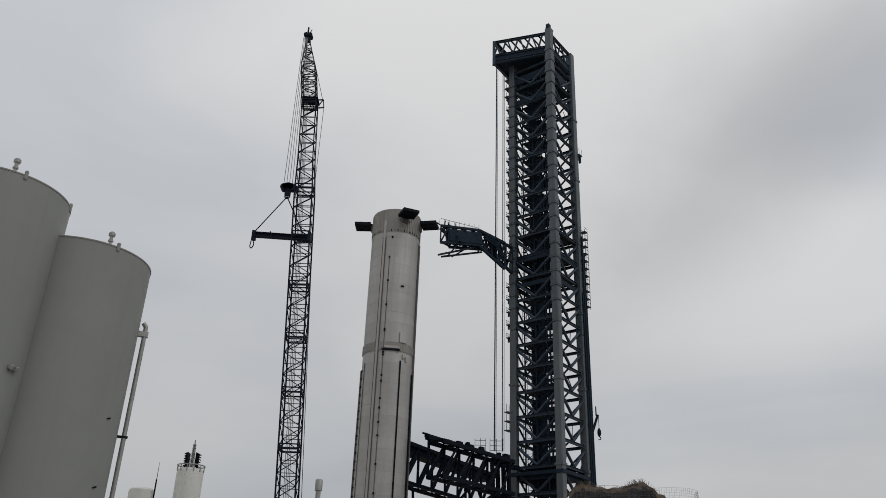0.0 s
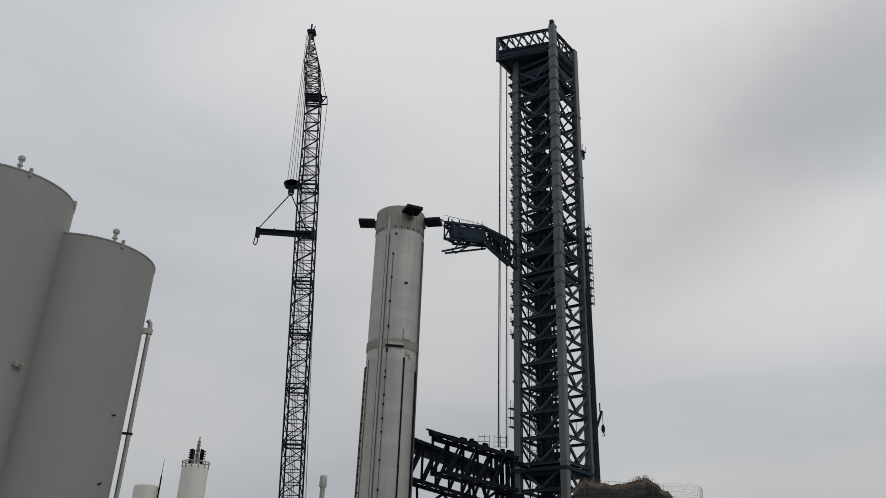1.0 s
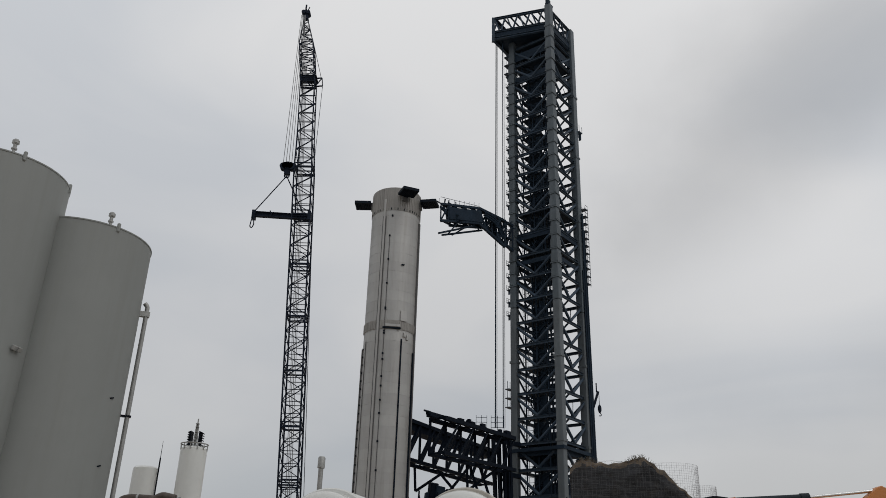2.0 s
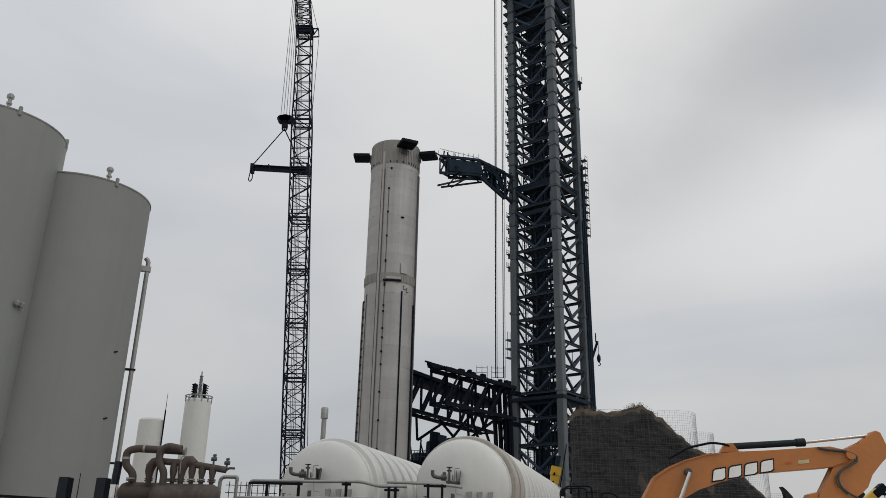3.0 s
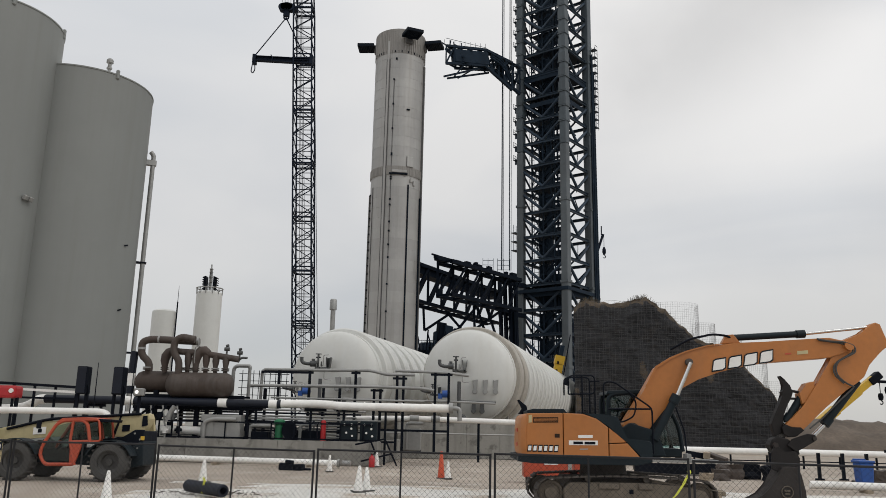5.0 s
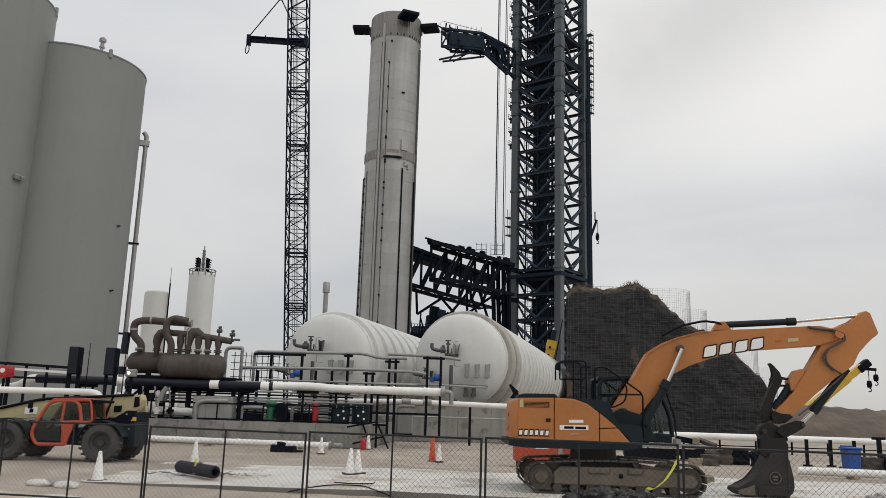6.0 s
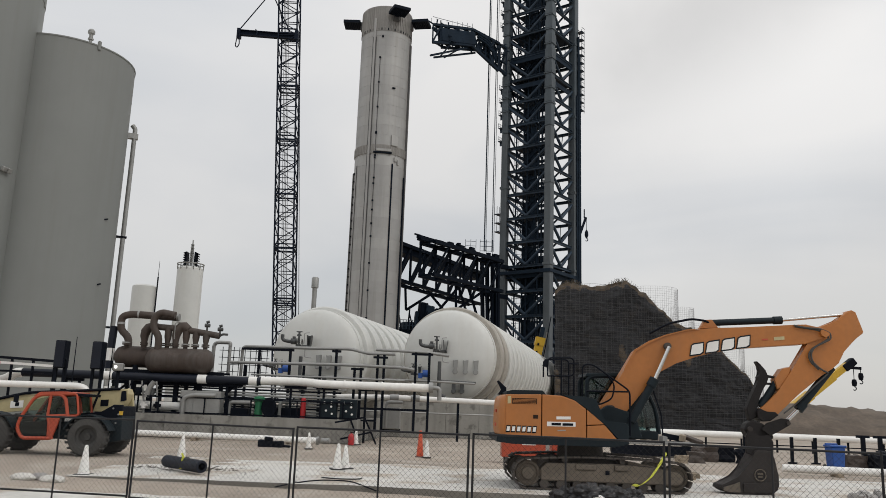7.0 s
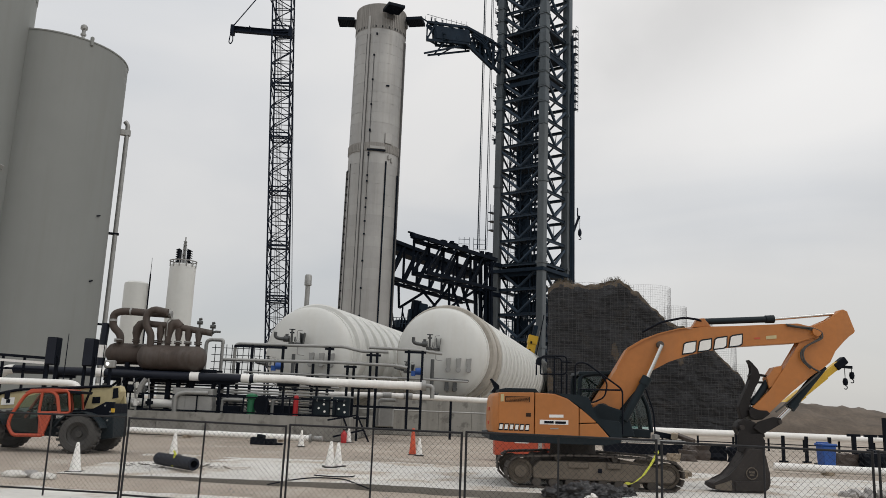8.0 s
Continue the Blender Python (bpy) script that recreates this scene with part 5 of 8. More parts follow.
gp = thing("ground_pipe", (-9.5, 38.4, 0), "white pipe resting on the ground before the low wall", "pipe")
run("pipe", [(-15.5, 39.3, 0.24), (-9.5, 38.6, 0.21), (-5.2, 38.0, 0.20)], 0.14, PIPE_WHITE, gp, "", 0.3)
run("coupling", [(-5.2, 38.0, 0.20), (-5.1, 37.99, 0.20)], 0.19, GALV, gp)
run("coupling", [(-4.98, 37.97, 0.20), (-4.6, 37.92, 0.20)], 0.13, GALV, gp)
run("joint", [(-9.6, 38.61, 0.21), (-9.5, 38.6, 0.21)], 0.16, PIPE_WHITE, gp)
for x in (-14, -11, -6.6):
    bar("sleeper", sq(WOOD), (x, 38.2, 0.05), (x, 39.3, 0.05), 0.14, gp)
wp = thing("wall_pipe", (1.0, 49.0, 0), "white pipe on posts along the containment wall", "pipe")
run("pipe", [(-6.0, 46.6, 2.30), (-2.0, 47.0, 2.38), (3.0, 47.6, 2.30), (9.0, 48.2, 2.25), (9.0, 50, 2.25)], 0.15, PIPE_WHITE, wp, "", 0.3)
for x, y in ((-2.4, 46.9), (-1.2, 47.1)):
    run("coupling", [(x, y, 2.37), (x + 0.5, y + 0.05, 2.37)], 0.19, GALV, wp)
for x, y in ((1.55, 47.4), (-4.2, 46.8), (5.5, 47.9)):
    bar("post", sq(BLACK), (x, y + 0.1, 0), (x, y + 0.1, 2.2), 0.14, wp)
run("conduit", [(-4.0, 49.4, 1.55), (9.0, 52.2, 1.5)], 0.05, GALV, wp)
rp = thing("yard_pipe", (26.0, 48.0, 0), "long white insulated pipe on short dark posts", "pipe")
run("pipe", [(9.5, 48.0, 0.95), (20.0, 48.0, 0.92), (45.0, 48.0, 0.80)], 0.19, PIPE_WHITE, rp, "", 0.3)
for i in range(4):
    run("joint", [(12.0 + 7.3 * i, 48, 0.93), (12.08 + 7.3 * i, 48, 0.93)], 0.205, PIPE_WHITE, rp)
for i in range(16):
    bar("post", sq(BLACK), (12.0 + 2.1 * i, 48.2, 0), (12.0 + 2.1 * i, 48.2, 0.75), 0.09, rp)
bar("rail", sq(BLACK), (9.5, 48.4, 0.42), (45.0, 48.4, 0.36), 0.06, rp)
np_ = thing("near_pipe", (16.0, 28.7, 0), "white pipe lying on blocks in the yard", "pipe")
run("pipe", [(12.6, 29.4, 0.20), (24.0, 26.2, 0.20)], 0.14, PIPE_WHITE, np_)
for k in (0.15, 0.5, 0.85):
    bar("sleeper", sq(WOOD), Vector((12.6, 29.1, 0.0)).lerp(Vector((24.0, 25.9, 0.0)), k), Vector((12.6, 29.7, 0.0)).lerp(Vector((24.0, 26.5, 0.0)), k), 0.2, np_)

# ---- brown manifold vessel with its goosenecks ----
mv = thing("manifold_vessel", (-13.8, 42.0, 0), "brown-primed steel pressure vessel with looping goosenecks", "pressure vessel")
for x0, x1, r, y, z in ((-16.4, -14.0, 0.55, 42.6, 3.95), (-14.55, -11.62, 0.63, 42.0, 3.80)):
    bm = bmesh.new()
    lathe(bm, [(0, -0.3), (r * 0.5, -0.24), (r * 0.85, -0.1), (r, 0.1), (r + 0.012, 0.12), (r + 0.012, 0.16), (r, 0.18), (r, x1 - x0 - 0.1), (r * 0.85, x1 - x0 + 0.1), (r * 0.5, x1 - x0 + 0.24), (0, x1 - x0 + 0.3)], (x0, y, z), (1, 0, 0), 32)
    part("vessel", bm, RUST, mv, "", True)
run("riser", [(-15.98, 42.4, 4.2), (-15.98, 42.4, 4.95), (-16.46, 42.4, 5.3), (-16.48, 42.4, 6.02), (-16.0, 42.4, 6.16), (-13.48, 42.4, 6.07)], 0.19, RUST, mv, "", 0.36)
run("riser_cap", [(-13.56, 42.4, 6.07), (-13.44, 42.4, 6.07)], 0.21, GALV, mv, "grey pipe end cap")
run("riser_clamp", [(-16.47, 42.4, 5.6), (-16.475, 42.4, 5.72)], 0.205, GALV, mv, "grey clamp")
run("riser_clamp", [(-15.62, 42.4, 6.15), (-15.52, 42.4, 6.147)], 0.205, GALV, mv, "grey clamp")
run("riser", [(-14.21, 41.8, 4.3), (-14.21, 41.8, 5.0), (-14.55, 41.8, 5.4), (-14.55, 41.8, 6.0), (-14.2, 41.8, 6.26), (-13.48, 41.8, 6.12)], 0.18, RUST, mv, "", 0.36)
# swollen elbows: their bore widens along the bend
for pts, radii in ((((-15.05, 42.1, 4.4), (-15.05, 42.1, 4.75), (-15.07, 42.1, 5.0), (-15.03, 42.1, 5.25), (-14.9, 42.1, 5.45), (-14.7, 42.1, 5.54), (-14.4, 42.1, 5.53)), (0.13, 0.16, 0.215, 0.24, 0.23, 0.2, 0.16)),
                   (((-13.43, 42.1, 4.4), (-13.43, 42.1, 4.8), (-13.43, 42.1, 5.1), (-13.36, 42.1, 5.38), (-13.2, 42.1, 5.55), (-13.02, 42.1, 5.57), (-12.8, 42.1, 5.42)), (0.13, 0.16, 0.215, 0.245, 0.25, 0.24, 0.2))):
    bm = bmesh.new()
    tube(bm, pts, radii, 18)
    part("reducing_elbow", bm, RUST, mv, "brown swollen reducing elbow", True)
run("header", [(-14.6, 42.1, 5.52), (-13.2, 42.1, 5.45), (-11.9, 42.1, 5.26), (-11.17, 42.1, 5.15)], 0.165, RUST, mv)
for x, z in ((-13.85, 5.45), (-12.9, 5.38), (-12.39, 5.3), (-11.86, 5.24)):
    bm = bmesh.new()
    lathe(bm, [(0.115, 4.3 - z), (0.115, 4.68 - z), (0.18, 5.02 - z), (0.18, 0.05), (0, 0.1)], (x, 42.1, z), seg=18)
    part("gooseneck", bm, RUST, mv, "", True)
for x in (-15.98, -15.05, -14.21, -13.85, -13.43, -12.9, -12.39, -11.86):
    run("flange", [(x, 42.1, 4.53), (x, 42.1, 4.59)], 0.2, RUST, mv)
    run("flange", [(x, 42.1, 4.62), (x, 42.1, 4.68)], 0.2, GALV if int(x * 10) % 2 else RUST, mv)
for x, z in ((-11.86, 5.38), (-11.17, 5.2)):
    run("valve_stem", [(x, 42.1, z), (x, 42.1, z + 0.36)], 0.05, VALVE, mv)
    run("valve_body", [(x - 0.12, 42.1, z + 0.3), (x + 0.14, 42.1, z + 0.3)], 0.1, VALVE, mv, "grey relief valve")
    run("valve_wheel", [(x - 0.05, 42.1, z + 0.46), (x + 0.1, 42.1, z + 0.5)], 0.07, VALVE, mv, "grey valve wheel")
run("test_line", [(-13.45, 41.9, 4.9), (-13.45, 41.85, 5.75), (-13.2, 41.85, 5.78)], 0.025, GALV, mv, "", 0.1)
run("header_outlet", [(-11.2, 42.1, 5.12), (-11.05, 42.1, 5.25), (-10.75, 42.1, 5.24)], 0.06, VALVE, mv, "", 0.1)
run("jacket_pipe", [(-16.85, 42.5, 5.5), (-16.9, 42.5, 4.4), (-16.9, 42.5, 3.3)], 0.2, PIPE_BLACK, mv, "black jacketed pipe")
run("jacket_pipe", [(-16.9, 42.5, 4.35), (-16.9, 42.5, 3.7)], 0.21, PIPE_WHITE, mv, "white jacketed pipe")
for x in (-15.4, -13.2, -12.0):
    bar("leg", sq(BLACK), (x, 42.2, 0), (x, 42.2, 3.5), 0.22, mv)
for z in (1.6, 3.2):
    bar("frame", sq(BLACK), (-16.5, 42.2, z), (-10.8, 42.2, z), 0.18, mv)
    bar("frame", sq(BLACK), (-16.5, 43.4, z), (-10.8, 43.4, z), 0.18, mv)

for y in (42.25, 44.0):
    bm = bmesh.new()
    box(bm, (-13.4, y, 2.8), (6.3, 0.12, 0.5))
    part("deck_beam", bm, BLACK, mv, "black deep edge beam")
bm = bmesh.new()
box(bm, (-13.4, 43.1, 3.05), (6.1, 1.6, 0.08))
part("deck", bm, BLACK, mv, "black grating deck")
for x in (-16.4, -14.6, -12.7, -10.9):
    for y in (42.25, 44.0):
        bar("leg", sq(BLACK), (x, y, 0.6), (x, y, 2.75), 0.18, mv)
    bar("knee_brace", sq(BLACK), (x, 42.25, 2.0), (x + 0.7, 42.25, 2.6), 0.1, mv)
sbx = thing("steel_enclosure", (-11.55, 41.3, 0.6), "bare stainless steel equipment enclosure under the pipeline", "enclosure")
bm = bmesh.new()
box(bm, (-11.55, 41.3, 1.72), (2.0, 0.8, 1.15))
bevelled(bm, 0.02)
enc = part("casing", bm, GALV, sbx)
for k in range(3):
    bm = bmesh.new()
    box(bm, (-12.2 + 0.65 * k, 40.885, 1.7), (0.6, 0.02, 1.05))
    bevelled(bm, 0.006)
    part("access_panel", bm, GALV, enc)
run("outlet", [(-12.35, 40.8, 1.0), (-12.35, 40.8, 1.95), (-11.9, 40.8, 2.08), (-10.75, 40.8, 2.08)], 0.11, GALV, sbx, "", 0.25)
for k in (-0.9, 0.9):
    bar("leg", sq(BLACK), (-11.55 + k, 41.3, 0.58), (-11.55 + k, 41.3, 1.2), 0.1, sbx)
dp = thing("dark_pump_row", (-14.6, 41.6, 0.6), "row of dark pumps and white valve bodies under the deck", "pump")
rngp = random.Random(77)
for k in range(9):
    x = -16.4 + 0.33 * k
    z = rngp.uniform(1.3, 2.4)
    bm = bmesh.new()
    rod(bm, (x, 41.2, z - 0.16), (x, 41.2, z + 0.18), rngp.uniform(0.09, 0.18), None, 14)
    rod(bm, (x - 0.16, 41.2, z), (x + 0.18, 41.2, z), 0.08, None, 12)
    part("valve", bm, (PIPE_WHITE, VALVE, BLACK)[k % 3], dp, "", True)
    run("line", [(x, 41.25, 0.62), (x, 41.25, z), (x + rngp.uniform(-0.3, 0.4), 41.25, 2.7)], 0.045, (GALV, BLACK)[k % 2], dp, "", 0.15)
for z0, r0 in ((1.53, 0.2), (1.0, 0.12)):
    run("manifold", [(-15.4, 41.7, z0), (-12.7, 41.7, z0 - 0.04)], r0, PIPE_WHITE, dp, "white insulated manifold")
run("elbow", [(-14.25, 41.0, 1.9), (-14.2, 41.0, 2.3), (-13.95, 41.0, 2.66)], 0.13, GALV, dp, "grey elbow", 0.2)

# ---- dark pipe ends standing beside the shells ----
for x in (-17.62, -15.88):
    ob = thing("louvre_post", (x, 38.6, 0), "black square upright duct on a steel stand", "duct", "black upright ducts")
    bm = bmesh.new()
    box(bm, (x, 38.6, 3.75), (0.5, 0.55, 1.3))
    bevelled(bm, 0.04)
    body = part("duct", bm, BLACK, ob)
    bm = bmesh.new()
    box(bm, (x, 38.31, 3.75), (0.42, 0.03, 1.2))
    bevelled(bm, 0.01)
    part("cover", bm, PIPE_BLACK, body, "flat black cover plate")
    run("conduit", [(x + 0.33, 38.5, 2.6), (x + 0.33, 38.5, 3.4), (x + 0.2, 38.5, 3.6)], 0.035, BLACK, ob, "", 0.1)
    for k in (-0.2, 0.2):
        bar("leg", sq(BLACK), (x + k, 38.6, 0), (x + k, 38.6, 3.2), 0.12, ob)
    bm = bmesh.new()
    rod(bm, (x + 0.62, 38.6, 2.2), (x + 0.62, 38.6, 4.6), 0.03, 0.015, 6)
    part("aerial", bm, BLACK, ob)
lampbox = thing("work_lamp", (-14.95, 38.8, 0), "small floodlight with a bright lens glint on a dark post", "work lamp")
bar("post", sq(BLACK), (-14.95, 38.8, 0), (-14.95, 38.8, 3.1), 0.12, lampbox)
bm = bmesh.new()
box(bm, (-14.95, 38.75, 3.25), (0.5, 0.3, 0.36))
bevelled(bm, 0.05)
part("housing", bm, GALV, lampbox)
# emission puts the bright glint into the lens colour
GLINT = bpy.data.materials.new("glint_lens")
GLINT.use_nodes = True
GLINT.node_tree.nodes["Principled BSDF"].inputs["Emission Color"].default_value = (1, 0.98, 0.92, 1)
GLINT.node_tree.nodes["Principled BSDF"].inputs["Emission Strength"].default_value = 2.5
bm = bmesh.new()
rod(bm, (-15.02, 38.6, 3.25), (-15.02, 38.57, 3.25), 0.07, None, 16)
part("lens", bm, GLINT, lampbox, "lamp lens with a glowing glint")

# ---- pipe rack before the white tanks ----
rack = thing("pipe_rack", (-6.0, 45.0, 0), "black steel pipe rack carrying grey pipes", "pipe rack")
run("grey_pipe", [(-10.6, 45, 3.2), (-10.6, 45, 4.86), (-7.5, 45, 4.88), (-4.6, 45, 4.92), (-3.6, 45, 4.70), (-2.1, 45, 4.72)], 0.085, GALV, rack, "", 0.25)
run("grey_pipe", [(-11.2, 44.6, 4.95), (-11.2, 44.6, 3.2)], 0.085, GALV, rack)
run("grey_pipe", [(-12.1, 44.6, 3.2), (-12.1, 44.6, 5.0), (-11.2, 44.6, 5.0), (-11.2, 44.6, 4.8)], 0.10, GALV, rack, "", 0.3)
run("grey_pipe", [(-3.2, 45.3, 4.95), (-0.4, 45.3, 4.9), (0.9, 45.3, 4.75)], 0.08, GALV, rack)
run("grey_pipe", [(-11.0, 44.2, 3.92), (-5.0, 44.2, 4.0), (-1.6, 44.2, 3.95), (-1.0, 44.2, 3.85)], 0.085, GALV, rack)
run("grey_pipe", [(-6.0, 45.2, 3.35), (0.5, 45.2, 3.3), (2.4, 45.2, 3.25)], 0.06, GALV, rack)
run("small_line", [(-9.8, 44.0, 3.3), (-1.5, 44.0, 3.25)], 0.05, GALV, rack)
for x, z1 in ((-10.3, 3.8), (-9.6, 4.8), (-7.9, 4.8), (-7.1, 3.9), (-6.2, 3.9), (-5.35, 4.85), (-4.3, 3.9), (-3.95, 3.9), (-3.05, 4.65), (-2.7, 4.65), (-0.95, 4.85), (-0.2, 4.85)):
    bar("post", sq(BLACK), (x, 44.8, 0.5), (x, 44.8, z1), 0.14, rack)
for x0, x1, z in ((-10.6, -7.7, 4.72), (-5.6, -5.1, 4.75), (-3.3, -2.5, 4.5), (-1.2, 0.0, 4.75), (-4.5, -3.8, 3.82), (-11, -6, 3.0), (-6, -0.2, 2.9), (-11, -0.2, 1.7)):
    bar("crossbeam", sq(BLACK), (x0, 44.8, z), (x1, 44.8, z), 0.12, rack)
for i in range(9):
    x = -11.6 + 0.32 * i
    bar("mesh_wire", sq(BLACK), (x - 0.5, 46.6, 3.2), (x - 0.5, 46.6, 4.9), 0.035, rack)
for z in (3.5, 3.9, 4.3, 4.7):
    bar("mesh_wire", sq(BLACK), (-12.3, 46.6, z), (-9.4, 46.6, z), 0.035, rack)
for y, z0 in ((43.4, 1.1), (42.6, 2.0)):
    for i in range(8):
        bar("line", rd(GALV if i % 3 else BLACK), (-16 + 0.6 * i, y, z0 + 0.16 * i), (-5.5 + 0.25 * i, y + 0.3, z0 + 0.15 * i), 0.09, rack)
for i in range(9):
    x = -13.6 + 1.15 * i
    bar("guard_post", sq(BLACK), (x, 40.9, 0.6), (x, 40.9, 1.95), 0.07, rack)
for z in (1.2, 1.95):
    bar("guard_bar", sq(BLACK), (-14.2, 40.9, z), (-3.9, 40.9, z), 0.07, rack)


def valve_set(c, s, parent):
    """Elbow, valve body, bonnet and handwheel on a tank's dome."""
    c = Vector(c)
    run("elbow", [c + Vector((-1.35 * s, -0.5, 0.55 * s)), c + Vector((-1.35 * s, -0.5, 0.1 * s)), c + Vector((-0.9 * s, -0.5, -0.02)), c + Vector((-0.2 * s, -0.4, 0))], 0.15 * s, VALVE, parent, "", 0.25)
    run("valve_body", [c + Vector((-0.55 * s, -0.4, 0)), c + Vector((-0.2 * s, -0.4, 0))], 0.26 * s, VALVE, parent, "grey valve body")
    run("branch", [c + Vector((-0.2 * s, -0.4, -0.35 * s)), c + Vector((0.2 * s, -0.3, -0.35 * s)), c + Vector((0.9 * s, 0.3, -0.35 * s))], 0.12 * s, VALVE, parent)
    run("stem", [c + Vector((0.05 * s, -0.4, -0.5 * s)), c + Vector((0.05 * s, -0.4, 0.8 * s))], 0.09 * s, VALVE, parent)
    run("handwheel", [c + Vector((-0.14 * s, -0.4, 0.55 * s)), c + Vector((0.24 * s, -0.4, 0.55 * s))], 0.06 * s, BLACK, parent)
    run("handwheel", [c + Vector((-0.2 * s, -0.4, 0.84 * s)), c + Vector((0.3 * s, -0.4, 0.84 * s))], 0.04 * s, BLACK, parent)
    for dx, r1 in ((-0.62, 0.2), (-0.16, 0.22), (0.3, 0.17)):
        run("flange", [c + Vector((dx * s, -0.42, 0)), c + Vector(((dx + 0.06) * s, -0.42, 0))], r1 * 1.3 * s, VALVE, parent)
    run("bonnet", [c + Vector((-0.38 * s, -0.4, 0.0)), c + Vector((-0.38 * s, -0.4, 0.42 * s))], 0.14 * s, VALVE, parent, "grey valve bonnet")
    run("sample_line", [c + Vector((0.3 * s, -0.42, -0.35 * s)), c + Vector((0.5 * s, -0.42, -0.1 * s)), c + Vector((0.5 * s, -0.42, 0.75 * s)), c + Vector((0.9 * s, -0.3, 0.8 * s))], 0.035 * s, GALV, parent, "", 0.1)
    run("sample_line", [c + Vector((0.62 * s, -0.42, -0.5 * s)), c + Vector((0.62 * s, -0.42, -1.3 * s)), c + Vector((1.2 * s, -0.3, -1.35 * s))], 0.035 * s, GALV, parent, "", 0.1)
    bm = bmesh.new()
    plate(bm, [(c.x + 0.62 * s, c.z + 0.6 * s), (c.x + 1.02 * s, c.z + 0.66 * s), (c.x + 0.9 * s, c.z - 0.3 * s), (c.x + 0.7 * s, c.z - 0.35 * s)], c.y + 0.5, c.y + 0.55)
    for e0, e1 in ((0.6, 0.68), (1.0, 0.88)):
        plate(bm, [(c.x + e0 * s, c.z + 0.64 * s), (c.x + (e0 + 0.05) * s, c.z + 0.64 * s), (c.x + (e1 + 0.05) * s, c.z - 0.36 * s), (c.x + e1 * s, c.z - 0.36 * s)], c.y, c.y + 0.55)
    part("gusset", bm, VALVE, parent, "grey triangular bracket")


for ob, c in ((ht_b, hb_c), (ht_a, ha_c)):
    valve_set((c.x - 0.85, 49.0, 5.5), 0.7, ob)
    valve_set((c.x - 2.2, 49.2, 4.0), 0.5, ob)
    for i in range(3):
        x = c.x + 0.25 + 0.62 * i
        bm = bmesh.new()
        rod(bm, (x + 0.1, 48.75, 4.05), (x + 0.1, 49.6, 4.05), 0.11, None, 14)
        rod(bm, (x + 0.1, 48.8, 4.05), (x + 0.1, 48.85, 4.05), 0.16, None, 14)
        plate(bm, [(x - 0.02, 4.72), (x + 0.26, 4.78), (x + 0.2, 4.2), (x + 0.06, 4.1)], 48.94, 48.96)
        for e in ((x - 0.04, x + 0.04), (x + 0.24, x + 0.18)):
            plate(bm, [(e[0], 4.75), (e[0] + 0.04, 4.76), (e[1] + 0.04, 4.1), (e[1], 4.1)], 48.95, 49.33)
        part("nozzle", bm, GALV, ob)
    for i in range(2):
        x = c.x + 0.3 + 0.5 * i
        bm = bmesh.new()
        rod(bm, (x, 48.6, 2.9), (x, 49.6, 2.9), 0.14, None, 14)
        box(bm, (x, 49.0, 3.25), (0.22, 0.4, 0.5))
        part("nozzle", bm, VALVE, ob)
    run("gauge_line", [(c.x - 0.5, 48.5, 3.45), (c.x + 1.6, 48.5, 3.42)], 0.06, VALVE, ob)
    bm = bmesh.new()
    rod(bm, (c.x - 1.6, 48.3, 3.85), (c.x - 1.15, 48.3, 3.85), 0.21, None, 20)
    box(bm, (c.x - 1.72, 48.3, 3.72), (0.25, 0.25, 0.3))
    part("actuator", bm, BLUE, ob, "blue valve actuator")
    run("drop_pipe", [(c.x - 0.6, 48.4, 4.6), (c.x - 0.6, 48.4, 2.7), (c.x - 0.2, 48.4, 2.5)], 0.11, VALVE, ob)

for ob in (ht_a, ht_b):
    ob.matrix_basis = farther(1.1) @ ob.matrix_basis

# control cabinets and coloured fittings on the pad
for x in (-5.15, -4.15):
    cab_ = thing("control_cabinet", (x, 41.2, 0.6), "dark grey control cabinet with round gauges", "cabinet", "control cabinets")
    bm = bmesh.new()
    box(bm, (x, 41.2, 1.5), (0.85, 0.5, 1.25))
    bevelled(bm, 0.03)
    body = part("body", bm, CHARCOAL, cab_)
    for kx, kz in ((-0.2, 1.95), (0.15, 1.95), (0.15, 1.75), (-0.1, 1.55), (0.2, 1.4)):
        bm = bmesh.new()
        rod(bm, (x + kx, 40.95, kz), (x + kx, 40.92, kz), 0.055, None, 12)
        part("gauge", bm, DECAL_WHITE, body, "round white gauge")
    for k in (-0.35, 0.35):
        bar("leg", sq(BLACK), (x + k, 41.2, 0.55), (x + k, 41.2, 0.9), 0.08, cab_)
gv = thing("green_valve", (-8.7, 41.4, 0.6), "green pump column with a dark coupling", "pump")
bm = bmesh.new()
lathe(bm, [(0.3, 0.6), (0.3, 0.7), (0.2, 0.72), (0.2, 1.6), (0.28, 1.62), (0.28, 1.75), (0.15, 1.8), (0, 1.82)], (-8.7, 41.4, 0), seg=20)
part("column", bm, GREEN, gv, "", True)
bm = bmesh.new()
lathe(bm, [(0.0, -0.12), (0.36, -0.12), (0.36, 0.12), (0, 0.12)], (-8.15, 41.2, 1.4), (0, 1, 0), 24)
part("coupling", bm, BLACK, gv, "", True)
rx = thing("red_extinguisher", (-6.5, 41.6, 0.6), "red fire extinguisher box on the pipe stand", "extinguisher")
bm = bmesh.new()
box(bm, (-6.5, 41.6, 1.25), (0.24, 0.22, 1.1))
bevelled(bm, 0.05)
part("box", bm, SCARLET, rx)
for ob in (gv, rx):
    ob.scale.z = 1.28
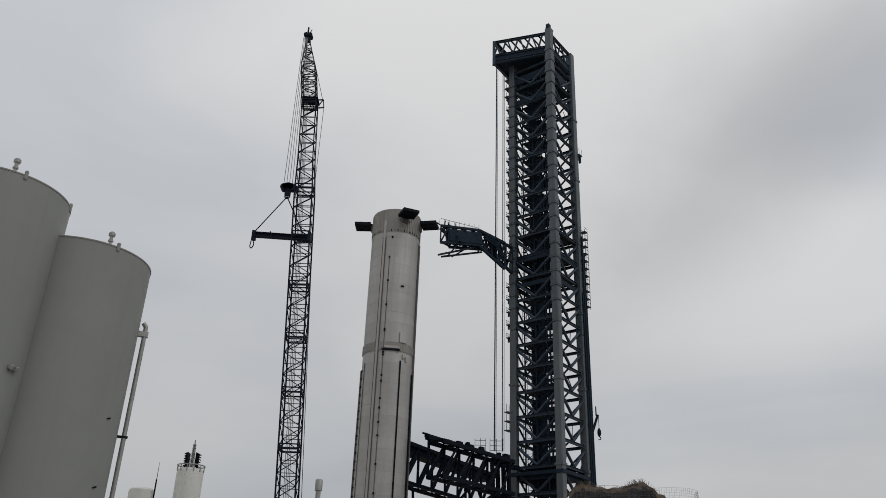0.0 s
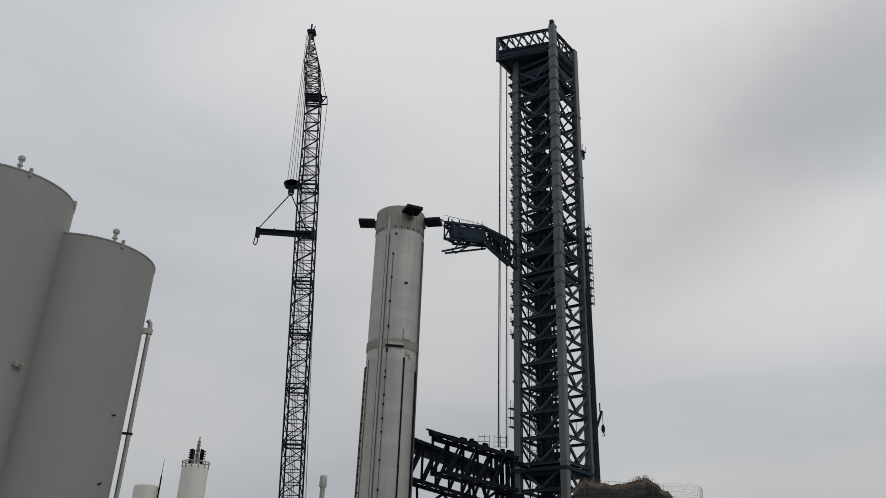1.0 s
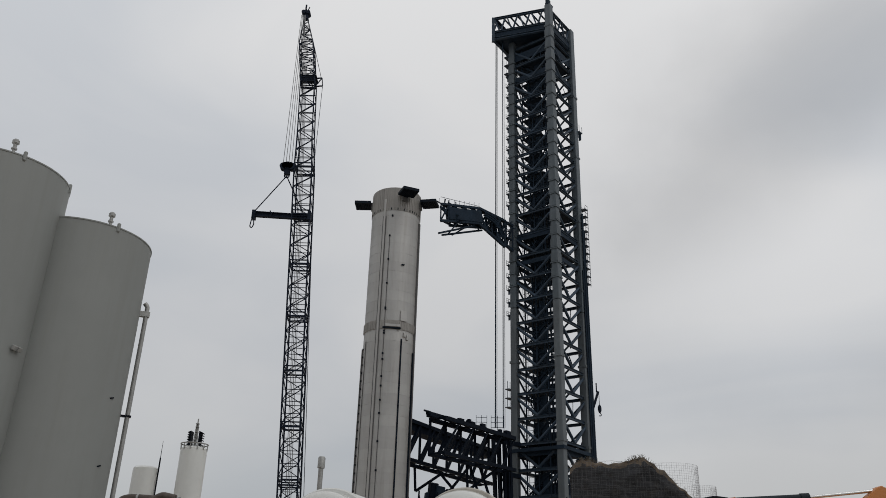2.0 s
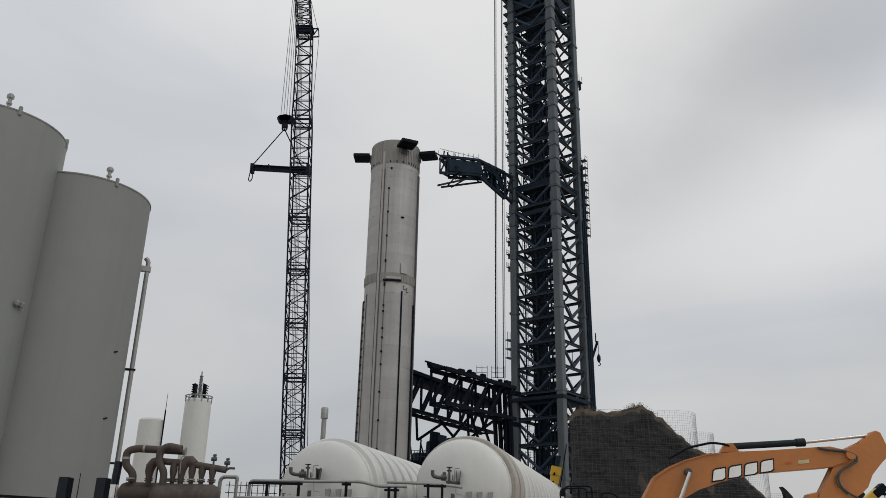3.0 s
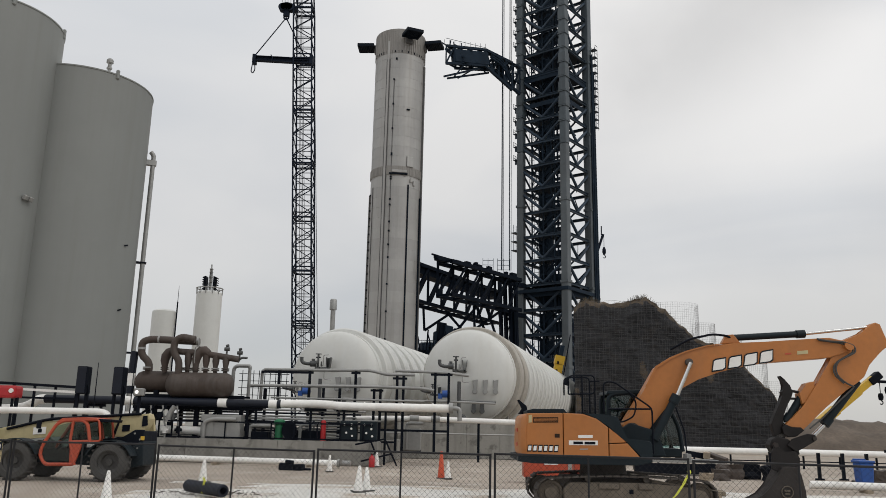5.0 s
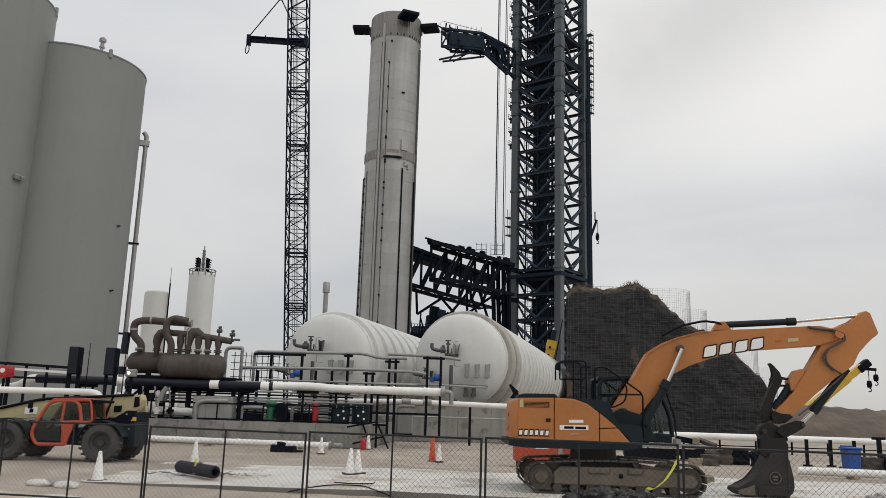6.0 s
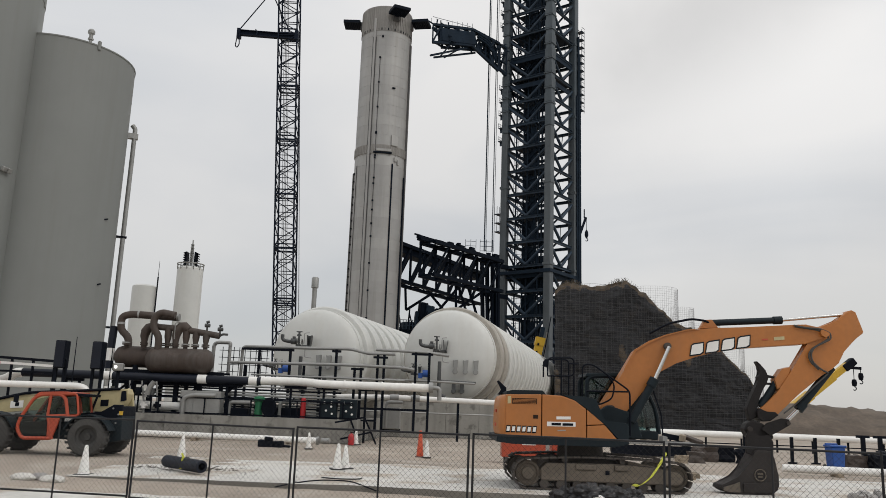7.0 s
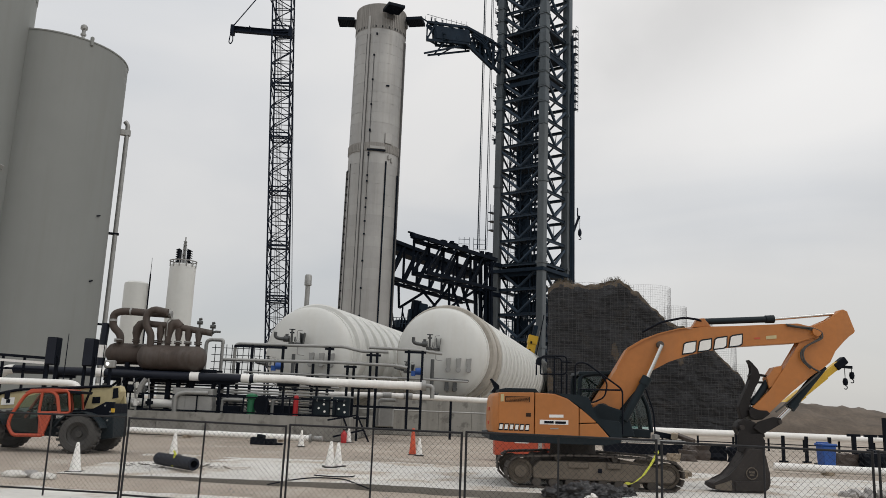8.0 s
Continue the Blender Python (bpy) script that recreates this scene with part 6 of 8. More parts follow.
for i, (x, y, sx, sz, m) in enumerate(((-9.9, 42.0, 1.2, 0.9, BLACK), (-7.4, 43.0, 1.6, 1.0, BLACK), (-2.2, 46.0, 1.0, 1.2, GALV))):
    ob = thing("equipment_skid", (x, y, 0), "small pump skid with grey pipes and dark frame", "pump skid", "pump skids")
    bm = bmesh.new()
    box(bm, (x, y, 0.62 + sz / 2), (sx, 0.7, sz))
    bevelled(bm, 0.05)
    part("casing", bm, m, ob)
    run("pipe", [(x - sx * 0.3, y - 0.3, 0.7), (x - sx * 0.3, y - 0.3, 0.9 + sz), (x + sx * 0.6, y - 0.3, 0.9 + sz)], 0.1, GALV, ob, "", 0.2)
    bar("frame", sq(BLACK), (x - sx / 2, y, 0.6), (x + sx / 2, y, 0.6), 0.12, ob)

# left yard edge: raised walkway and a red machine
wk = thing("walkway", (-20, 40, 0), "grey steel walkway with handrails by the tanks", "walkway")
bar("beam", sq(BLACK), (-26, 41.5, 3.80), (-18.3, 40.2, 3.46), 0.13, wk)
bar("beam", sq(PIPE_WHITE), (-26, 41.5, 3.52), (-18.3, 40.2, 3.22), 0.12, wk)
bar("handrail", sq(BLACK), (-26, 41.5, 3.0), (-18.5, 40.2, 2.9), 0.1, wk)
for i in range(7):
    bar("post", sq(BLACK), (-25.6 + 1.15 * i, 41.4 - 0.18 * i, 0), (-25.6 + 1.15 * i, 41.4 - 0.18 * i, 3.72 - 0.05 * i), 0.1, wk)
rm = thing("red_compressor", (-21.5, 39.3, 0), "red engine housing on a black frame", "compressor")
bm = bmesh.new()
box(bm, (-21.5, 39.3, 3.15), (1.0, 0.8, 0.6))
bevelled(bm, 0.15, 2)
part("housing", bm, SCARLET, rm)
bm = bmesh.new()
rod(bm, (-21.2, 38.92, 3.2), (-21.2, 38.86, 3.2), 0.11, None, 16)
part("lamp", bm, DECAL_WHITE, rm, "round pale lamp")
for k in (-0.4, 0.4):
    bar("leg", sq(BLACK), (-21.5 + k, 39.3, 0), (-21.5 + k, 39.3, 2.9), 0.14, rm)

# ---- far cranes ----
yc = thing("mobile_crane", (34, 75, 0), "yellow telescopic crane boom with a hook behind the mound", "crane")
for a, b, w in (((29.5, 75, 0.0), (35.0, 75, 4.25), 0.85), ((35.0, 75, 4.25), (37.2, 75, 6.0), 0.72), ((37.2, 75, 6.0), (38.6, 75, 7.1), 0.6)):
    bar("boom_section", sq(YELLOW), a, b, w, yc)
bm = bmesh.new()
box(bm, (38.75, 75, 7.15), (0.7, 0.8, 1.3), Euler((0, 0.9, 0)).to_matrix())
bevelled(bm, 0.08)
part("boom_head", bm, BLACK, yc)
bar("fly", sq(BLACK), (38.7, 75, 6.9), (39.9, 75, 6.85), 0.25, yc)
bar("ram", rd(GALV), (34.2, 75, 2.8), (35.9, 75, 4.9), 0.3, yc)
for x, z in ((39.2, 5.3), (39.85, 5.9)):
    bar("rope", rd(BLACK), (x, 75, 6.9), (x, 75, z + 0.4), 0.07, yc)
    bm = bmesh.new()
    lathe(bm, [(0, 0.55), (0.18, 0.5), (0.24, 0.2), (0.18, -0.1), (0, -0.15)], (x, 75, z), seg=14)
    blk = part("hook_block", bm, BLACK, yc, "", True)
    bm = bmesh.new()
    tube(bm, [(x + 0.16 * math.cos(a), 75, z - 0.32 + 0.16 * math.sin(a)) for a in [1.6 - 0.5 * i for i in range(9)]], 0.045, 6)
    part("hook", bm, BLACK, blk)
yc.matrix_basis = farther(1.75) @ yc.matrix_basis
yb = thing("yellow_lift", (13.0, 100, 0), "yellow aerial lift boom by the tower foot", "aerial lift")
bar("boom", sq(YELLOW), (12.3, 100, 6.0), (13.2, 100, 10.4), 1.0, yb)
bar("boom_collar", sq(YELLOW), (13.08, 100, 9.9), (13.28, 100, 10.9), 1.15, yb)
bar("inner_boom", sq(TOWER_DARK), (13.2, 100, 10.4), (13.6, 100, 12.2), 0.5, yb)
for k in range(4):
    bar("wear_pad", sq(BLACK), (12.30 + 0.2 * k, 99.45, 6.9 + 1.0 * k), (12.36 + 0.2 * k, 99.45, 7.2 + 1.0 * k), 0.22, yb)
bar("hose_guide", rd(GALV), (13.5, 100.2, 6.0), (14.1, 100.2, 11.6), 0.16, yb)
bar("hose_guide", rd(BLACK), (13.2, 99.8, 6.0), (14.6, 100.2, 13.6), 0.14, yb)
bar("mast", sq(YELLOW), (12.3, 100, 0), (12.3, 100, 6.4), 1.3, yb)
yb.matrix_basis = farther(1.12) @ yb.matrix_basis
fj = thing("far_crane", (30.5, 188, 0), "dark crane jib with a hanging hook beyond the tower", "crane")
bar("jib", sq(CRANE), (28.0, 188, 26.0), (35.6, 188, 48.2), 0.55, fj)
bar("mast", sq(CRANE), (28.0, 188, 0), (28.0, 188, 26.2), 1.2, fj)
bar("tip", sq(CRANE), (35.2, 188, 48.0), (35.2, 188, 50.2), 0.25, fj)
bar("rope", rd(CRANE), (35.75, 188, 48.0), (35.75, 188, 45.0), 0.12, fj)
bm = bmesh.new()
lathe(bm, [(0, 45.2), (0.2, 45.0), (0.42, 44.5), (0.46, 43.8), (0.3, 43.3), (0.14, 43.1), (0, 43.0)], (35.75, 188, 0), seg=14)
fjb = part("hook_block", bm, CRANE, fj, "", True)
bm = bmesh.new()
tube(bm, [(35.75 + 0.32 * math.cos(a), 188, 42.7 + 0.32 * math.sin(a)) for a in [1.6 - 0.5 * i for i in range(9)]], 0.1, 6)
part("hook", bm, CRANE, fjb)

# ---- orange excavator ----
ex = thing("excavator", (4.2, 21.3, 0), "orange tracked excavator with charcoal panels parked on the slab", "excavator")
EY0, EY1 = 20.0, 22.75


def bev_plate(name, outline, y0, y1, material, parent, label="", w=0.03, seg=2, ref=None):
    """A thick plate with this outline in x and z; ref: the depth at which the outline was drawn up."""
    bm = bmesh.new()
    if ref:
        outline = [(x * y0 / ref, 1.87 + (z - 1.87) * y0 / ref) for x, z in outline]
    plate(bm, outline, y0, y1)
    if w:
        bevelled(bm, w, seg)
    return part(name, bm, material, parent, label)


def stadium(cx0, cx1, cz0, cz1, r0, r1, n):
    """Points evenly along a belt round two wheels, with the way it runs."""
    pts = []
    for i in range(25):
        a = radians(90 + 180 * i / 24)
        pts.append(Vector((cx0 + r0 * math.cos(a), 0, cz0 + r0 * math.sin(a))))
    for i in range(25):
        a = radians(-90 + 180 * i / 24)
        pts.append(Vector((cx1 + r1 * math.cos(a), 0, cz1 + r1 * math.sin(a))))
    for i in range(1, 12):
        k = i / 12
        p = pts[49].lerp(pts[0], k)
        pts.append(p + Vector((0, 0, 0.07 * math.sin(math.pi * k))))
    pts.append(pts[0])
    lens = [0]
    for a, b in zip(pts, pts[1:]):
        lens.append(lens[-1] + (b - a).length)
    out, j = [], 0
    for i in range(n):
        s = lens[-1] * i / n
        while lens[j + 1] < s:
            j += 1
        d = (pts[j + 1] - pts[j])
        out.append((pts[j] + d * ((s - lens[j]) / max(1e-6, d.length)), d.normalized()))
    return out


bm = bmesh.new()
box(bm, (0, 0, 0), (0.168, 0.6, 0.035))
box(bm, (0.05, 0, 0.024), (0.02, 0.58, 0.022))
box(bm, (-0.03, 0, 0.022), (0.018, 0.58, 0.016))
shoe = bpy.data.meshes.new("track_shoe")
bm.to_mesh(shoe)
bm.free()
shoe.materials.append(TRACK)
for y in (EY0 + 0.3, EY1 - 0.3):
    tr = part("track_frame", bevelled((lambda b: (plate(b, [(2.72, 0.24), (6.1, 0.22), (6.2, 0.36), (6.1, 0.52), (5.5, 0.62), (4.6, 0.68), (2.85, 0.66), (2.70, 0.5)], y - 0.235, y + 0.2), b)[1])(bmesh.new()), 0.03), MUD, ex, "muddy steel track frame")
    for p, d in stadium(2.41, 6.02, 0.40, 0.40, 0.35, 0.35, 48):
        nrm = Vector((d.z, 0, -d.x))
        m = Matrix((d, Vector((0, 1, 0)), -nrm if nrm.dot(p - Vector((4.1, 0, 0.45))) < 0 else nrm)).transposed().to_4x4()
        if m.determinant() < 0:
            m = Matrix((-d, Vector((0, 1, 0)), -nrm if nrm.dot(p - Vector((4.1, 0, 0.45))) < 0 else nrm)).transposed().to_4x4()
        mesh_piece("track_shoe", shoe, Matrix.Translation((p.x, y, p.z)) @ m, tr)
    for x, r in ((2.41, 0.30), (6.02, 0.30)):
        bm = bmesh.new()
        lathe(bm, [(0, -0.16), (0.14, -0.16), (0.16, -0.12), (r * 0.75, -0.10), (r * 0.78, -0.14), (r, -0.12), (r, 0.12), (0, 0.14)], (x, y, 0.40), (0, 1, 0), 28)
        part("drive_wheel" if x < 3 else "idler", bm, MUD, ex, "", True)
    for i in range(8):
        bm = bmesh.new()
        rod(bm, (2.8 + 0.4 * i, y - 0.22, 0.16), (2.8 + 0.4 * i, y + 0.22, 0.16), 0.11, None, 16)
        part("roller", bm, TRACK, ex, "", True)
    for x in (3.3, 4.7):
        bm = bmesh.new()
        rod(bm, (x, y - 0.24, 0.755), (x, y + 0.2, 0.755), 0.075, None, 14)
        part("carrier_roller", bm, TRACK, ex, "", True)
    if y < 21:
        for x, w, h in ((3.55, 0.5, 0.14), (4.5, 0.35, 0.14)):
            bev_plate("step", [(x, 0.52), (x + w, 0.52), (x + w, 0.52 + h), (x, 0.52 + h)], y - 0.27, y - 0.23, MUD, tr)
        # no hole here: a thin black plate paints the opening's shaded inside
        bev_plate("opening", [(4.28, 0.42), (4.38, 0.42), (4.38, 0.52), (4.28, 0.52)], y - 0.245, y - 0.238, BLACK, tr, "", 0)
bm = bmesh.new()
rod(bm, (3.9, 21.38, 0.6), (3.9, 21.38, 1.16), 0.62, 0.56, 32)
box(bm, (3.9, 21.38, 0.6), (2.0, 2.0, 0.3))
part("turntable", bm, TRACK, ex, "dark slewing ring")
# house: counterweight, side doors, charcoal panels
bm = bmesh.new()
plan = [(1.80, EY0 + 0.01), (1.72, EY0 + 0.07), (1.67, EY0 + 0.2), (1.645, EY0 + 0.55), (1.645, EY0 + 1.4), (1.70, EY1 - 0.4), (1.80, EY1 - 0.12), (1.95, EY1 - 0.02), (2.05, EY1 - 0.02), (2.05, EY0 + 0.05)]
rings = []
for z, e in ((1.27, 0.06), (1.31, 0.02), (1.5, 0.0), (1.9, 0.01), (2.14, 0.03), (2.22, 0.07), (2.26, 0.15)):
    rings.append([bm.verts.new((x + (e if x < 1.99 else 0), y + (e * 0.6 if y < EY0 + 0.2 else -e * 0.6 if y > EY1 - 0.2 else 0), z)) for x, y in plan])
for a, b in zip(rings, rings[1:]):
    for k in range(len(plan)):
        bm.faces.new((a[k - 1], a[k], b[k], b[k - 1]))
bm.faces.new(rings[0])
bm.faces.new(rings[-1])
part("counterweight", bm, ORANGE, ex, "rounded orange counterweight", True)
for z in (1.52, 1.86):
    bm = bmesh.new()
    box(bm, (1.64, EY0 + 0.75, z), (0.03, 0.3, 0.09))
    bevelled(bm, 0.01)
    part("rear_lamp", bm, RED, ex, "red rear lamp")
bev_plate("engine_door", [(1.82, 1.27), (1.82, 2.262), (2.70, 2.29), (2.70, 1.27)], EY0, EY0 + 0.3, ORANGE, ex, "", 0.025)
bev_plate("side_door", [(2.72, 1.27), (2.72, 2.29), (3.2, 2.275), (3.52, 2.17), (3.80, 1.97), (3.80, 1.27)], EY0, EY0 + 0.3, ORANGE, ex, "", 0.025)
bev_plate("side_panel", [(3.82, 1.27), (3.82, 1.57), (4.26, 1.60), (4.56, 1.27)], EY0, EY0 + 0.3, ORANGE, ex, "", 0.02)
bev_plate("front_panel", [(3.82, 1.59), (3.82, 1.955), (4.02, 1.80), (4.24, 1.62)], EY0, EY0 + 0.3, ORANGE, ex, "", 0.015)
bev_plate("charcoal_panel", [(3.25, 2.295), (3.78, 2.27), (4.05, 2.22), (4.26, 1.70), (4.80, 1.66), (4.86, 1.58), (4.86, 1.27), (4.59, 1.27), (4.28, 1.62), (3.82, 1.985), (3.54, 2.185), (3.2, 2.29)], EY0 + 0.02, EY0 + 0.5, CHARCOAL, ex, "charcoal step panel", 0.015)
bev_plate("deck_frame", [(1.62, 1.12), (1.62, 1.27), (4.86, 1.27), (4.86, 1.16), (4.5, 1.08), (2.0, 1.08)], EY0 + 0.03, EY1 - 0.03, CHARCOAL, ex, "charcoal lower frame", 0.02)
bev_plate("engine_hood", [(1.98, 1.3), (1.98, 2.25), (2.75, 2.27), (3.9, 2.20), (3.9, 1.3)], EY0 + 0.31, EY1 - 0.1, CHARCOAL, ex, "charcoal engine deck", 0.03)
bev_plate("hood_top", [(1.85, 2.26), (1.85, 2.34), (2.0, 2.38), (2.75, 2.39), (2.85, 2.28)], EY0 + 0.15, EY1 - 0.9, CHARCOAL, ex, "charcoal bonnet", 0.02)
bev_plate("exhaust", [(1.72, 2.27), (1.83, 2.40), (1.70, 2.62), (1.74, 2.64), (1.95, 2.46), (1.96, 2.27)], 21.3, 21.45, BLACK, ex, "", 0.01)
bev_plate("vent_grille", [(1.98, 2.04), (1.98, 2.175), (2.59, 2.185), (2.59, 2.05)], EY0 - 0.006, EY0 + 0.02, GRILLE, ex, "dark cooling grille", 0)
for i in range(4):
    bev_plate("grille_slat", [(2.0, 2.055 + 0.03 * i), (2.0, 2.066 + 0.03 * i), (2.57, 2.072 + 0.03 * i), (2.57, 2.061 + 0.03 * i)], EY0 - 0.012, EY0, ORANGE, ex, "", 0)
bev_plate("door_latch", [(2.50, 1.70), (2.50, 1.79), (2.62, 1.79), (2.62, 1.70)], EY0 - 0.008, EY0 + 0.02, GRILLE, ex, "", 0)
for x0, x1, z0, z1, m, lab in ((2.84, 3.54, 1.53, 1.64, DECAL_WHITE, "white company decal"), (3.07, 3.42, 1.70, 1.77, DECAL_WHITE, "pale number decal"), (3.1, 3.3, 1.42, 1.45, DECAL_GREY, ""), (1.87, 1.95, 2.04, 2.22, CREAM, "small warning decal")):
    d = bev_plate("decal", [(x0, z0), (x0, z1), (x1, z1 + 0.01), (x1, z0 + 0.01)], EY0 - 0.006, EY0 + 0.01, m, ex, lab, 0)
    if x0 == 2.84:
        for k in range(2):
            bev_plate("mark", [(2.95 + 0.27 * k, 1.555), (2.95 + 0.27 * k, 1.615), (3.18 + 0.30 * k, 1.618), (3.18 + 0.30 * k, 1.558)], EY0 - 0.012, EY0, BLACK, d, "", 0)
for i in range(6):
    x = 1.83 + 0.128 * i
    b = bev_plate("model_mark", [(x, 1.355), (x + 0.02, 1.52), (x + 0.125, 1.525), (x + 0.105, 1.36)], EY0 - 0.008, EY0 + 0.01, BLACK, ex, "plain grey and black model mark", 0)
    bev_plate("mark_face", [(x + 0.02, 1.385), (x + 0.035, 1.495), (x + 0.108, 1.497), (x + 0.094, 1.387)], EY0 - 0.014, EY0, DECAL_WHITE, b, "", 0)
# cab on the far side
cabx = part("cab_floor", bevelled((lambda b: (box(b, (5.05, 22.1, 1.36), (1.9, 1.15, 0.22)), b)[1])(bmesh.new()), 0.03), CHARCOAL, ex, "charcoal cab")
for y in (21.58, 22.66):
    bm = bmesh.new()
    tube(bm, rounded([(4.12, y, 1.4), (4.12, y, 2.84), (4.95, y, 2.90), (5.55, y, 2.84), (5.95, y, 2.0), (6.02, y, 1.4)], 0.2), 0.06, 8)
    tube(bm, [(4.98, y, 1.4), (4.98, y, 2.88)], 0.05, 8)
    tube(bm, [(4.12, y, 2.0), (4.98, y, 2.0)], 0.04, 8)
    part("cab_frame", bm, CHARCOAL, cabx, "", True)
    for o in ([(4.18, 2.04), (4.18, 2.78), (4.93, 2.84), (4.93, 2.04)], [(5.03, 1.48), (5.03, 2.84), (5.5, 2.78), (5.9, 2.0), (5.95, 1.48)]):
        g = bev_plate("pane", o, y - 0.01, y + 0.01, GLASS, cabx, "tinted cab window", 0)
        g.visible_shadow = False
    bev_plate("lower_panel", [(4.16, 1.42), (4.16, 1.98), (4.95, 1.98), (4.95, 1.42)], y - 0.02, y + 0.02, CHARCOAL, cabx, "", 0)
bev_plate("cab_roof", [(4.06, 2.83), (4.1, 2.92), (5.0, 2.97), (5.55, 2.90), (5.6, 2.84), (5.0, 2.88)], 21.52, 22.72, CHARCOAL, cabx, "", 0.02)
bev_plate("seat", [(4.5, 1.5), (4.5, 2.4), (4.62, 2.42), (4.72, 1.95), (5.1, 1.9), (5.1, 1.5)], 21.9, 22.4, BLACK, cabx, "black operator seat", 0.04)
# guard rails and hand rails
for pts, r in (([(2.93, 20.6, 2.77), (2.93, 20.6, 3.23), (3.60, 20.6, 3.25), (3.60, 20.6, 2.79), (2.93, 20.6, 2.77)], 0.02), ([(3.28, 20.6, 2.3), (3.28, 20.6, 3.24)], 0.02), ([(3.60, 20.6, 2.8), (3.60, 20.6, 2.25)], 0.02),
               ([(2.93, 21.4, 2.77), (2.93, 21.4, 3.23), (3.60, 21.4, 3.25), (3.60, 21.4, 2.3)], 0.02), ([(3.45, 20.6, 3.1), (3.72, 20.6, 3.1)], 0.02),
               ([(3.80, 20.5, 2.25), (3.80, 20.5, 3.08), (4.06, 20.5, 3.1), (5.0, 20.5, 2.46), (5.0, 20.5, 1.35)], 0.022), ([(3.9, 20.5, 2.42), (4.95, 20.5, 2.44)], 0.022),
               ([(4.45, 20.5, 2.82), (4.62, 20.5, 2.6), (4.55, 20.5, 2.25), (4.25, 20.5, 2.10), (4.05, 20.5, 2.12)], 0.02), ([(5.62, 20.6, 2.5), (5.82, 20.6, 1.9), (5.84, 20.6, 1.45)], 0.02),
               ([(5.70, 21.2, 4.0), (6.2, 21.1, 4.28), (6.8, 21.1, 4.42), (7.2, 21.1, 4.38), (7.35, 21.2, 4.3)], 0.03), ([(2.85, 20.6, 3.0), (2.9, 20.6, 3.16)], 0.06)):
    bm = bmesh.new()
    tube(bm, rounded(pts, 0.12), r, 8)
    part("guard_rail", bm, BLACK, ex, "black tubular guard rail", True)
# boom, stick, bucket, thumb, rams
BOOM = [(4.42, 1.75), (4.40, 2.05), (5.0, 2.97), (5.33, 3.53), (5.72, 3.78), (6.14, 3.96), (6.67, 4.11), (7.43, 4.215), (8.19, 4.26), (9.70, 4.385), (9.9, 4.40), (10.3, 4.32), (10.42, 4.18), (10.36, 4.04), (9.86, 3.875), (8.17, 3.71), (7.41, 3.56), (6.95, 3.44), (6.40, 3.27), (5.98, 3.04), (5.5, 2.46), (4.95, 1.78)]
boom = bev_plate("boom", BOOM, 20.98, 21.46, ORANGE, ex, "long orange curved boom", 0.025, ref=21.2)
for x, z, r in ((6.10, 3.66, 0.095), (10.25, 4.17, 0.12), (4.6, 1.95, 0.15)):
    bm = bmesh.new()
    rod(bm, (x, 20.88, z), (x, 21.56, z), r, None, 20)
    part("pin_boss", bm, TRACK if x < 8 else ORANGE, boom, "", True)
bev_plate("ram_lug", [(7.05, 4.18), (7.2, 4.42), (7.38, 4.44), (7.55, 4.22)], 21.12, 21.32, ORANGE, boom, "", 0.015, ref=21.2)
bev_plate("edge_trim", [(5.02, 3.04), (5.30, 3.56), (5.70, 3.81), (6.14, 3.99), (6.67, 4.14), (7.05, 4.19), (7.05, 4.17), (6.67, 4.11), (6.14, 3.955), (5.73, 3.77), (5.345, 3.52), (5.05, 3.02)], 20.94, 20.99, ORANGE, boom, "", 0, ref=21.2)
for i in range(4):
    x, z = 6.76 + 0.415 * i, 3.60 + 0.078 * i
    b = bev_plate("logo_block", [(x, z - 0.16), (x + 0.05, z + 0.14), (x + 0.12, z + 0.19), (x + 0.40, z + 0.24), (x + 0.38, z - 0.05), (x + 0.30, z - 0.11)], 20.955, 20.99, CHARCOAL, boom, "plain white block of a maker's mark", 0, ref=21.2)
    bev_plate("logo_face", [(x + 0.03, z - 0.12), (x + 0.075, z + 0.12), (x + 0.13, z + 0.155), (x + 0.37, z + 0.20), (x + 0.35, z - 0.03), (x + 0.28, z - 0.08)], 20.945, 20.98, DECAL_WHITE, b, "", 0, ref=21.2)
bev_plate("decal", [(9.02, 3.94), (9.02, 4.03), (9.30, 4.06), (9.30, 3.97)], 20.97, 20.99, CREAM, boom, "pale warning decal", 0, ref=21.2)
bev_plate("decal", [(8.7, 3.93), (8.7, 3.97), (8.86, 3.985), (8.86, 3.945)], 20.97, 20.99, RED, boom, "", 0, ref=21.2)
STICK = [(8.62, 1.90), (8.53, 2.04), (8.56, 2.12), (9.07, 2.58), (9.44, 3.15), (9.82, 3.70), (9.90, 3.88), (10.05, 4.12), (10.30, 4.36), (10.75, 4.52), (11.02, 4.78), (11.14, 4.83), (11.25, 4.78), (11.43, 4.26), (11.40, 4.20), (11.10, 3.99), (10.85, 3.72), (10.72, 3.40), (10.52, 3.24), (10.20, 3.06), (9.65, 2.59), (9.04, 2.03), (8.84, 1.88)]
stick = bev_plate("stick", STICK, 21.03, 21.33, ORANGE, ex, "orange dipper stick", 0.025, ref=21.2)
bev_plate("stick_bracket", [(9.05, 2.66), (9.00, 2.92), (9.20, 3.2), (9.42, 3.26), (9.40, 3.1), (9.2, 2.74)], 21.06, 21.38, ORANGE, stick, "", 0.015, ref=21.2)
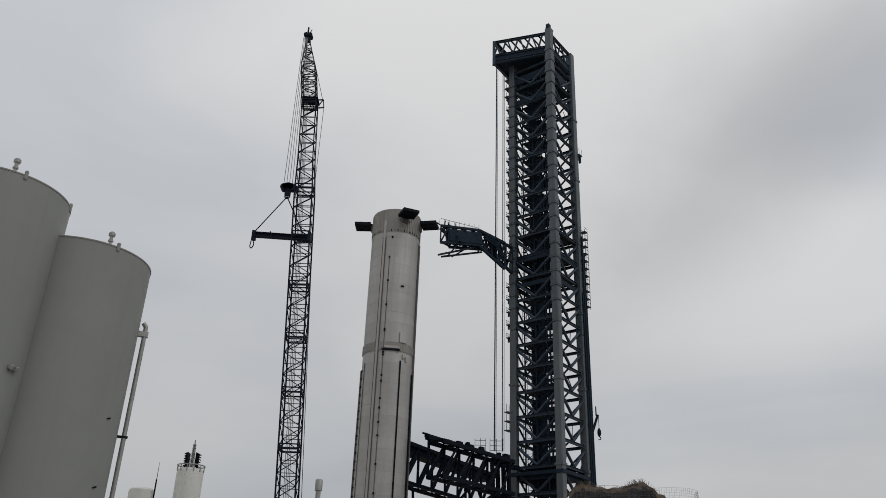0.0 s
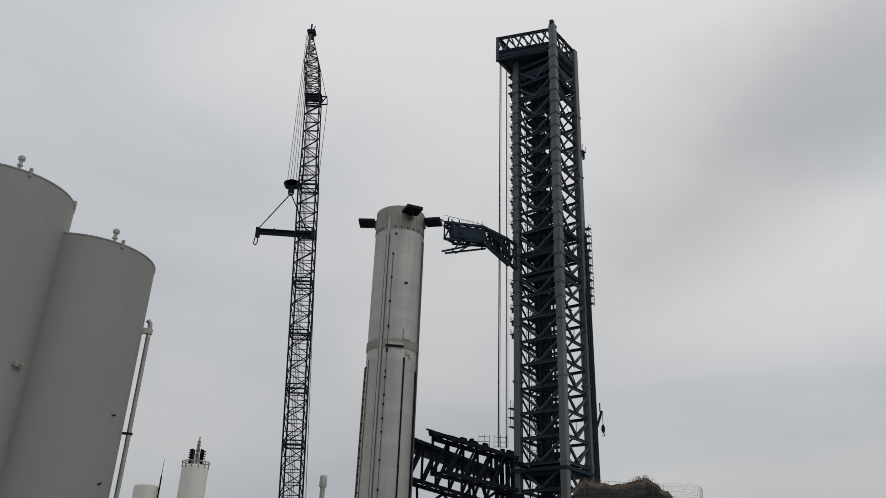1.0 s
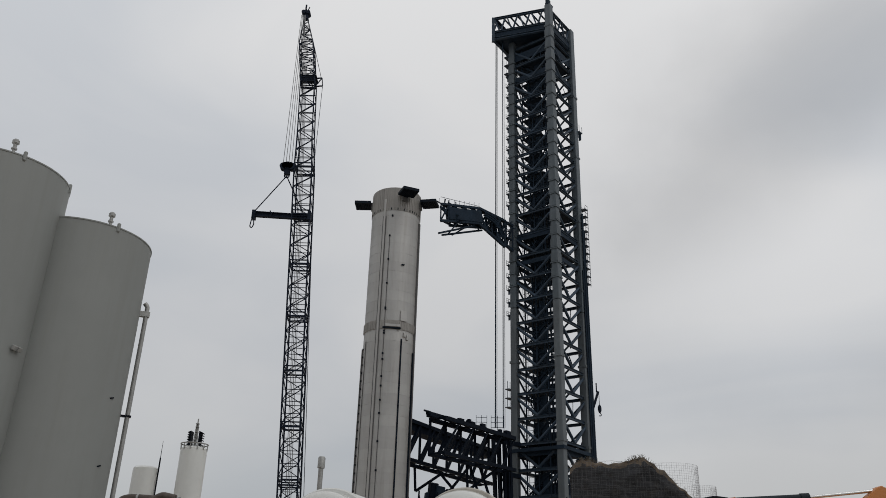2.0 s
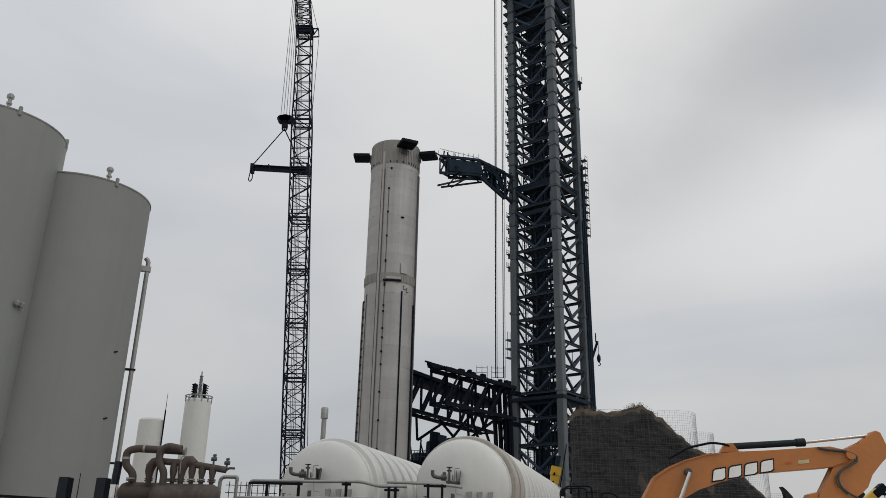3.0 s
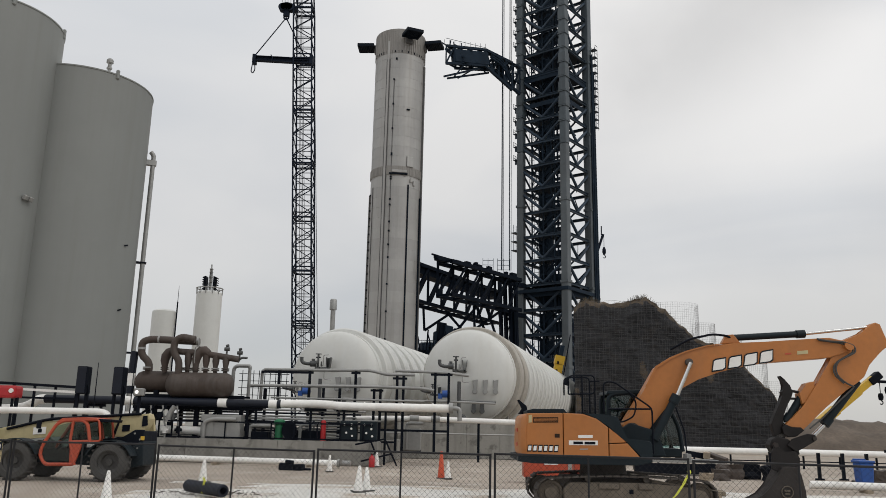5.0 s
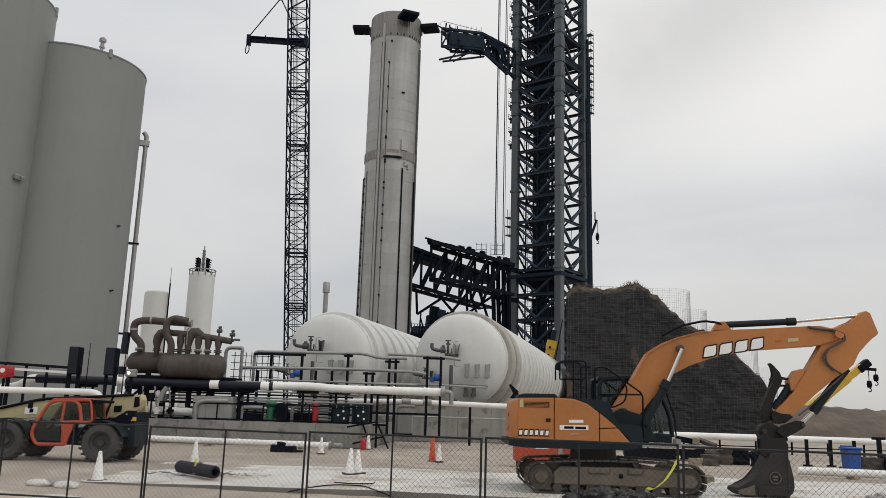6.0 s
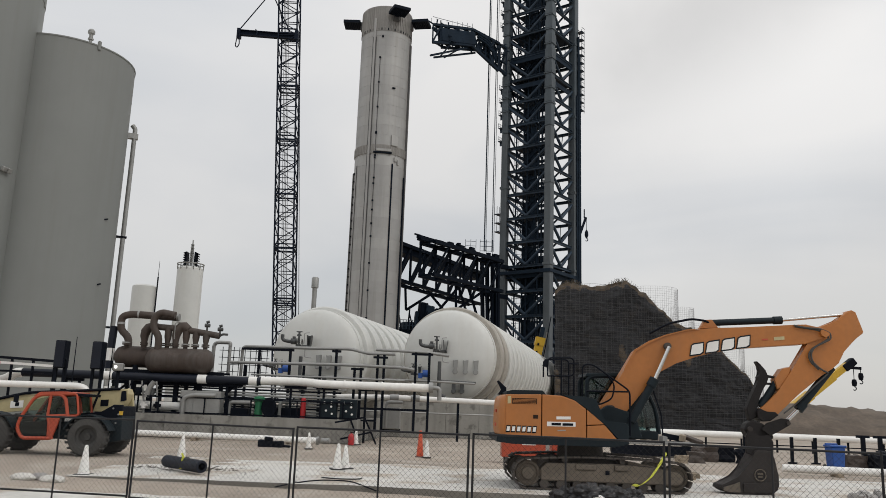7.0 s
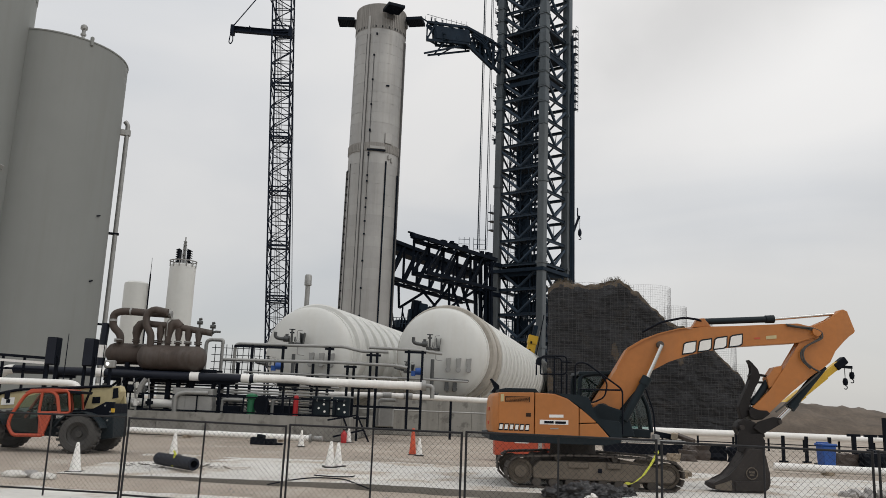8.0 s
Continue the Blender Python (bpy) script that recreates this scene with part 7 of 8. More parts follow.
bev_plate("worn_tip", [(8.52, 1.90), (8.49, 2.06), (8.58, 2.16), (8.75, 2.06), (8.97, 2.08), (9.06, 2.0), (8.84, 1.84), (8.64, 1.82)], 21.0, 21.44, GREASY, stick, "worn dark stick end", 0.02, ref=21.2)
bm = bmesh.new()
tube(bm, rounded([(9.45, 20.94, 4.33), (9.75, 20.92, 4.27), (10.15, 20.9, 4.26), (10.38, 20.9, 4.17), (10.40, 20.9, 4.0), (9.96, 20.93, 3.78), (9.85, 20.94, 3.60), (9.90, 20.95, 3.38), (10.12, 20.96, 3.2), (10.31, 20.97, 3.12)], 0.16), 0.024, 8)
tube(bm, rounded([(9.5, 20.96, 4.30), (10.12, 20.93, 4.22), (10.34, 20.93, 4.1), (10.34, 20.93, 4.0), (9.9, 20.95, 3.74), (9.8, 20.95, 3.58), (9.84, 20.96, 3.4), (10.06, 20.97, 3.2)], 0.14), 0.022, 8)
tube(bm, rounded([(10.3, 20.98, 3.1), (9.9, 20.98, 2.75), (9.4, 20.98, 2.28), (9.1, 20.98, 2.05)], 0.1), 0.022, 8)
part("hose", bm, RUBBER, stick, "black hydraulic hose", True)


def ram(p0, p1, p2, r, parent):
    bm = bmesh.new()
    rod(bm, p0, p1, r, None, 18)
    d = (Vector(p1) - Vector(p0)).normalized()
    rod(bm, Vector(p1) - d * 0.22, p1, r * 1.25, None, 18)
    b = part("ram_barrel", bm, CHARCOAL, parent, "dark hydraulic barrel", True)
    bm = bmesh.new()
    rod(bm, p1, p2, r * 0.5, None, 14)
    part("ram_rod", bm, CHROME, b, "bright chrome rod", True)


ram((7.28, 21.22, 4.34), (9.25, 21.22, 4.49), (11.12, 21.22, 4.72), 0.085, ex)
ram((5.10, 20.8, 1.70), (5.72, 20.8, 2.80), (6.11, 20.8, 3.64), 0.105, ex)
ram((5.10, 21.65, 1.70), (5.72, 21.65, 2.80), (6.11, 21.65, 3.64), 0.125, ex)
ram((10.52, 21.22, 3.28), (9.58, 21.22, 2.16), (9.16, 21.22, 1.76), 0.105, ex)
ram((9.02, 21.22, 2.82), (8.60, 21.22, 2.20), (8.42, 21.22, 1.98), 0.095, ex)
bar("thumb_rod", rd(GREASY), (8.78, 21.22, 3.0), (9.10, 21.22, 2.95), 0.07, ex)
bar("thumb_rod", rd(GREASY), (8.72, 21.22, 2.80), (9.06, 21.22, 2.80), 0.06, ex)
bev_plate("boom_foot", [(4.3, 1.27), (4.3, 1.9), (4.6, 2.1), (5.3, 1.9), (5.5, 1.27)], 20.8, 21.62, CHARCOAL, ex, "charcoal boom foot", 0.03, ref=21.2)
bev_plate("link", [(8.14, 1.61), (8.21, 1.76), (8.34, 1.84), (8.62, 1.78), (8.86, 1.60), (8.90, 1.40), (8.53, 1.27), (8.23, 1.43)], 20.96, 21.3, GREASY, ex, "", 0.03, ref=21.2)
for y in (20.88, 21.32):
    bev_plate("link_arm", [(8.60, 1.62), (8.72, 1.78), (9.12, 1.92), (9.33, 1.90), (9.35, 1.76), (9.02, 1.57), (8.82, 1.46)], y, y + 0.05, GREASY, ex, "", 0.015, ref=21.2)
for x, z, r in ((8.29, 1.62, 0.06), (9.29, 1.80, 0.05), (8.70, 1.02, 0.05)):
    bm = bmesh.new()
    rod(bm, (x * 0.985, 20.84, 1.87 + (z - 1.87) * 0.985), (x * 0.985, 21.38, 1.87 + (z - 1.87) * 0.985), r, None, 16)
    part("pivot_pin", bm, BUCKET, ex, "worn pivot pin", True)
bk = bev_plate("bucket", [(7.50, 0.20), (7.48, 0.11), (7.62, 0.02), (8.0, -0.01), (8.48, -0.02), (8.80, -0.01), (8.95, 0.10), (9.0, 0.25), (8.98, 0.5), (8.91, 0.88), (8.83, 1.08), (8.55, 1.10), (8.42, 1.08), (8.30, 0.86), (8.14, 0.58), (7.94, 0.37), (7.72, 0.26)], 20.72, 21.36, BUCKET, ex, "worn brown steel digging bucket", 0.03, ref=21.2)
for y in (20.85, 21.2):
    bev_plate("bucket_ear", [(8.16, 1.02), (8.18, 1.43), (8.29, 1.66), (8.52, 1.44), (8.79, 1.48), (8.89, 1.31), (8.87, 0.90), (8.72, 0.80)], y, y + 0.07, GREASY, bk, "", 0.015, ref=21.2)
bev_plate("wear_plate", [(8.07, 0.03), (8.07, 0.25), (8.93, 0.30), (8.90, 0.10), (8.78, 0.03)], 20.69, 20.73, BUCKET, bk, "", 0.01, ref=21.2)
bev_plate("side_cutter", [(7.56, 0.06), (7.56, 0.14), (7.80, 0.21), (7.98, 0.28), (7.99, 0.02), (7.7, 0.02)], 20.68, 20.75, MUD, bk, "scraped cutting edge", 0.012, ref=21.2)
bm = bmesh.new()
tube(bm, [(8.31 + 0.14 * math.cos(a), 20.70, 0.50 + 0.14 * math.sin(a)) for a in [0.2618 * i for i in range(25)]], 0.014, 6)
box(bm, (8.31, 20.705, 0.53), (0.14, 0.02, 0.05))
box(bm, (8.31, 20.705, 0.46), (0.11, 0.02, 0.04))
part("stamped_disc", bm, MUD, bk, "plain round stamped mark")
bev_plate("thumb", [(8.51, 3.37), (8.55, 3.38), (8.64, 3.29), (8.77, 3.15), (8.84, 2.96), (8.77, 2.78), (8.6, 2.55), (8.51, 2.32), (8.47, 1.92), (8.29, 1.82), (8.22, 2.14), (8.34, 2.42), (8.48, 2.70), (8.58, 2.88), (8.54, 2.97), (8.62, 3.02), (8.63, 3.14), (8.58, 3.26)], 21.10, 21.30, GREASY, ex, "dark curved thumb claw", 0.025, ref=21.2)
# yellow strap over the track
strap = thing("lashing_strap", (5.55, 19.9, 0), "bright yellow webbing strap hanging over the track", "strap")
bm = bmesh.new()
pts = [Vector(p) for p in ((5.72, 20.05, 0.98), (5.70, 19.93, 0.94), (5.52, 19.90, 0.66), (5.34, 19.88, 0.42), (5.15, 19.88, 0.26), (5.02, 19.86, 0.20), (4.90, 19.84, 0.24))]
for a, b in zip(pts, pts[1:]):
    w = Vector((0.045, 0, 0.02))
    vs_ = [bm.verts.new(a - w), bm.verts.new(a + w), bm.verts.new(b + w), bm.verts.new(b - w)]
    bm.faces.new(vs_)
bmesh.ops.remove_doubles(bm, verts=bm.verts, dist=0.001)
bmesh.ops.solidify(bm, geom=bm.faces[:], thickness=0.008)
part("webbing", bm, HIVIS, strap)
# dark plastic bundle in front of the tracks
hp = thing("plastic_bundle", (3.9, 18.9, 0), "heap of crumpled black plastic sheeting", "plastic sheet")
for i, (x, y, r, m) in enumerate(((3.1, 18.7, 0.22, TARP), (3.5, 18.6, 0.3, TARP), (4.0, 18.8, 0.26, TARP), (4.4, 18.9, 0.24, TARP), (4.7, 19.1, 0.18, TARP), (3.72, 18.4, 0.11, CONE_WHITE), (4.2, 18.5, 0.2, TARP))):
    bm = bmesh.new()
    bmesh.ops.create_icosphere(bm, subdivisions=4, radius=1)
    for v in bm.verts:
        k = 1 + 0.45 * noise.noise(v.co * 1.6 + Vector((i * 3, 0, 0))) + 0.25 * noise.noise(v.co * 4 + Vector((0, i * 5, 0)))
        v.co = Vector((x, y, r * 0.15)) + Vector((v.co.x * r * 1.5, v.co.y * r, max(-0.3, v.co.z) * r * 0.9)) * k
    part("fold", bm, m, hp, "scrap of white plastic" if m is CONE_WHITE else "")

# ---- telehandler ----
th = thing("telehandler", (-11.6, 27.0, 0), "cream telescopic handler with an orange-red cab frame", "telehandler")
TY = 25.95


bm = bmesh.new()
box(bm, (0, 0, 0), (0.045, 0.22, 0.07))
bevelled(bm, 0.008)
LUG = bpy.data.meshes.new("lug")
bm.to_mesh(LUG)
bm.free()
LUG.materials.append(RUBBER)


def wheel(x, y, r=0.6):
    bm = bmesh.new()
    lathe(bm, [(r * 0.56, -0.2), (r * 0.62, -0.23), (r * 0.9, -0.22), (r * 0.97, -0.17), (r, -0.1), (r, 0.1), (r * 0.97, 0.17), (r * 0.9, 0.22), (r * 0.62, 0.23), (r * 0.56, 0.2)], (x, y, r), (0, 1, 0), 40)
    ob = part("tyre", bm, RUBBER, th, "dusty black tyre with chunky lugs")
    for i in range(20):
        for side_ in (-1, 1):
            a = 2 * math.pi * i / 20 + (0.157 if side_ > 0 else 0)
            c = Vector((x + r * math.cos(a), y + 0.105 * side_, r + r * math.sin(a)))
            mesh_piece("lug", LUG, Matrix.Translation(c) @ Euler((0, -a, 0.5 * side_)).to_matrix().to_4x4(), ob)
    bm = bmesh.new()
    lathe(bm, [(0, -0.10), (0.10, -0.11), (0.12, -0.04), (0.24, -0.03), (0.27, -0.12), (r * 0.56, -0.16), (r * 0.56, 0.16), (0, 0.1)], (x, y, r), (0, 1, 0), 28)
    part("rim", bm, RUBBER, ob, "dusty dark rim", True)


for x, y in ((-10.7, TY + 0.1), (-13.7, TY + 0.1), (-10.7, TY + 2.0), (-13.7, TY + 2.0)):
    wheel(x, y)
bev_plate("chassis", [(-13.6, 0.55), (-13.6, 0.95), (-12.6, 1.0), (-10.3, 1.0), (-9.95, 1.25), (-9.85, 1.25), (-9.8, 0.5), (-10.2, 0.42)], TY + 0.45, TY + 1.65, CHARCOAL, th, "black chassis", 0.03)
for x in (-10.7, -13.7):
    bm = bmesh.new()
    pts = [(x + 0.74 * math.cos(a), TY + 0.1, 0.56 + 0.70 * math.sin(a)) for a in [radians(20 + 14 * i) for i in range(11)]]
    for a, b in zip(pts, pts[1:]):
        vs_ = [bm.verts.new(Vector(p) + Vector((0, o, 0))) for p, o in ((a, -0.26), (b, -0.26), (b, 0.3), (a, 0.3))]
        bm.faces.new(vs_)
    bmesh.ops.remove_doubles(bm, verts=bm.verts, dist=0.001)
    bmesh.ops.solidify(bm, geom=bm.faces[:], thickness=0.03)
    part("mudguard", bm, CHARCOAL, th, "black mudguard")
# cab: tubular orange-red frame with a lower door panel
cabt = bev_plate("door_panel", [(-11.931, 0.52), (-11.970, 1.14), (-11.815, 1.20), (-11.572, 1.20), (-11.640, 0.95), (-11.766, 0.52)], TY - 0.08, TY + 0.0, RED, th, "orange-red lower door", 0.02)
for y in (TY - 0.05, TY + 0.95):
    bm = bmesh.new()
    tube(bm, rounded([(-11.815, y, 0.52), (-12.706, y, 0.50), (-12.900, y, 0.80), (-12.832, y, 1.10), (-12.474, y, 1.74), (-12.251, y, 1.86), (-11.640, y, 1.88), (-11.476, y, 1.75), (-11.350, y, 1.20)], 0.12), 0.055, 8)
    tube(bm, rounded([(-11.766, y, 0.5), (-11.989, y, 1.2), (-11.950, y, 1.85)], 0.1), 0.045, 8)
    tube(bm, [(-11.989, y, 1.20), (-11.350, y, 1.24)], 0.045, 8)
    tube(bm, rounded([(-11.815, y, 1.86), (-11.136, y, 1.90), (-11.020, y, 1.24), (-11.350, y, 1.22)], 0.1), 0.035, 8)
    part("cab_frame", bm, RED, cabt, "orange-red cab frame", True)
    for o in ([(-12.784, 0.62), (-12.822, 1.1), (-12.474, 1.68), (-12.028, 1.80), (-12.047, 1.2), (-11.912, 0.6)], [(-11.912, 1.25), (-11.892, 1.82), (-11.650, 1.83), (-11.524, 1.72), (-11.408, 1.26)], [(-11.330, 1.28), (-11.427, 1.8), (-11.185, 1.84), (-11.088, 1.28)]):
        g = bev_plate("pane", o, y - 0.008, y + 0.008, GLASS, cabt, "tinted cab window", 0)
        g.visible_shadow = False
bev_plate("cab_roof", [(-12.493, 1.80), (-12.299, 1.93), (-11.621, 1.97), (-11.185, 1.95), (-11.156, 1.88), (-12.202, 1.86)], TY - 0.1, TY + 1.0, RED, cabt, "", 0.02)
bev_plate("seat", [(-11.815, 0.8), (-11.737, 1.45), (-11.815, 1.5), (-11.931, 1.1), (-12.251, 1.05), (-12.251, 0.8)], TY + 0.2, TY + 0.75, BLACK, cabt, "black seat", 0.03)
bm = bmesh.new()
tube(bm, [(-12.4 + 0.16 * math.cos(a), TY + 0.45 + 0.16 * math.sin(a), 1.30 + 0.05 * math.cos(a)) for a in [0.3 * i for i in range(22)]], 0.018, 6)
rod(bm, (-12.590, TY + 0.45, 0.95), (-12.396, TY + 0.45, 1.28), 0.03, None, 8)
part("steering_wheel", bm, BLACK, cabt)
# boom behind the cab
bev_plate("boom", [(-14.9, 1.05), (-14.9, 1.45), (-13.3, 1.80), (-11.5, 1.92), (-10.0, 2.10), (-9.62, 2.12), (-9.55, 1.95), (-9.75, 1.50), (-10.3, 1.38), (-12.0, 1.40), (-13.3, 1.28)], TY + 1.02, TY + 1.5, CREAM, th, "long cream telescopic boom", 0.03, ref=26.0)
bev_plate("boom_band", [(-10.72, 1.38), (-10.52, 2.04), (-10.46, 2.045), (-10.64, 1.38)], TY + 1.0, TY + 1.03, BLACK, th, "", 0, ref=26.0)
bev_plate("boom_decal", [(-10.42, 1.55), (-10.42, 1.75), (-10.18, 1.77), (-10.18, 1.57)], TY + 1.0, TY + 1.025, BLACK, th, "black decal", 0, ref=26.0)
dd = bev_plate("boom_decal", [(-13.25, 1.40), (-13.25, 1.62), (-12.85, 1.65), (-12.85, 1.43)], TY + 1.0, TY + 1.025, DECAL_WHITE, th, "white decal", 0, ref=26.0)
bev_plate("mark", [(-13.1, 1.46), (-13.1, 1.58), (-12.98, 1.59), (-12.98, 1.47)], TY + 0.99, TY + 1.01, BLACK, dd, "", 0, ref=26.0)
bm = bmesh.new()
tube(bm, rounded([(-14.6, TY + 0.98, 1.55), (-13.2, TY + 0.98, 1.90), (-11.5, TY + 0.98, 2.02), (-10.2, TY + 0.98, 2.12)], 0.3), 0.045, 8)
part("hose", bm, BLACK, th, "black hose bundle along the boom", True)
bev_plate("rear_cowl", [(-10.35, 0.7), (-10.35, 1.35), (-10.1, 1.55), (-9.72, 1.58), (-9.66, 0.65), (-9.85, 0.5)], TY + 0.5, TY + 1.75, BLACK, th, "black rear cowl", 0.06, 3, ref=26.0)
bev_plate("boom_pivot", [(-10.0, 1.4), (-9.85, 1.95), (-9.6, 2.15), (-9.45, 2.0), (-9.35, 1.4)], TY + 1.6, TY + 1.75, CREAM, th, "", 0.03, ref=26.0)
bev_plate("tail_lamp", [(-9.8, 1.3), (-9.8, 1.42), (-9.7, 1.42), (-9.7, 1.3)], TY + 0.45, TY + 0.52, YELLOW, th, "amber lamp", 0, ref=26.0)
bm = bmesh.new()
box(bm, (-13.0, TY - 0.12, 1.72), (0.16, 0.05, 0.26))
bevelled(bm, 0.02)
part("mirror", bm, BLACK, th, "black wing mirror")
bev_plate("fork_carriage", [(-15.1, 0.3), (-15.1, 1.5), (-14.85, 1.6), (-14.7, 0.3)], TY + 0.2, TY + 1.9, CHARCOAL, th, "black fork carriage", 0.03, ref=26.0)
bev_plate("visor", [(-11.22, 1.84), (-11.18, 1.93), (-10.72, 1.90), (-10.74, 1.82)], TY - 0.05, TY + 0.8, BLACK, th, "black roof visor", 0.015)
# flat black plate paints the shade inside the boom's pin socket
bev_plate("boom_socket", [(-9.80, 1.72), (-9.80, 2.04), (-9.66, 2.06), (-9.62, 1.76)], TY + 0.99, TY + 1.03, BLACK, th, "boom pin socket, its shaded recess painted black", 0, ref=26.0)
bev_plate("engine_cover", [(-11.05, 0.95), (-11.0, 1.32), (-10.35, 1.36), (-10.0, 1.62), (-9.72, 1.62), (-9.7, 0.9)], TY + 0.46, TY + 0.6, BLACK, th, "black engine cover", 0.03, ref=26.0)
bm = bmesh.new()
for p in ((-9.98, 1.5), (-9.8, 1.32), (-9.86, 1.05)):
    rod(bm, (p[0] * 1.017, TY + 0.455, 1.87 + (p[1] - 1.87) * 1.017), (p[0] * 1.017, TY + 0.44, 1.87 + (p[1] - 1.87) * 1.017), 0.03, None, 10)
part("bolt", bm, GALV, th, "pale bolt heads")
th.location.x -= 0.05
sg = thing("warning_sign", (-13.7, 24.9, 0), "small two-tone warning sign on the fence line", "sign")
bev_plate("board", [(-13.95, 0.58), (-13.95, 1.16), (-13.62, 1.17), (-13.62, 0.59)], 24.9, 24.93, CREAM, sg, "", 0)
bev_plate("header", [(-13.95, 0.92), (-13.95, 1.16), (-13.62, 1.17), (-13.62, 0.93)], 24.885, 24.9, CHARCOAL, sg, "", 0)
for z, x0, h, m in ((1.0, -13.92, 0.11, DECAL_WHITE), (0.82, -13.92, 0.035, BLACK), (0.75, -13.92, 0.035, BLACK), (0.67, -13.92, 0.035, BLACK)):
    bev_plate("bar", [(x0, z), (x0, z + h), (-13.66, z + h), (-13.66, z)], 24.875, 24.888, m, sg, "", 0)
bar("post", sq(BLACK), (-13.8, 24.96, 0), (-13.8, 24.96, 1.2), 0.05, sg)

# ---- cones, pipe roll, sandbags, small yard things ----
def make_cone(p, h, material, label, group="traffic cones", slim=1.0):
    ob = thing("traffic_cone", p, label, "traffic cone", group)
    p = Vector(p)
    bm = bmesh.new()
    lathe(bm, [(h * 0.22 * slim, 0.03), (h * 0.19 * slim, 0.05), (h * 0.055, h * 0.97), (h * 0.04, h), (0, h)], p, seg=24)
    part("cone", bm, material, ob, "", True)
    bm = bmesh.new()
    box(bm, p + Vector((0, 0, 0.02)), (h * 0.52 * slim, h * 0.52 * slim, 0.04))
    bevelled(bm, 0.012)
    part("base", bm, RUBBER, ob, "black rubber base")
    return ob


cone = make_cone((-8.7, 21.05, -0.1), 0.74, CONE_WHITE, "faded white traffic cone on a black base")
for x, y, s, rz in ((-2.67, 24.1, 1.0, 20), (-2.47, 24.5, 0.93, 50), (-5.04, 34.4, 0.9, 10), (-3.55, 39.5, 1.0, 35), (-0.11, 31.3, 0.86, 5), (-7.95, 26.6, 1.0, 70)):
    c = copy_thing(cone, pose(x, y, 0.015, random.uniform(-2, 2), random.uniform(-2, 2), rz))
    c.scale = (s, s, s)
make_cone((-0.37, 31.6, 0.0), 1.0, CONE_ORANGE, "tall orange traffic cone beside a white one", slim=0.7)
ext = thing("fire_extinguisher", (-3.75, 39.2, 0), "red fire extinguisher standing on the ground", "extinguisher")
bm = bmesh.new()
lathe(bm, [(0, 0), (0.13, 0), (0.14, 0.03), (0.14, 0.42), (0.1, 0.5), (0.04, 0.53), (0.04, 0.58), (0, 0.58)], (-3.75, 39.2, 0), seg=20)
body = part("cylinder", bm, SCARLET, ext, "", True)
bm = bmesh.new()
box(bm, (-3.72, 39.2, 0.60), (0.18, 0.05, 0.05))
part("handle", bm, BLACK, ext)
roll = thing("drain_pipe_roll", (-6.55, 22.2, 0.0), "black corrugated plastic pipe lying on the ground", "pipe")
bm = bmesh.new()
a, b = Vector((-7.25, 22.95, 0.18)), Vector((-5.85, 21.45, 0.17))
prof, L = [(0.10, 0.0), (0.14, 0.0)], (b - a).length
n = 44
for i in range(n + 1):
    prof.append((0.165 if i % 2 else 0.15, L * i / n))
prof += [(0.10, L), (0.10, L - 0.6), (0, L - 0.6)]
lathe(bm, prof, a, b - a, 28)
part("pipe", bm, PIPE_BLACK, roll, "", True)
tie = thing("hazard_tape", (-6.55, 22.1, 0.3), "scrap of yellow tape on the black pipe", "tape")
bm = bmesh.new()
box(bm, (-6.55, 22.02, 0.22), (0.05, 0.012, 0.36), Euler((0.3, 0.2, 0)).to_matrix())
box(bm, (-6.53, 22.0, 0.40), (0.05, 0.012, 0.14), Euler((0.1, -0.5, 0)).to_matrix())
part("tape", bm, HIVIS, tie)
for x, y, s in ((-9.35, 19.3, 1.0), (-9.05, 19.5, 0.8), (-8.65, 19.25, 1.05)):
    bm = bmesh.new()
    bmesh.ops.create_icosphere(bm, subdivisions=3, radius=1)
    for v in bm.verts:
        k = 1 + 0.2 * noise.noise(v.co * 2 + Vector((x, y, 0)))
        v.co = Vector((x, y, ground_z(x, y) + 0.05)) + Vector((v.co.x * 0.28 * s, v.co.y * 0.17, v.co.z * 0.11)) * k
    whole("sandbag", bm, BAG if s != 0.8 else STONE, "slumped pale sandbag on the gravel", "sandbag", "sandbags", "", True)
for x, y in ((3.5, 30.3), (5.45, 31.2)):
    ob = thing("job_box", (x, y, 0), "orange-red steel site tool chest", "tool chest", "site tool chests")
    bm = bmesh.new()
    box(bm, (x, y, 0.52), (1.75, 0.7, 0.62))
    bevelled(bm, 0.02)
    body = part("body", bm, RED, ob)
    bm = bmesh.new()
    box(bm, (x, y, 0.88), (1.79, 0.74, 0.10))
    bevelled(bm, 0.02)
    part("lid", bm, RED, ob)
    bm = bmesh.new()
    box(bm, (x + 0.1, y - 0.356, 0.72), (0.5, 0.012, 0.12))
    part("mark", bm, DECAL_WHITE, body, "plain white maker's mark")
    bm = bmesh.new()
    box(bm, (x + 0.78, y - 0.36, 0.6), (0.14, 0.02, 0.3))
    part("label", bm, DECAL_GREY, body)
    for k in (-0.7, 0.7):
        bm = bmesh.new()
        box(bm, (x + k, y, 0.1), (0.12, 0.66, 0.22))
        part("skid", bm, BLACK, ob)
bn = thing("waste_bin", (16.2, 32.8, 0), "blue plastic wheeled waste bin", "bin")
bm = bmesh.new()
vsb = box(bm, (16.2, 32.8, 0.46), (0.56, 0.6, 0.86))
for v in vsb:
    if v.co.z < 0.3:
        v.co.x = 16.2 + (v.co.x - 16.2) * 0.8
bevelled(bm, 0.03)
part("body", bm, BLUE, bn)
bm = bmesh.new()
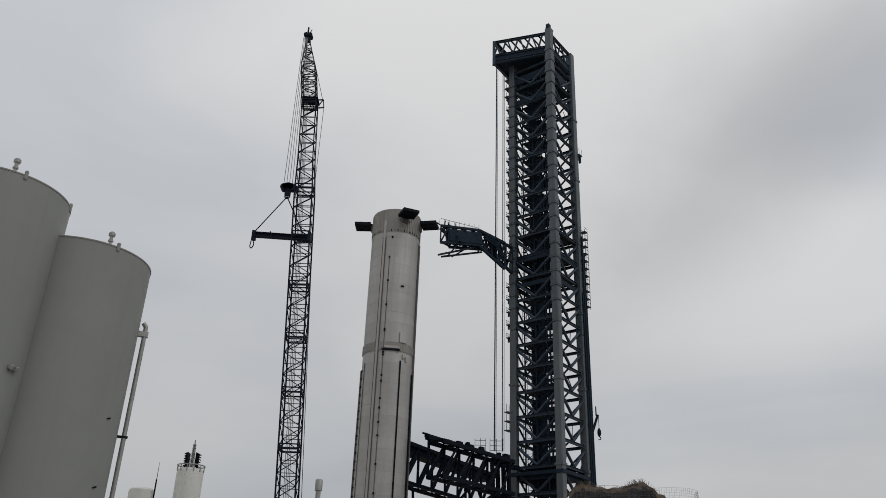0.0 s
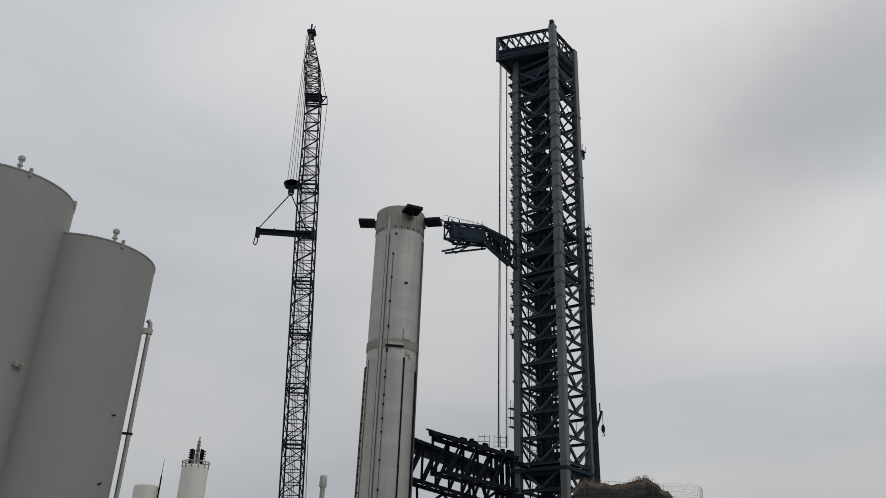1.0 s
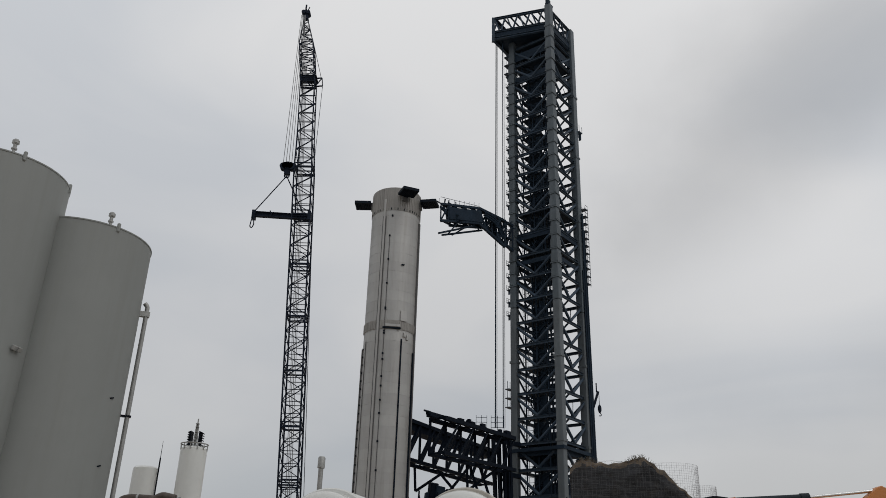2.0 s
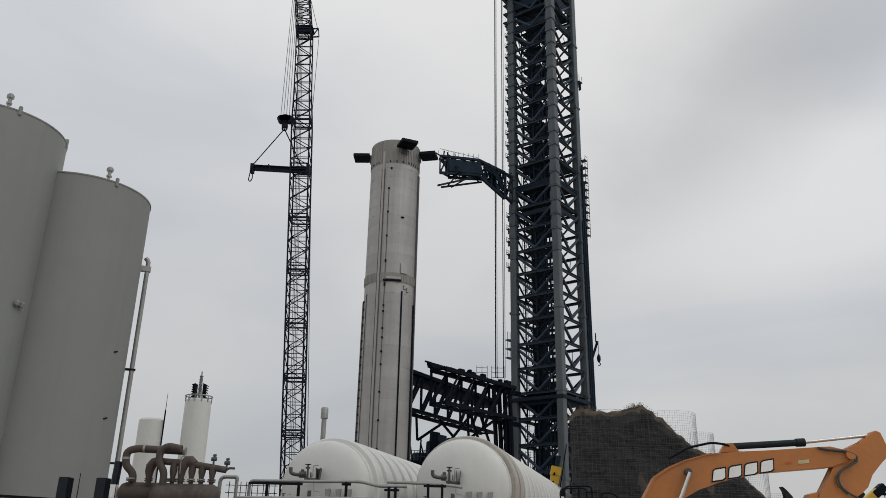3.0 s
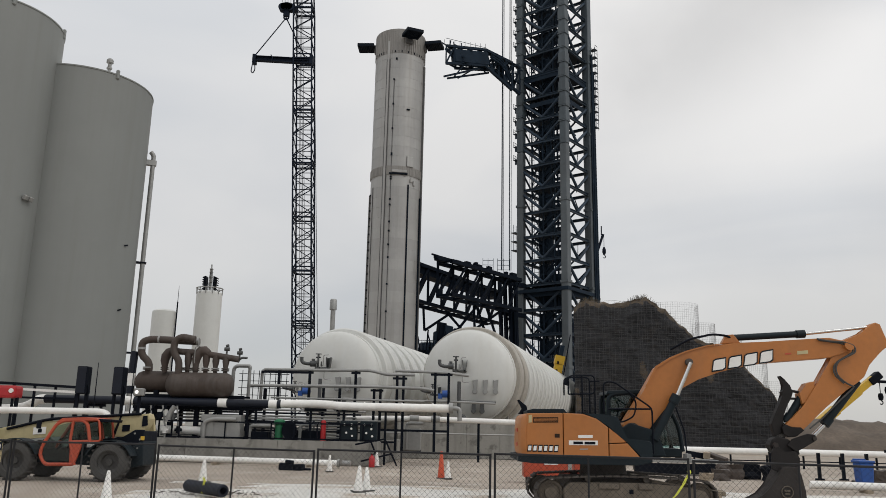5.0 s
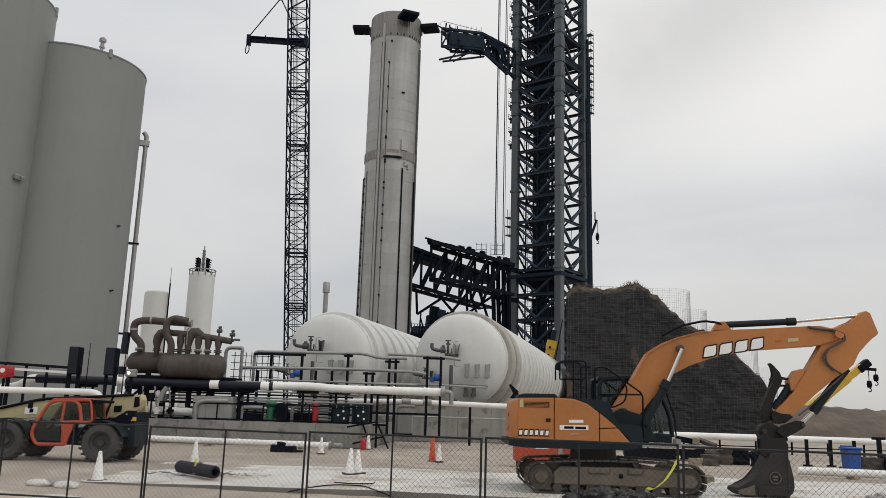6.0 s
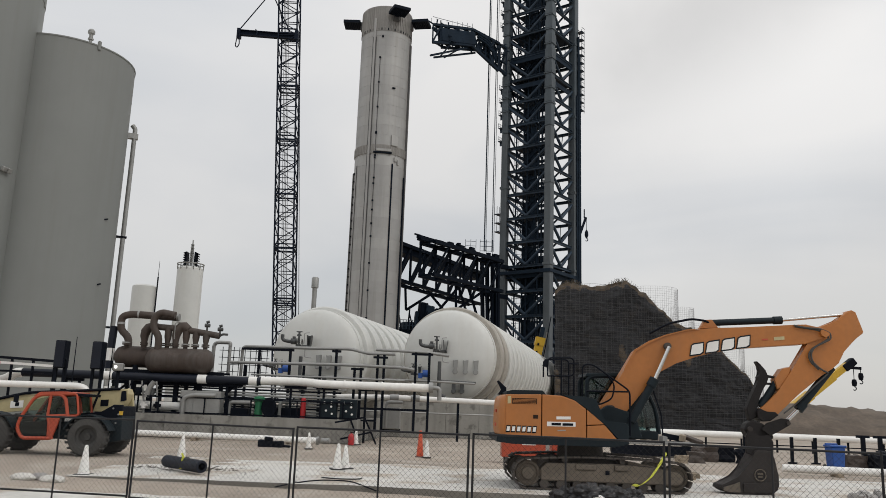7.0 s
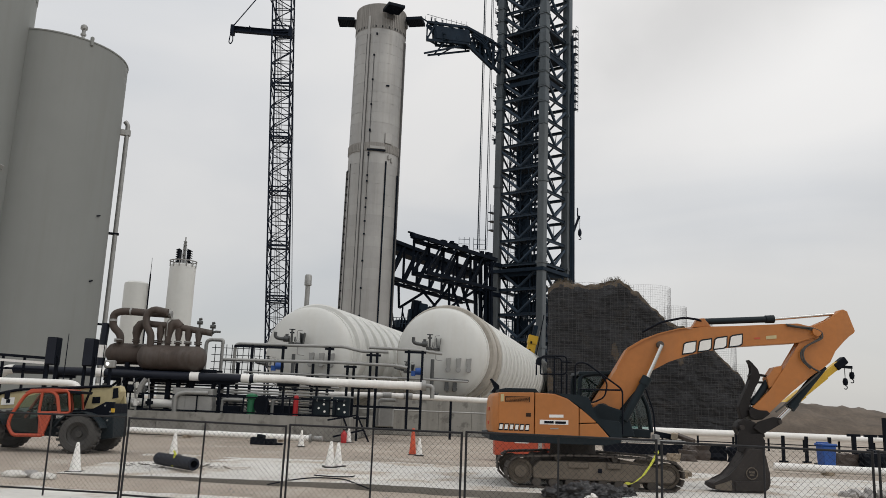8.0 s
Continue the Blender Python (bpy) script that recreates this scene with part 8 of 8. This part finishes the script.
box(bm, (16.2, 32.8, 0.93), (0.64, 0.68, 0.08))
box(bm, (16.2, 33.1, 0.98), (0.5, 0.1, 0.1))
bevelled(bm, 0.02)
part("lid", bm, BLUE, bn)
for k in (-0.3, 0.3):
    bm = bmesh.new()
    rod(bm, (16.2 + k - 0.03, 33.1, 0.1), (16.2 + k + 0.03, 33.1, 0.1), 0.1, None, 14)
    part("wheel", bm, RUBBER, bn)
pump = thing("motor_pump", (-6.7, 34.7, 0), "oily dark pump lying on the ground", "pump")
for c, s, e in (((-6.9, 34.7, 0.16), (0.6, 0.4, 0.3), 0.1), ((-6.4, 34.75, 0.14), (0.5, 0.35, 0.26), -0.2), ((-6.75, 34.6, 0.36), (0.35, 0.2, 0.16), 0.5), ((-6.1, 34.8, 0.07), (0.5, 0.1, 0.1), 0.1)):
    bm = bmesh.new()
    box(bm, c, s, Euler((0, e * 0.3, e)).to_matrix())
    bevelled(bm, 0.04)
    part("casting", bm, BLACK, pump)
tr_ = thing("trestle", (-3.0, 40.0, 0), "bent black steel trestle", "trestle")
for a, b in (((-4.6, 39.4, 1.02), (-3.2, 39.6, 1.30)), ((-3.2, 39.6, 1.30), (-2.6, 39.7, 0.05)), ((-3.85, 39.5, 1.15), (-3.5, 39.5, 0.35)), ((-4.3, 39.4, 0.25), (-2.85, 39.65, 0.62))):
    bar("leg", sq(BLACK), a, b, 0.08, tr_)
for (x, y, rz) in ((7.4, 25.4, 0.1), (7.9, 26.2, -0.2)):
    ob = thing("pallet", (x, y, 0), "weathered wooden pallet lying on the gravel", "pallet", "pallets")
    rot = Euler((0, 0, rz)).to_matrix()
    for i in range(6):
        bm = bmesh.new()
        box(bm, Vector((x, y, 0.13)) + rot @ Vector((0, -0.5 + 0.2 * i, 0)), (1.2, 0.1, 0.025), rot)
        part("plank", bm, WOOD, ob)
    for k in (-0.55, 0, 0.55):
        bm = bmesh.new()
        box(bm, Vector((x, y, 0.06)) + rot @ Vector((k, 0, 0)), (0.1, 1.1, 0.11), rot)
        part("bearer", bm, WOOD, ob)
rng = random.Random(21)
flat = thing("flatbed_trailer", (10.6, 38.5, 0), "grey flatbed trailer loaded with scrap", "trailer")
bm = bmesh.new()
box(bm, (10.2, 38.5, 0.62), (4.4, 1.8, 0.12))
part("bed", bm, GALV, flat)
bm = bmesh.new()
box(bm, (10.2, 37.62, 0.30), (3.8, 0.06, 0.46))
part("side_panel", bm, BLACK, flat)
for x in (8.6, 11.8):
    bm = bmesh.new()
    rod(bm, (x, 37.7, 0.3), (x, 37.95, 0.3), 0.3, None, 20)
    part("wheel", bm, RUBBER, flat)
for i in range(9):
    bm = bmesh.new()
    box(bm, (8.6 + 0.45 * i, 38.2 + rng.uniform(-0.3, 0.3), 0.78 + rng.uniform(0, 0.15)), (rng.uniform(0.3, 1.1), 0.25, rng.uniform(0.1, 0.3)), Euler((rng.uniform(-0.2, 0.2), rng.uniform(-0.3, 0.3), rng.uniform(0, 3))).to_matrix())
    bevelled(bm, 0.02)
    part("scrap", bm, (RUST, GALV, BLACK, WOOD)[i % 4], flat)
for i, (x, y, s, m) in enumerate(((12.0, 35.8, 0.7, RUST), (12.9, 36.4, 0.7, BLACK), (11.2, 34.6, 0.5, RUST), (13.6, 35.0, 0.7, BLACK), (10.4, 34.0, 0.35, WOOD), (17.9, 34.6, 0.6, RUST), (18.8, 34.2, 0.7, BLACK), (19.8, 35.0, 0.8, BLACK))):
    bm = bmesh.new()
    bmesh.ops.create_cube(bm, size=1)
    bmesh.ops.subdivide_edges(bm, edges=bm.edges[:], cuts=3, use_grid_fill=True)
    for v in bm.verts:
        v.co = Vector((x, y, s * 0.42)) + Vector((v.co.x * s * 1.3, v.co.y * s, v.co.z * s * 0.9)) * (1 + 0.35 * noise.noise(v.co * 2.2 + Vector((i * 7, 0, 0))))
    whole("broken_block", bm, m, "broken lump of concrete and scrap on the ground", "rubble", "scrap lumps")
for i in range(5):
    st = thing("pipe_support", (14.0 + 1.05 * i, 36.5, 0), "short dark steel pipe support", "pipe support", "pipe supports")
    bar("post", sq(BLACK), (14.0 + 1.05 * i, 36.5, 0), (14.0 + 1.05 * i, 36.5, 1.15), 0.12, st)
    bar("foot", sq(BLACK), (13.8 + 1.05 * i, 36.5, 0.03), (14.2 + 1.05 * i, 36.5, 0.03), 0.08, st)
for x in (21.6, 20.1, 20.9):
    st = thing("pipe_support", (x, 38.0, 0), "dark steel post with a cross head", "pipe support", "pipe supports")
    bar("post", sq(BLACK), (x, 38.0, 0), (x, 38.0, 2.1 if x == 21.6 else 1.3), 0.16, st)
    bar("head", sq(BLACK), (x - 0.3, 38.0, 1.25), (x + 0.3, 38.0, 1.25), 0.12, st)
bm = bmesh.new()
for i in range(70):
    c = Vector((rng.uniform(10.6, 12.8), rng.uniform(20.4, 21.2), 0))
    c.z = max(0.02, 0.16 - 0.10 * abs(c.x - 11.7)) * rng.uniform(0.3, 1.0)
    s = rng.uniform(0.05, 0.14)
    box(bm, c, (s * 1.5, s, s * 0.8), Euler((rng.uniform(0, 3), rng.uniform(0, 3), rng.uniform(0, 3))).to_matrix())
tagged(whole("rubble_heap", bm, STONE, "heap of broken grey concrete rubble", "rubble"), "", "", "", "stuff")
bm = bmesh.new()
for i in range(700):
    x, y = rng.uniform(-14, 14), rng.uniform(14.5, 34)
    s = rng.uniform(0.008, 0.026) * (1.6 if y < 19 else 1.0)
    box(bm, (x, y, max(ground_z(x, y), 0.02 if 19.5 < y < 26 and x > -8 else -1) + s * 0.2), (s * 1.6, s, s * 0.7), Euler((rng.uniform(0, 3), rng.uniform(0, 3), rng.uniform(0, 3))).to_matrix())
tagged(whole("gravel", bm, STONE, "scattered gravel stones over the yard", "gravel"), "", "", "", "stuff")
bm = bmesh.new()
for i in range(150):
    c = Vector((rng.gauss(-6.6, 0.75), rng.gauss(22.6, 0.35), 0.02))
    if c.x < -8.2 or c.x > -4.6:
        continue
    a = rng.uniform(0, 3.14)
    d = Vector((math.cos(a), math.sin(a) * 0.6, rng.uniform(-0.05, 0.25))) * rng.uniform(0.04, 0.16)
    rod(bm, c - d * 0.2, c + d, rng.uniform(0.004, 0.012), None, 4)
tagged(whole("straw_debris", bm, DEBRIS, "dark straw and plastic scraps on the slab", "debris"), "", "", "", "stuff")
cb_ = thing("cable", (-2.5, 19.9, 0), "thin black cable lying in loops on the slab", "cable")
bm = bmesh.new()
tube(bm, rounded([(-3.6, 19.6, -0.08), (-3.1, 19.9, 0.02), (-2.6, 20.4, 0.05), (-1.9, 20.3, 0.05), (-1.6, 19.6, 0.04), (-1.2, 19.3, -0.06)], 0.3), 0.016, 6)
tube(bm, rounded([(-2.7, 21.0, 0.05), (-2.2, 20.75, 0.05), (-1.75, 20.9, 0.05), (-1.7, 21.2, 0.05)], 0.2), 0.016, 6)
part("cable", bm, BLACK, cb_, "", True)

# ---- chain-link fence panels ----
FY, FB, FT, FW = 14.4, -0.10, 1.46, 3.30


def fence_wires(x0, x1, z0, z1, step):
    bm = bmesh.new()
    W, H = x1 - x0, z1 - z0
    for s in (1, -1):
        d = -H
        while d < W:
            a, b = max(0.0, d), min(W, d + H)
            if b - a > 0.02:
                xa, xb = x0 + a, x0 + b
                za, zb = z0 + (a - d), z0 + (b - d)
                if s < 0:
                    za, zb = z1 - (a - d), z1 - (b - d)
                rod(bm, (xa, 0.003 * s, za), (xb, 0.003 * s, zb), 0.0022, None, 3)
            d += step
    return bm


def make_panel():
    p = thing("fence_panel", (0, FY, FB), "grey chain-link temporary fence panel", "fence", "fence panels")
    bm = bmesh.new()
    tube(bm, [(0.05, FY, FB), (0.05, FY, FT)], 0.021, 8)
    part("post", bm, FENCE, p, "", True)
    bm = bmesh.new()
    tube(bm, [(FW - 0.03, FY, FB), (FW - 0.03, FY, FT)], 0.021, 8)
    part("post", bm, FENCE, p, "", True)
    bm = bmesh.new()
    tube(bm, [(FW / 2, FY, FB), (FW / 2, FY, FT)], 0.017, 8)
    part("post", bm, FENCE, p, "", True)
    for z in (FT - 0.02, FB + 0.12):
        bm = bmesh.new()
        tube(bm, [(0.05, FY, z), (FW - 0.03, FY, z)], 0.019, 8)
        part("rail", bm, FENCE, p, "", True)
    bm = fence_wires(0.06, FW - 0.04, FB + 0.12, FT - 0.02, 0.10)
    bm.transform(Matrix.Translation((0, FY, 0)))
    tagged(part("mesh", bm, FENCE, p, "thin diamond wire mesh"), "", "", "", "stuff")
    return p


rngf = random.Random(3)
panel = make_panel()
row, step = Vector((0.71, 14.4, 0)), Vector((3.21, -0.76, 0))
turn = math.degrees(math.atan2(step.y, step.x))
panel.location = row - step * 5 + Vector((0, 0, FB))
panel.rotation_euler.z = radians(turn)
for i in range(-4, 4):
    p = row + step * i
    copy_thing(panel, pose(p.x, p.y + rngf.uniform(-0.03, 0.03), FB + rngf.uniform(-0.02, 0.01), 0, rngf.uniform(-0.4, 0.4), turn + rngf.uniform(-0.6, 0.6)))
